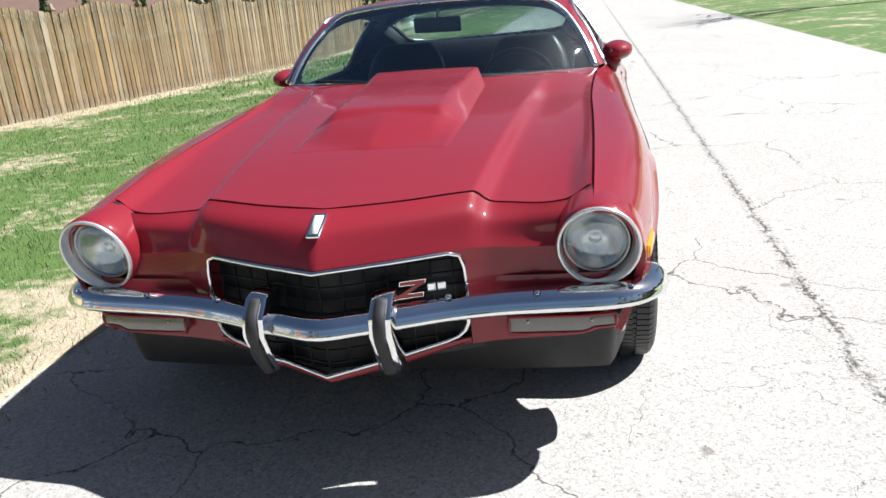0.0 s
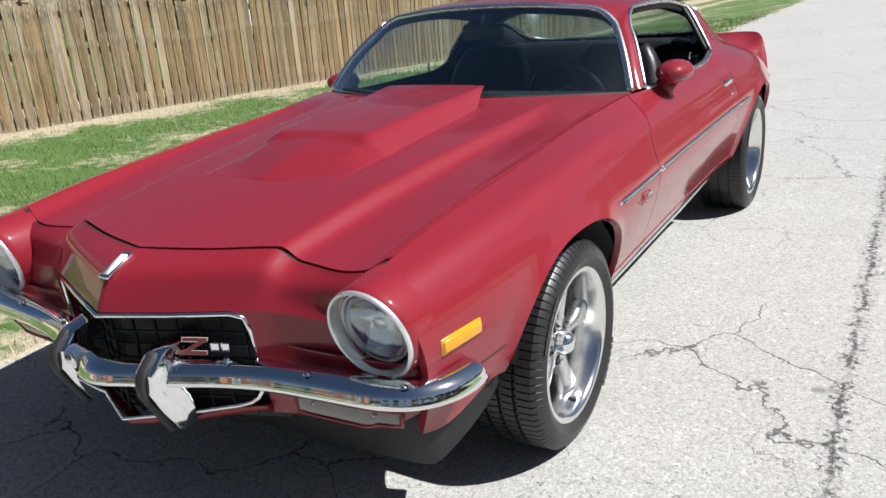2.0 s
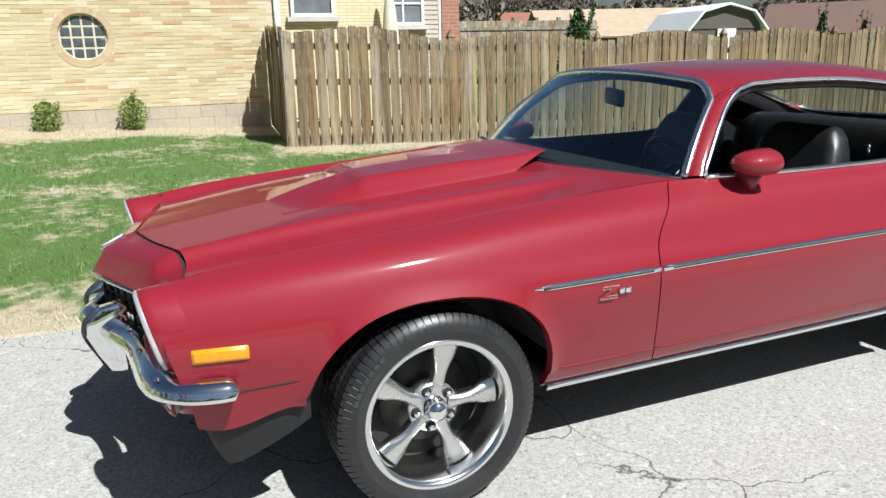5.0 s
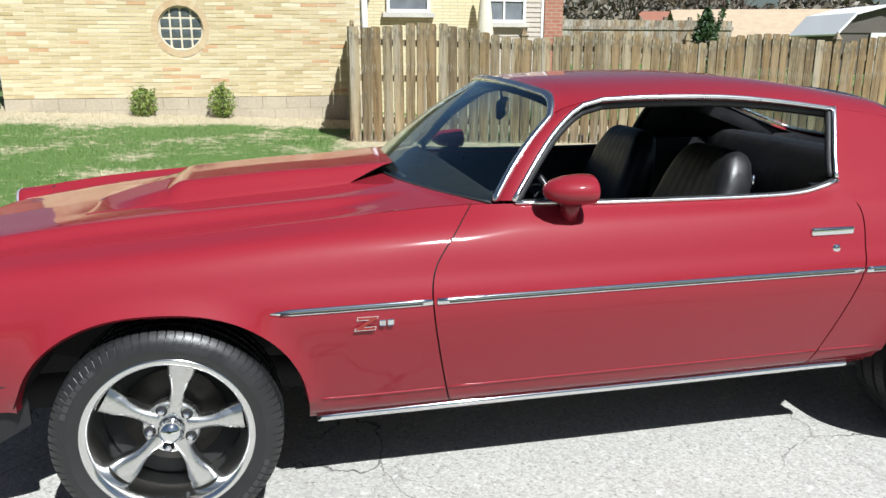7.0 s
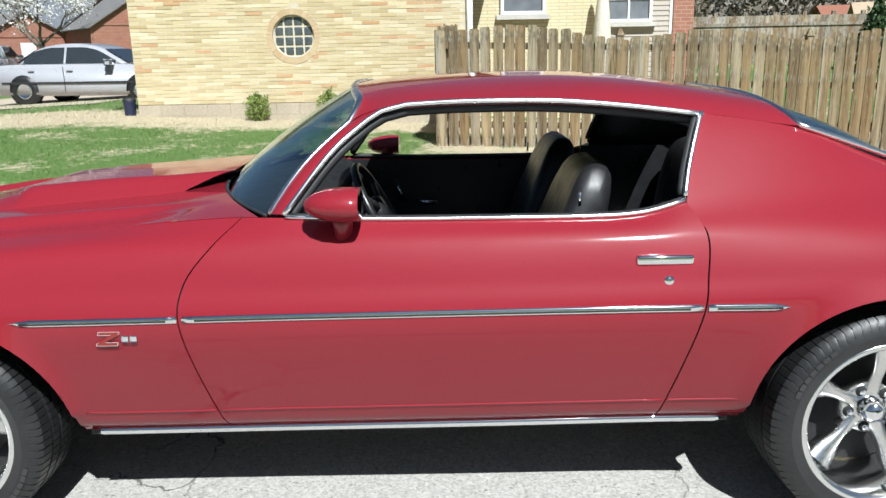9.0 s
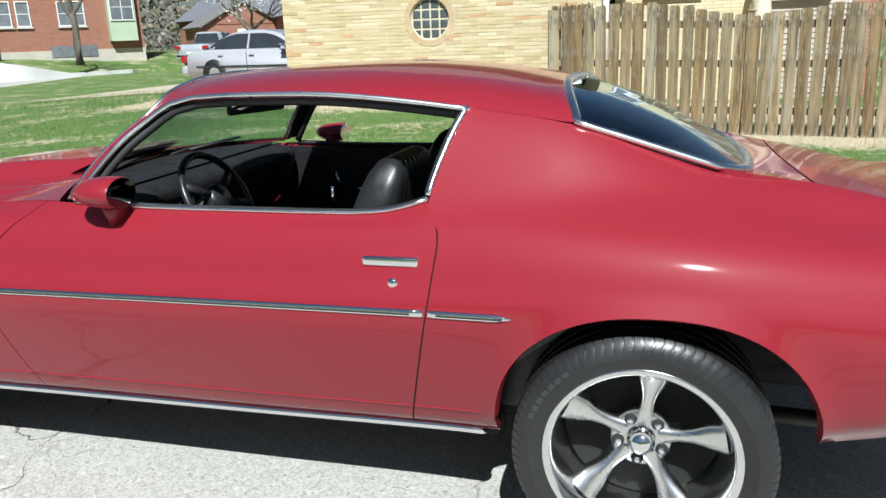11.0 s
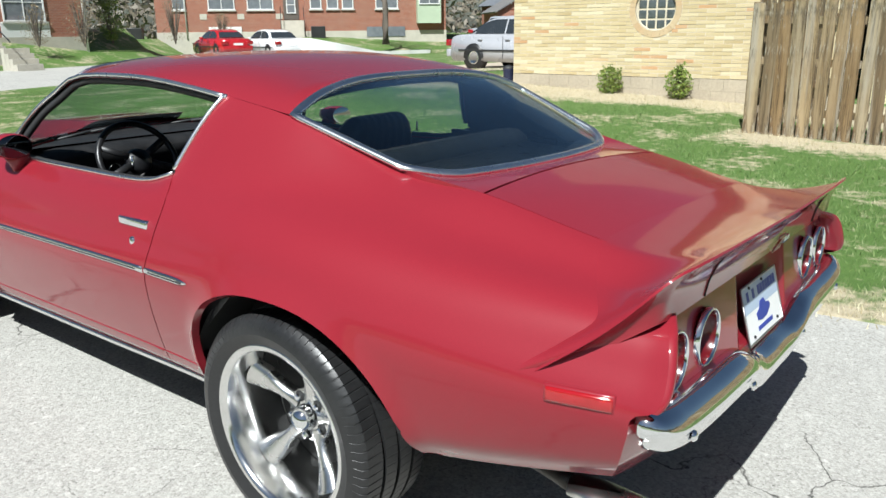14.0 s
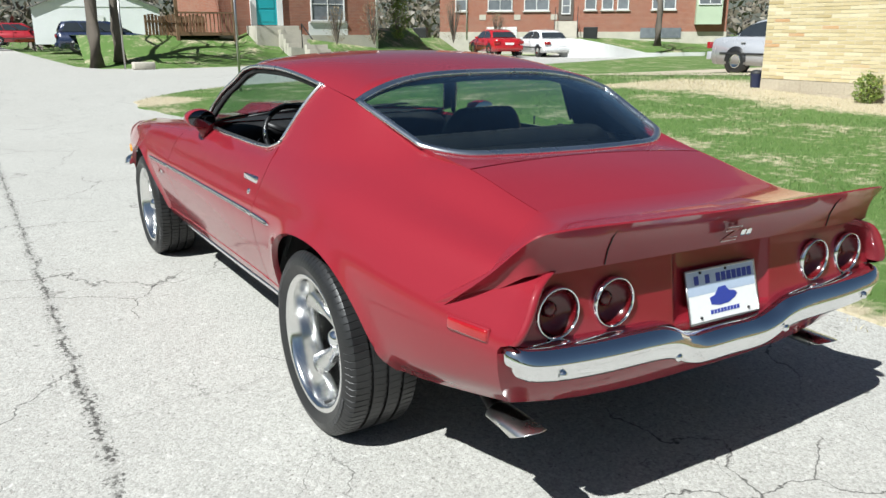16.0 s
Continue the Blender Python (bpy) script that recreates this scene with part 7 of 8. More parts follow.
def roof_point(h, w):
    a = abs(h)
    y0, y1 = screen_top(h).y, back_top(h).y
    y = y0 + (y1 - y0) * w
    xe, ze = roof_rail(y)
    zc = hermite([(1.12, 1.250), (1.3, 1.272), (1.6, 1.287), (1.9, 1.286), (2.15, 1.264), (2.45, 1.214)], y + 0.0)[0]
    k = max(0.0, min(1.0, (w - 0.35) / 0.6))               # fuller shoulders towards the tail
    z = ze + (zc - ze) * (1 - ((0.45 - 0.2 * k) * a ** 2 + (0.55 + 0.2 * k) * a ** (5 + 4 * k)))
    return Vector((math.copysign(xe * a, h), y, z))


rows = [[roof_point(i / 30, j / 40) for i in range(-30, 31)] for j in range(41)]
for r0 in (rows[0],):
    for i, p in enumerate(r0):
        q = screen_top((i - 30) / 30)
        p.z = q.z + 0.004
for i, p in enumerate(rows[-1]):
    p.z = back_top((i - 30) / 30).z + 0.004
roof = part("roof", flange(outward(grid(rows), (0, 0, 1)), 0.016), RED, car)
rows = [[roof_point(i / 14 * 0.98, j / 12) - Vector((0, 0, 0.035)) for i in range(-14, 15)] for j in range(13)]
part("headliner", outward(grid(rows), (0, 0, -1)), VINYL, car)

rows = []
for j in range(17):
    w = j / 16
    row = []
    for i in range(-24, 25):
        h = i / 24
        lo = Vector((0.735 * h, screen_base(0.745 * h), 0.936 - 0.020 * h * h))
        p = lo.lerp(screen_top(h), w)
        out = Vector((0.5 * h, -0.7, 0.6)).normalized()
        row.append(p + out * 0.020 * math.sin(math.pi * w))
    rows.append(row)
screen_rows = rows
screen = part("windshield", thick(outward(grid(rows), (0, -1, 1)), 0.005), TINT, car, "tinted curved windshield")
screen.visible_shadow = False
edge = [rows[j][0] for j in range(0, 17)] + [rows[16][i] for i in range(1, 48)] + [rows[j][48] for j in range(16, -1, -1)]
part("windshield_trim", tube([p + Vector((0, -0.003, 0.001)) for p in edge], 0.0085, 8, flat=1.7, up=(0, -0.6, 0.8)), BRIGHT, screen)
part("windshield_seal", tube([rows[0][i] + Vector((0, -0.004, -0.002)) for i in range(0, 49)], 0.0055, 8), RUBBER, screen)
part("cowl_panel", flange(outward(grid([[(x, screen_base(x) - 0.075 + 0.085 * j / 3, 0.845 + 0.030 * j / 3 - 0.012 * (x / 0.7) ** 2) for x in (0.72 * i / 20 for i in range(-20, 21))] for j in range(4)]), (0, 0, 1)), 0.01), BLACK, car)
for x0, x1 in ((0.48, 0.02), (-0.06, -0.52)):
    p0 = Vector((x0, screen_base(x0) - 0.005, 0.914))
    p1 = Vector((x1, screen_base(x1) + 0.006, 0.944))
    wp = part("wiper", tube([p0, p0.lerp(p1, 0.5) + Vector((0, -0.004, 0.006)), p1], 0.0065, 6, flat=1.5), BLACK, car)
    part("blade", tube([p0.lerp(p1, 0.4) + Vector((0, 0.01, 0.004)), p1 + Vector((-0.03, 0.004, 0.001))], 0.006, 6, flat=1.6), RUBBER, wp)

rows = []
for j in range(17):
    w = j / 16
    row = []
    for i in range(-26, 27):
        h = i / 26
        p = back_top(h).lerp(back_low(h), w)
        row.append(p + Vector((0.5 * h, 0.35, 0.85)).normalized() * 0.030 * math.sin(math.pi * w) * (1 - abs(h) ** 3))
    rows.append(row)
rear_glass = part("rear_window", thick(outward(grid(rows), (0, 0.5, 1)), 0.005), TINT, car, "dark tinted rear window")
rear_glass.visible_shadow = False
edge = [rows[16][i] for i in range(0, 53)] + [rows[j][52] for j in range(15, -1, -1)] + [rows[0][i] for i in range(51, -1, -1)] + [rows[j][0] for j in range(1, 16)]
part("rear_window_trim", tube([p + Vector((0, 0.002, 0.004)) for p in edge], 0.0095, 8, flat=1.6, closed=True, up=(0, 0.4, 0.9)), BRIGHT, rear_glass)

# screen pillars between screen and door opening
rows = []
for j in range(15):
    w = j / 14
    a = screen_rows[min(16, round(w * 16))][48]
    a = Vector((0.735, screen_base(0.745), 0.916)).lerp(screen_top(1.0), w) + Vector((0.25, -0.35, 0.3)).normalized() * 0.020 * math.sin(math.pi * w)
    b = Vector(hermite([(0, 0.776, 1.028, 0.926), (0.5, 0.700, 1.150, 1.080), (0.8, 0.646, 1.235, 1.155), (0.93, 0.625, 1.300, 1.197), (1, 0.612, 1.370, 1.213)], w))
    m = (a + b) / 2 + Vector((0.6, -0.5, 0.5)).normalized() * 0.010
    rows.append([a, a.lerp(m, 0.6) + Vector((0.003, -0.003, 0.003)), m, b.lerp(m, 0.5) + Vector((0.003, -0.002, 0.002)), b])
rows.append([Vector((roof_rail(p.y)[0] - 0.001, p.y, roof_rail(p.y)[1] - 0.003)) for p in rows[-1]])
both("windshield_pillar", flange(outward(grid(rows), (1, -0.5, 0.3)), 0.005), RED, car)
inner = [[p + Vector((-0.016, 0.008, -0.010)) for p in (r[0], r[2], r[4])] for r in rows]
both("pillar_lining", outward(grid(inner), (-1, 0.3, -0.2)), VINYL, car)

lining = [[flank(y, v, 6) + Vector((-0.034, 0.004, -0.014)) for v in (4.7, 5.0, 5.3, 5.6, 5.8, 5.97)] for y in (2.21, 2.3, 2.4, 2.5, 2.6, 2.7, 2.8, 2.9, 3.0)]
both("quarter_lining", outward(grid(lining), (-1, 0, -0.2)), VINYL, car)
part("rear_bulkhead", boxed(-0.50, 0.50, 3.02, 3.03, 0.60, 0.94), DARK, car, "", False)

# bright line round the door opening
top_line = [r[4] for r in rows[:-1]]
rail = [Vector((roof_rail(y)[0] + 0.002, y, roof_rail(y)[1] - 0.004)) for y in (1.48 + 0.75 * i / 16 for i in range(17))]
rear_line = [flank(hermite(DOOR_R, v)[0], v, 6) for v in (6 - 0.95 * i / 12 for i in range(13))]
sill = [flank(y, 5) + Vector((0.003, 0, 0.003)) for y in (2.148 - 1.115 * i / 30 for i in range(31))]
for side in (1, -1):
    def flip(ps):
        return [Vector((side * p.x, p.y, p.z)) for p in ps]
    part("drip_moulding", tube(flip(top_line + rail), 0.0085, 8, up=(1, 0, 0.2)), BRIGHT, roof)
    part("weatherstrip", tube(flip([p + Vector((-0.020, 0.006, -0.020)) for p in top_line + rail]), 0.014, 8, up=(1, 0, 0.2)), RUBBER, roof)
    q = quarters[0 if side > 0 else 1]
    part("window_trim", tube(flip([p + Vector((0.002, -0.002, 0.002)) for p in rear_line]), 0.0075, 8, up=(1, 0, 0)), BRIGHT, q)
    part("jamb_strip", tube(flip([p + Vector((-0.020, -0.008, 0)) for p in rear_line]), [0.012] * 13, 8, up=(1, 0, 0)), RUBBER, q)
    part("sill_trim", tube(flip(sill), 0.0065, 8, up=(1, 0, 0)), BRIGHT, doors[0 if side > 0 else 1])
    part("sill_seal", tube(flip([p + Vector((-0.016, 0, -0.002)) for p in sill]), 0.010, 6, up=(1, 0, 0)), RUBBER, doors[0 if side > 0 else 1])


# ---- side trim, handles, mirrors, marker lamps
def trim_strip(y0, y1, za, zb, parent, side, n=40, ends=(False, False)):
    pts = []
    for i in range(n + 1):
        y = y0 + (y1 - y0) * i / n
        z = za + (zb - za) * (y - 0.3) / 2.1
        v = 2 + (z - hermite(LINES[2], y)[1]) / (hermite(LINES[3], y)[1] - hermite(LINES[2], y)[1])
        p = flank(y, v)
        pts.append(Vector((side * (p.x + 0.003), y, z)))
    rad = [0.0105] * len(pts)
    if ends[0]:
        rad[0], rad[1] = 0.002, 0.007
    if ends[1]:
        rad[-1], rad[-2] = 0.002, 0.007
    t = part("side_moulding", tube(pts, rad, 10, flat=0.55, up=(0, 0, 1)), CHROME, parent, "bright moulding with a black insert")
    part("black_insert", tube([p + Vector((side * 0.0035, 0, -0.001)) for p in pts[1:-1]], 0.0042, 6, flat=0.7, up=(0, 0, 1)), RUBBER, t)


for side in (1, -1):
    k = 0 if side > 0 else 1
    trim_strip(0.295, 0.750, 0.668, 0.686, fenders[k], side, 16, (True, False))
    trim_strip(0.764, 2.166, 0.668, 0.686, doors[k], side, 40)
    trim_strip(2.180, 2.395, 0.668, 0.686, quarters[k], side, 10, (False, True))
    # sill moulding
    pts = [Vector((side * (hermite(LINES[0], y)[0] + 0.006), y, hermite(LINES[0], y)[1] - 0.004)) for y in (0.415 + 1.885 * i / 40 for i in range(41))]
    part("rocker_moulding", tube(pts, 0.0125, 10, flat=0.8), CHROME, car, "bright rocker moulding")
    # joint between fender and valance
    pts = [flank(-0.62 + 0.25 * i / 12, 1.0 + 0.25 * i / 12) for i in range(13)]
    part("fender_joint", tube([(side * (p.x + 0.0005), p.y, p.z) for p in pts], 0.0022, 6), DARK, fenders[k])
    # fold above the sill
    for y0, y1, who in ((0.43, 0.805, fenders), (0.815, 2.094, doors), (2.104, 2.33, quarters)):
        pts = [flank(y0 + (y1 - y0) * i / 24, 1.06) + Vector((0.0005, 0, 0)) for i in range(25)]
        part("sill_fold", tube([(side * p.x, p.y, p.z) for p in pts], 0.0035, 8, flat=0.7), RED, who[k])
    # handle
    hb = boxed(0.0, 0.024, -0.077, 0.077, -0.013, 0.014, bevel=0.006)
    hb.transform(Matrix.Translation((0.860, 2.070, 0.806)))
    if side < 0:
        hb2 = mirrored(hb)
        hb.free()
        hb = hb2
    hd = part("door_handle", hb, CHROME, doors[k], "chrome door handle")
    # black bar standing in for the shaded hollow below the handle
    part("handle_recess", tube([(side * 0.868, 2.005, 0.786), (side * 0.868, 2.14, 0.786)], 0.007, 6), BLACK, hd)
    part("door_lock", spin([(0.0, 0.015), (0.006, 0.014), (0.009, 0.008), (0.0095, 0.0005)] if side > 0 else [(0.0, 0.015), (-0.006, 0.014), (-0.009, 0.008), (-0.0095, 0.0005)], 20, "x", (side * 0.8905, 2.079, 0.752)), CHROME, doors[k])
    part("lock_pin", tube([(side * 0.735, 1.86, 0.93), (side * 0.735, 1.86, 0.972)], 0.0045, 8), CHROME, doors[k])
    # mirror
    prof = [(-0.085, 0.003), (-0.078, 0.022), (-0.055, 0.040), (-0.02, 0.052), (0.03, 0.057), (0.062, 0.055), (0.068, 0.052)]
    mb = spin(prof, 32, "y", (0, 0, 0))
    for v in mb.verts:
        v.co.z *= 0.82
        v.co.x *= 1.25
    low = 0.0 if side > 0 else -0.035
    mb.transform(Matrix.Translation((side * 0.840, 1.183, 0.966 + low)))
    mr = part("door_mirror", mb, RED, doors[k], "red bullet door mirror")
    face = spin([(0.0, 0.052), (0.003, 0.046), (0.004, 0.0005)], 32, "y")
    for v in face.verts:
        v.co.z *= 0.82
        v.co.x *= 1.25
    face.transform(Matrix.Translation((side * 0.840, 1.250, 0.966 + low)))
    part("mirror_glass", face, MIRROR_SHADED if side > 0 else MIRROR, mr)
    st = tube([(side * 0.792, 1.195, 0.882), (side * 0.808, 1.197, 0.912), (side * 0.828, 1.200, 0.940 + low)], [0.046, 0.040, 0.038], 14, flat=0.7, up=(1, 0, 0))
    part("mirror_stem", st, RED, mr)
    # marker lamps
    for ya, yb, z, mat, nm, who in ((-0.672, -0.535, 0.603, AMBER, "amber", fenders), (3.498, 3.636, 0.645, RED_LENS, "red", quarters)):
        vz = lambda y: 2 + (z - hermite(LINES[2], y)[1]) / (hermite(LINES[3], y)[1] - hermite(LINES[2], y)[1])
        a, b = flank(ya, vz(ya), 5 if ya < 1 else 6), flank(yb, vz(yb), 5 if ya < 1 else 6)
        d = (b - a)
        ang = math.atan2(d.x, d.y)
        bm = boxed(-0.010, 0.009, -d.length / 2, d.length / 2, -0.0165, 0.0165, bevel=0.006)
        bm.transform(Matrix.Translation((a + b) / 2) @ Matrix.Rotation(-ang, 4, "Z"))
        bz = boxed(-0.012, 0.004, -d.length / 2 - 0.004, d.length / 2 + 0.004, -0.0205, 0.0205, bevel=0.005)
        bz.transform(Matrix.Translation((a + b) / 2) @ Matrix.Rotation(-ang, 4, "Z"))
        if side < 0:
            m1, m2 = mirrored(bm), mirrored(bz)
            bm.free(), bz.free()
            bm, bz = m1, m2
        mk = part("marker_lamp", bm, mat, who[k], nm + " side marker lamp")
        part("lamp_bezel", bz, RED if ya > 0 else AMBER, mk)
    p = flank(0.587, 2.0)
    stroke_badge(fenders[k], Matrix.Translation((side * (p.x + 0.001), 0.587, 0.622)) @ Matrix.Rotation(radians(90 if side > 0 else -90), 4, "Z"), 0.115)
    # wheel housings
    for cy, cz, ry, rz in (F_ARCH, R_ARCH):
        rows = [[(side * x, cy + (ry + 0.012) * math.cos(t), cz + (rz + 0.012) * math.sin(t)) for t in (math.pi * (0.10 + 0.80 * q / 24) for q in range(25))] for x in (0.48, 0.885)]
        part("wheel_housing", outward(grid(rows), (0, 0, -1)), DARK, car)
        rows = [[(side * 0.48, cy + (ry + 0.012) * r * math.cos(t), cz + (rz + 0.012) * r * math.sin(t)) for t in (math.pi * (0.10 + 0.80 * q / 24) for q in range(25))] for r in (0.02, 1.0)]
        part("housing_wall", outward(grid(rows), (side, 0, 0)), DARK, car)


# ---- wheels
def wheel(m, R, rim, face, inner, deep, turned=0.0):
    """Tyre on a five-spoke alloy wheel; x points out. deep: how far the hub sits inside the rim's lip."""
    w = Matrix(m)

    def put(bm):
        bm.transform(w)
        return outward(bm)

    prof = [(face - 0.008, rim + 0.006), (face + 0.003, rim + 0.007), (face + 0.006, rim + 0.001), (face + 0.003, rim - 0.011), (face - 0.010, rim - 0.018), (face - 0.05, rim - 0.022), (face - 0.075, rim - 0.030), (inner + 0.03, rim - 0.034), (inner, rim - 0.01)]
    ob = part("wheel", put(spin(prof, 72)), ALLOY, car, "five-spoke polished alloy wheel")
    hub = face - deep
    # tyre
    prof = [(inner, rim - 0.004), (inner - 0.012, rim + 0.03), (inner - 0.010, R - 0.04), (inner + 0.012, R - 0.010)]
    x0, x1 = inner + 0.018, face - 0.010
    for gx in np.linspace(x0, x1, 5):
        if gx in (x0, x1):
            prof.append((gx, R - 0.003))
        else:
            prof += [(gx - 0.0065, R), (gx - 0.0055, R - 0.009), (gx + 0.0055, R - 0.009), (gx + 0.0065, R)]
    prof += [(face + 0.002, R - 0.012), (face + 0.014, R - 0.034), (face + 0.018, R - 0.052), (face + 0.012, rim + 0.020), (face + 0.004, rim + 0.004)]
    pitch = (0.0, 0.05, 0.15, 0.20, 0.60)               # one tread block and the groove behind it
    n = 84 * len(pitch)
    bm = bmesh.new()
    rings = []
    for a, r in prof:
        ring = []
        skew = 0.12 * math.sin((a - inner) * 40.0)
        for i in range(n):
            t = 2 * math.pi * (i // len(pitch) + pitch[i % len(pitch)] + (skew if r > R - 0.0135 else 0.2)) / 84
            k = r
            if r > R - 0.0135 and i % len(pitch) in (1, 2):
                k = r - (0.0045 if deep < 0.08 else 0.0028 if r < R - 0.001 else 0.0009)
            ring.append(bm.verts.new((a, k * math.cos(t), k * math.sin(t))))
        rings.append(ring)
    for p, q in zip(rings, rings[1:]):
        for i in range(n):
            j = (i + 1) % n
            bm.faces.new((p[i], p[j], q[j], q[i]))
    sharp_edges(bm, 28)
    ty = part("tyre", put(bm), TYRE, ob, "low-profile black tyre")
    # raised marks on the side wall
    for k in range(2):
        for c in range(7):
            t0 = math.pi * k + 0.7 + 0.085 * c
            rr = rim + 0.048
            mk = boxed(-0.0008, 0.0012, -0.010, 0.010, -0.007, 0.007)
            mk.transform(Matrix.Rotation(t0, 4, "X") @ Matrix.Translation((face + 0.0165, 0, rr)))
            part("wall_mark", put(mk), TYRE_MARK, ty, "", False)
    # spokes, curved inwards to the hub
    for k in range(5):
        rows = []
        for s in range(13):
            u = s / 12
            r = 0.045 + (rim - 0.030 - 0.045) * u
            half = 0.030 - 0.011 * math.sin(math.pi * min(1.0, u * 1.35)) + 0.013 * u**3
            x = hub - 0.016 + 0.004 * math.sin(math.pi * u) + (face - 0.040 - hub) * u**2.2 * 0.75
            d = 0.026 + 0.006 * (1 - u)
            sec = [(-1.0, -d)] + [(math.sin(math.pi / 2 * c / 5), -0.008 + 0.020 * math.cos(math.pi / 2 * c / 5)) for c in range(-5, 6)] + [(1.0, -d)]
            rows.append([(x + b, half * a, r) for a, b in sec])
        sp = outward(grid(rows), (1, 0, 0))
        sp.transform(Matrix.Rotation(2 * math.pi * k / 5 - turned, 4, "X"))
        part("spoke", put(sp), ALLOY_GREY, ob)
        ln = spin([(hub - 0.012, 0.010), (hub + 0.004, 0.010), (hub + 0.007, 0.006), (hub + 0.0075, 0.0005)], 6)
        ln.transform(Matrix.Rotation(2 * math.pi * (k + 0.5) / 5 - turned, 4, "X") @ Matrix.Translation((0, 0, 0.060)))
        part("lug_nut", put(ln), CHROME, ob, "", False)
        # flat dark ring painted for the shade of the sunken lug hole
        lr = spin([(hub - 0.0095, 0.0165), (hub - 0.0085, 0.0165), (hub - 0.0085, 0.009)], 18)
        lr.transform(Matrix.Rotation(2 * math.pi * (k + 0.5) / 5 - turned, 4, "X") @ Matrix.Translation((0, 0, 0.060)))
        part("lug_recess", put(lr), DARK, ob)
    part("hub", put(spin([(hub - 0.05, 0.080), (hub - 0.014, 0.080), (hub - 0.010, 0.072), (hub - 0.010, 0.035)], 40)), ALLOY_GREY, ob)
    part("centre_cap", put(spin([(hub - 0.012, 0.038), (hub + 0.018, 0.036), (hub + 0.024, 0.033), (hub + 0.034, 0.026), (hub + 0.040, 0.014), (hub + 0.042, 0.0005)], 36)), CHROME, ob)
    part("brake_disc", put(spin([(hub - 0.11, 0.145), (hub - 0.095, 0.145), (hub - 0.095, 0.06)], 48)), IRON_DARK, ob)
    part("wheel_back", put(spin([(inner + 0.06, rim - 0.034), (inner + 0.055, 0.05)], 40)), DARK, ob)
    vs = spin([(face - 0.045, 0.004), (face - 0.02, 0.004), (face - 0.018, 0.0005)], 8, "x", (0, 0.03, -(rim - 0.026)))
    part("valve", put(vs), RUBBER, ob)
    return ob


for side in (1, -1):
    turn = Matrix.Rotation(math.pi, 4, "Z") if side < 0 else Matrix()
    wheel(Matrix.Translation((0, 0, FZ)) @ turn, 0.318, 0.232, 0.893, 0.675, 0.050, radians(13))
    wheel(Matrix.Translation((0, RY, RZ)) @ turn, 0.331, 0.242, 0.905, 0.655, 0.102, radians(8))


# ---- underside and cabin
part("floor_pan", boxed(-0.76, 0.76, 0.42, 2.32, 0.27, 0.33), DARK, car)
part("engine_bay_floor", boxed(-0.46, 0.46, -0.60, 0.42, 0.24, 0.36), DARK, car)
part("boot_floor", boxed(-0.46, 0.46, 2.32, 3.55, 0.36, 0.44), DARK, car)
part("inner_front", boxed(-0.46, 0.46, -0.70, 0.55, 0.36, 0.68), DARK, car)
part("firewall", boxed(-0.74, 0.74, 0.60, 0.66, 0.30, 0.82), DARK, car)
part("boot_wall", boxed(-0.50, 0.50, 3.50, 3.54, 0.42, 0.80), DARK, car)
for x in (0.2, -0.2):
    part("exhaust_pipe", tube([(x, 0.3, 0.22), (x, 1.5, 0.20), (x * 1.3, 2.3, 0.24), (x * 2.4, 3.06, 0.268)], 0.026, 10), STEEL, car)
part("rear_axle", tube([(-0.66, RY, RZ), (0.66, RY, RZ)], 0.045, 12), DARK, car)


def seat_shell(w, prof, n=9, ribs=0.006, pleats=0):
    """An upholstered pad: a profile of (y, z) drawn across a width, with rounded sides and pleats."""
    rows = []
    m = n * 4
    ring = [Vector((0, y, z)) for y, z in prof]
    prof = []
    for i in range(len(ring)):               # rounded corners
        a, b, c = ring[i - 1], ring[i], ring[(i + 1) % len(ring)]
        ra, rc = min(0.45, 0.05 / max(0.01, (a - b).length)), min(0.45, 0.05 / max(0.01, (c - b).length))
        p0, p1 = b.lerp(a, ra), b.lerp(c, rc)
        prof += [(p.y, p.z) for p in (p0, p0.lerp(b, 0.5).lerp(b.lerp(p1, 0.5), 0.5), p1)]
    for i in range(m + 1):
        u = -1 + 2 * i / m
        k = 1 - max(0, (abs(u) - 0.8) / 0.2) ** 2 * 0.35
        rib = ribs * abs(math.sin(u * math.pi * pleats / 2)) ** 0.5 if pleats and abs(u) < 0.74 else 0
        cy = sum(p[0] for p in prof) / len(prof)
        cz = sum(p[1] for p in prof) / len(prof)
        rows.append([(u * w / 2, cy + (y - cy) * k * (1 + rib * 2), cz + (z - cz) * k * (1 + rib * 1.2)) for y, z in prof])
    bm = grid(rows, close=True)
    bm.verts.ensure_lookup_table()
    c = len(prof)
    bm.faces.new([bm.verts[i] for i in range(c)])
    bm.faces.new([bm.verts[len(bm.verts) - c + i] for i in range(c)])
    return outward(bm)


SEAT = plain("black_seat_vinyl", (0.015, 0.015, 0.016), 0.40, 0.0, 200, 0.2, 0.08)
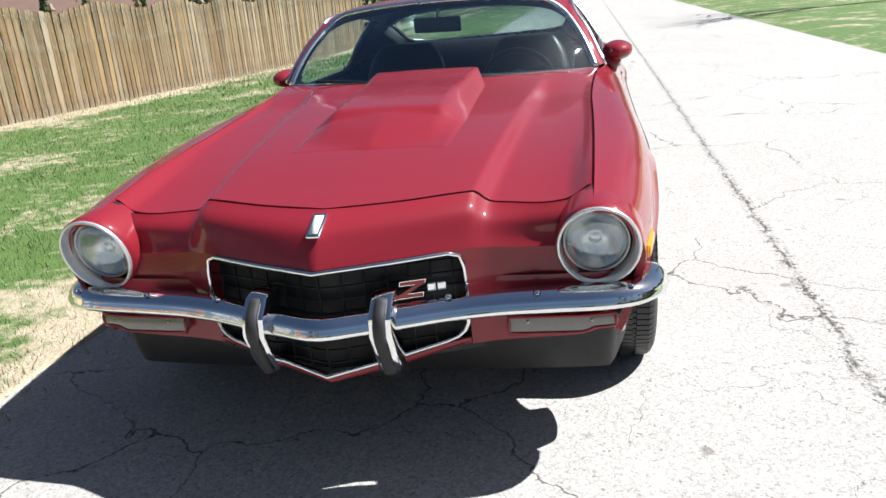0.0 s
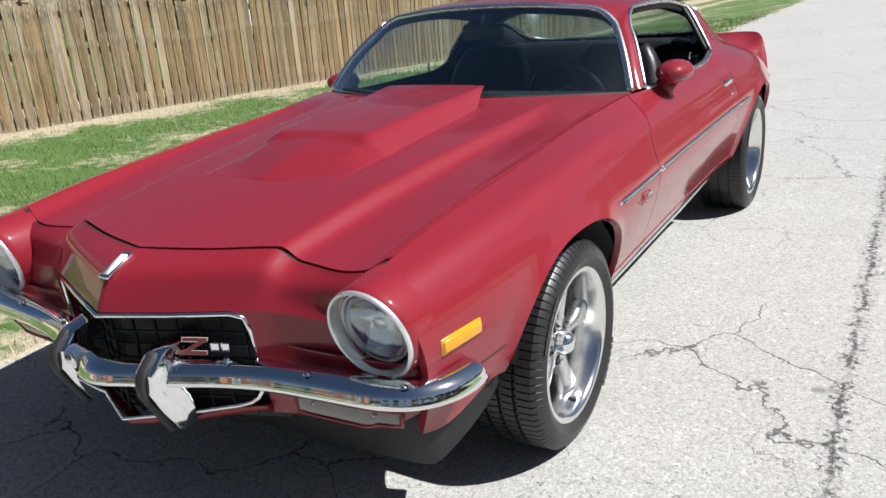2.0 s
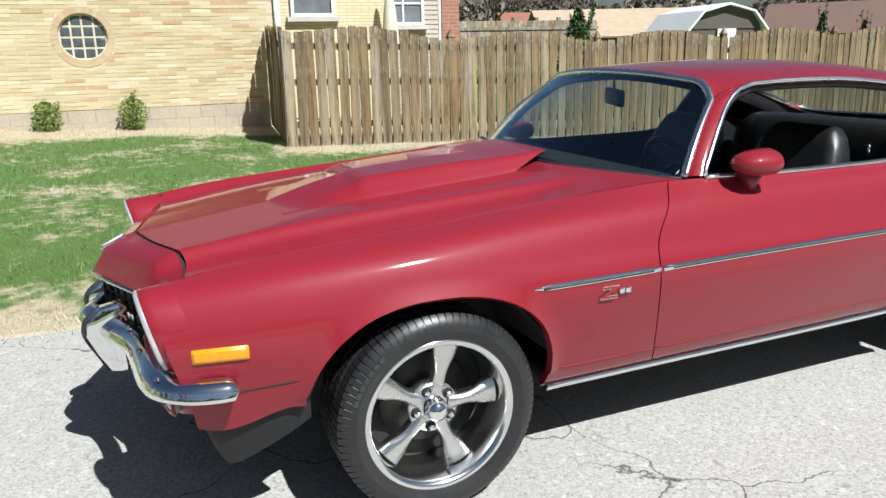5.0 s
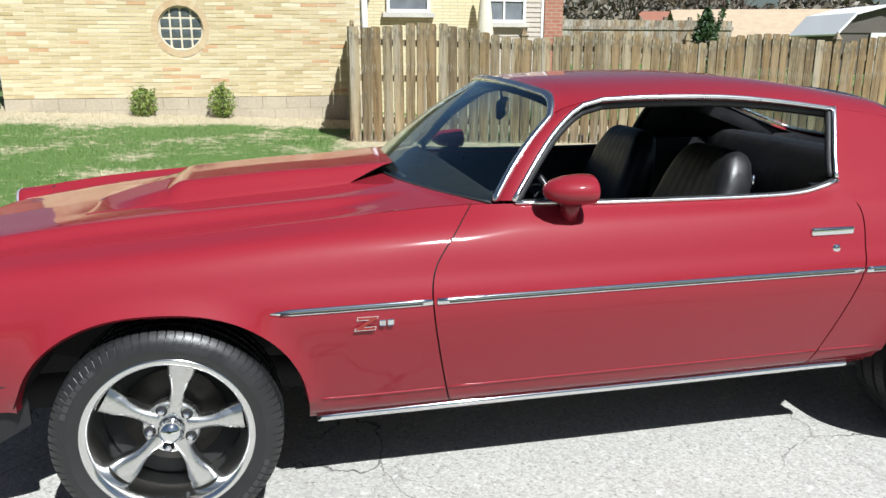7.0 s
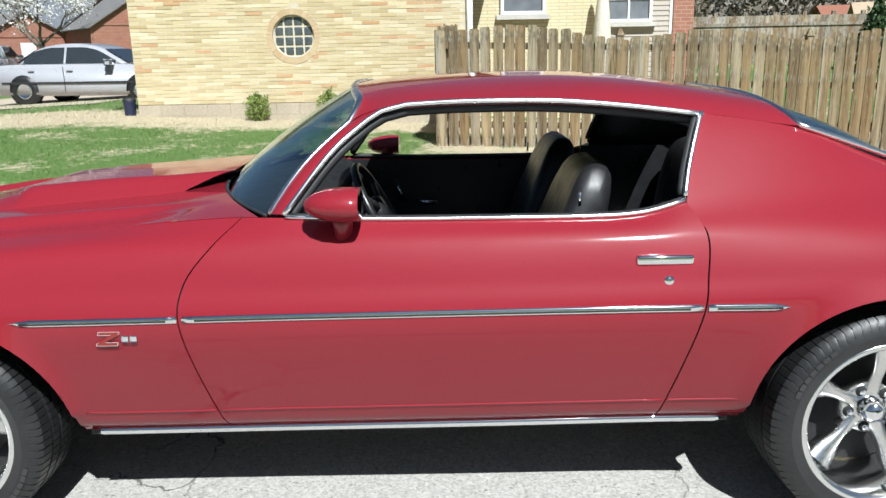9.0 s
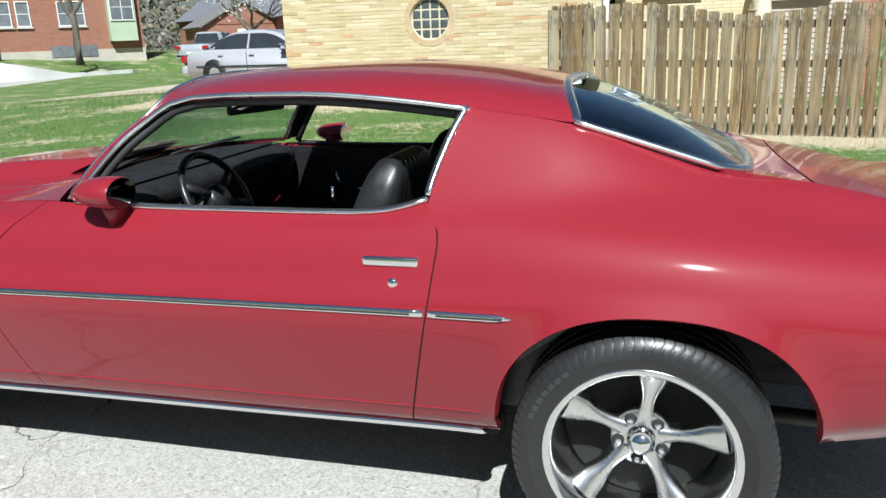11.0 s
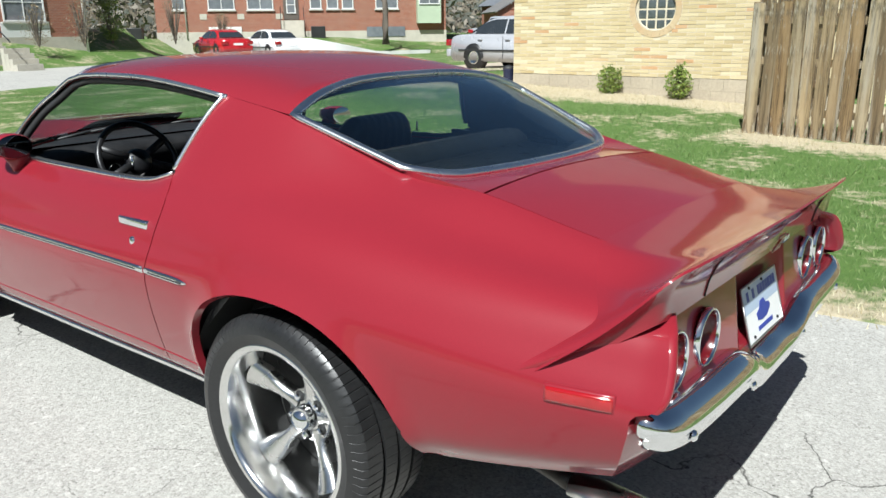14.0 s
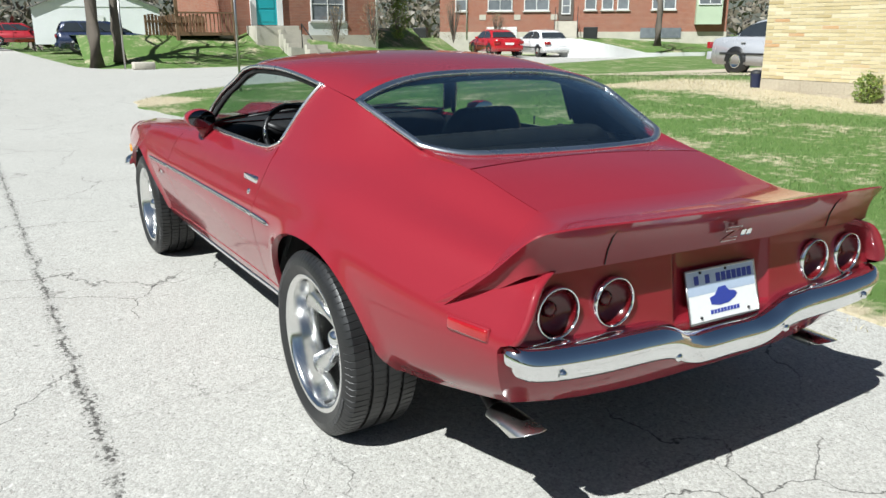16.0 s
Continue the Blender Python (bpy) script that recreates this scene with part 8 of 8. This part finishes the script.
for x in (0.36, -0.36):
    cush = seat_shell(0.50, [(1.12, 0.42), (1.10, 0.52), (1.16, 0.57), (1.55, 0.54), (1.62, 0.46), (1.58, 0.38)], 9, 0.010, 9)
    cush.transform(Matrix.Translation((x, 0.17, 0)))
    seat = part("front_seat", cush, SEAT, car, "black vinyl bucket seat")
    backp = seat_shell(0.50, [(1.50, 0.50), (1.60, 0.78), (1.68, 0.98), (1.72, 1.045), (1.77, 1.055), (1.81, 1.02), (1.77, 0.80), (1.66, 0.48)], 9, 0.010, 9)
    for v in backp.verts:
        t = max(0, (v.co.z - 0.72) / 0.33)
        v.co.x *= 1 - 0.30 * t * t
    backp.transform(Matrix.Translation((x, 0.19, -0.035)))
    part("backrest", backp, SEAT, seat)
bench = part("rear_seat", seat_shell(1.22, [(2.08, 0.40), (2.06, 0.54), (2.14, 0.58), (2.45, 0.56), (2.5, 0.42)], 14, 0.010, 18), SEAT, car, "black pleated rear bench")
part("backrest", seat_shell(1.22, [(2.38, 0.52), (2.43, 0.82), (2.47, 0.955), (2.52, 0.990), (2.60, 0.985), (2.60, 0.52)], 14, 0.018, 22), SEAT, bench)
part("parcel_shelf", boxed(-0.54, 0.54, 2.54, 3.00, 0.918, 0.936), VINYL, car)
rows = []
for i in range(-20, 21):
    h = i / 20
    a = back_low(h) + Vector((0, -0.006, -0.009))
    rows.append([a, Vector((a.x * 0.985, a.y - 0.03, a.z - 0.018)), Vector((a.x * 0.97, a.y - 0.10, 0.934))])
part("shelf_trim", outward(grid(rows), (0, -1, 0.3)), VINYL, car)
rows = []
for i in range(-20, 21):
    h = i / 20
    a = back_top(h) + Vector((0, -0.004, -0.008))
    rows.append([a, Vector((a.x * 0.985, a.y - 0.04, a.z - 0.022)), Vector((a.x * 0.97, a.y - 0.14, a.z - 0.014))])
part("rear_header_trim", outward(grid(rows), (0, 0, -1)), VINYL, car)
for side in (1, -1):
    rows = []
    for j in range(13):
        a = back_top(side).lerp(back_low(side), j / 12) + Vector((-side * 0.006, -0.004, -0.010))
        rows.append([a, a + Vector((-side * 0.010, -0.02, -0.016)), Vector((a.x + side * 0.02, a.y - 0.10, a.z - 0.05))])
    part("rear_pillar_trim", outward(grid(rows), (-side, 0, -0.3)), VINYL, car)
dash = seat_shell(1.40, [(0.86, 0.888), (0.98, 0.914), (1.06, 0.895), (1.08, 0.85), (1.04, 0.78), (1.00, 0.66), (0.80, 0.60)], 14)
db = part("dashboard", dash, plain("matt_black_vinyl", (0.010, 0.010, 0.011), 0.6, 0.0, 200, 0.2, 0.08), car, "black padded dashboard")
rows = [[Vector((x, screen_base(x) + 0.014, 0.922 - 0.020 * (x / 0.735) ** 2)).lerp(Vector((x * 0.97, 1.0, 0.916)), q) for x in (0.72 * i / 16 for i in range(-16, 17))] for q in (0, 0.35, 0.7, 1)]
part("dash_top", outward(grid(rows), (0, 0, 1)), db.data.materials[0], db)
for x, r in ((0.26, 0.052), (0.46, 0.052), (0.36, 0.03)):
    g = part("gauge", spin([(0.0, r), (0.012, r), (0.014, r * 0.9), (0.004, r * 0.86), (0.004, 0.0005)], 28, "y", (x, 1.052, 0.79)), STEEL, db)
    part("gauge_face", spin([(0.006, r * 0.84), (0.0065, 0.0005)], 24, "y", (x, 1.052, 0.79)), BLACK, g)
wc = Vector((0.36, 1.262, 0.850))
tilt = Matrix.Translation(wc) @ Matrix.Rotation(radians(-62), 4, "X")
sw = tube([(0.168 * math.cos(t), 0.168 * math.sin(t), 0) for t in (2 * math.pi * k / 40 for k in range(40))], 0.013, 10, closed=True)
sw.transform(tilt)
steer = part("steering_wheel", sw, VINYL, car, "black four-spoke steering wheel")
hubm = spin([(-0.03, 0.05), (0.0, 0.055), (0.02, 0.045), (0.025, 0.0005)], 24, "z")
hubm.transform(tilt)
part("horn_pad", hubm, VINYL, steer)
for k in range(4):
    t = (0.35, 2.79, -0.5, 3.64)[k]
    sp = tube([(0.04 * math.cos(t), 0.04 * math.sin(t), 0.004), (0.164 * math.cos(t), 0.164 * math.sin(t), 0)], 0.010, 8, flat=1.6)
    sp.transform(tilt)
    part("wheel_spoke", sp, BLACK, steer)
part("steering_column", tube([wc, (0.36, 1.0, 0.69)], 0.035, 12), VINYL, car)
part("console", seat_shell(0.20, [(1.05, 0.34), (1.06, 0.60), (1.40, 0.52), (1.75, 0.50), (1.78, 0.34)], 5), VINYL, car)
part("gear_lever", tube([(0, 1.25, 0.54), (0, 1.24, 0.66)], 0.007, 8), CHROME, car)
for side in (1, -1):
    part("quarter_trim", boxed(side * 0.70 - 0.01, side * 0.70 + 0.01, 2.10, 2.64, 0.34, 0.93), VINYL, car, "", False)
part("seat_bulkhead", boxed(-0.69, 0.69, 2.66, 2.67, 0.30, 0.885), DARK, car, "", False)
rv = boxed(-0.135, 0.135, -0.012, 0.014, -0.036, 0.036, bevel=0.009)
rv.transform(Matrix.Translation((-0.03, 1.225, 1.143)) @ Matrix.Rotation(radians(-22), 4, "Z"))
rvm = part("rear_view_mirror", rv, BLACK, car)
rvg = boxed(-0.125, 0.125, 0.0145, 0.0155, -0.023, 0.023)
rvg.transform(Matrix.Translation((-0.03, 1.225, 1.143)) @ Matrix.Rotation(radians(-22), 4, "Z"))
part("mirror_glass", rvg, MIRROR, rvm)
part("mirror_arm", tube([(-0.03, 1.225, 1.17), (-0.01, 1.205, 1.238)], 0.006, 8), STEEL, rvm)
FAR_DROP = 0.028                        # the kerb side sits lower at the window sill
for side in (1, -1):
    rows = [[(side * (hermite(LINES[5], y)[0] - 0.035 - 0.02 * q), y, 0.30 + (hermite(LINES[5], y)[1] - 0.012 - 0.30) * (1 - q)) for y in (0.93 + 1.25 * i / 12 for i in range(13))] for q in (0, 0.3, 0.6, 1)]
    if side < 0:
        rows = [[(x, y, z - FAR_DROP * max(0.0, min(1.0, (z - 0.60) / 0.25))) for x, y, z in row] for row in rows]
    part("door_lining", outward(grid(rows), (-side, 0, 0)), VINYL, car)
    rows = [[flank(hermite(DOOR_R, v)[0] + (y1 - 2.2) * q + 0.01, v, 6) + Vector((-0.024, 0, -0.014)) for q in (0, 0.25, 0.5, 0.75, 1)] for v, y1 in ((1.2, 2.3), (2.4, 2.6), (3.6, 3.14), (4.4, 3.12), (5, 3.06), (5.25, 2.98), (5.5, 2.90), (5.75, 2.78), (6, 2.58))]
    rows = [[Vector((side * p.x, p.y, p.z)) for p in r] for r in rows]
    part("quarter_lining", outward(grid(rows), (-side, 0, 0)), VINYL, car)
for ob in [doors[1]] + list(doors[1].children):
    if ob.name.split(".")[0] in ("door", "sill_trim", "sill_seal", "lock_pin"):
        for v in ob.data.vertices:
            v.co.z -= FAR_DROP * max(0.0, min(1.0, (v.co.z - 0.70) / 0.16))
crank = part("window_crank", tube([(-0.700, 1.278, 0.675), (-0.690, 1.262, 0.715), (-0.688, 1.240, 0.768)], 0.0065, 8, flat=1.5, up=(1, 0, 0)), CHROME, doors[1], "chrome window crank")
part("knob", spin([(0.0, 0.010), (0.004, 0.013), (0.018, 0.013), (0.022, 0.009), (0.022, 0.0005)], 16, "x", (-0.690, 1.240, 0.770)), BLACK, crank)
part("inner_handle", tube([(-0.698, 1.345, 0.676), (-0.688, 1.365, 0.676), (-0.688, 1.430, 0.673)], 0.006, 8, flat=1.6, up=(1, 0, 0)), CHROME, doors[1])


# the tail leans towards the verge, where the road falls away
TAIL_LEAN = 0.027
leaned = set()
for ob in car.children_recursive:
    chain = [ob]
    while chain[-1].parent is not None and chain[-1].parent is not car:
        chain.append(chain[-1].parent)
    if ob.type != "MESH" or ob.data.name in leaned or any("wheel" in c.name and "steering" not in c.name for c in chain):
        continue
    if any(c.matrix_basis != Matrix.Identity(4) for c in chain):
        continue
    leaned.add(ob.data.name)
    for v in ob.data.vertices:
        k = max(0.0, min(1.0, (v.co.y - 2.4) / 0.8))
        v.co.z -= TAIL_LEAN * k * k * (3 - 2 * k) * max(0.0, 0.70 - v.co.x)
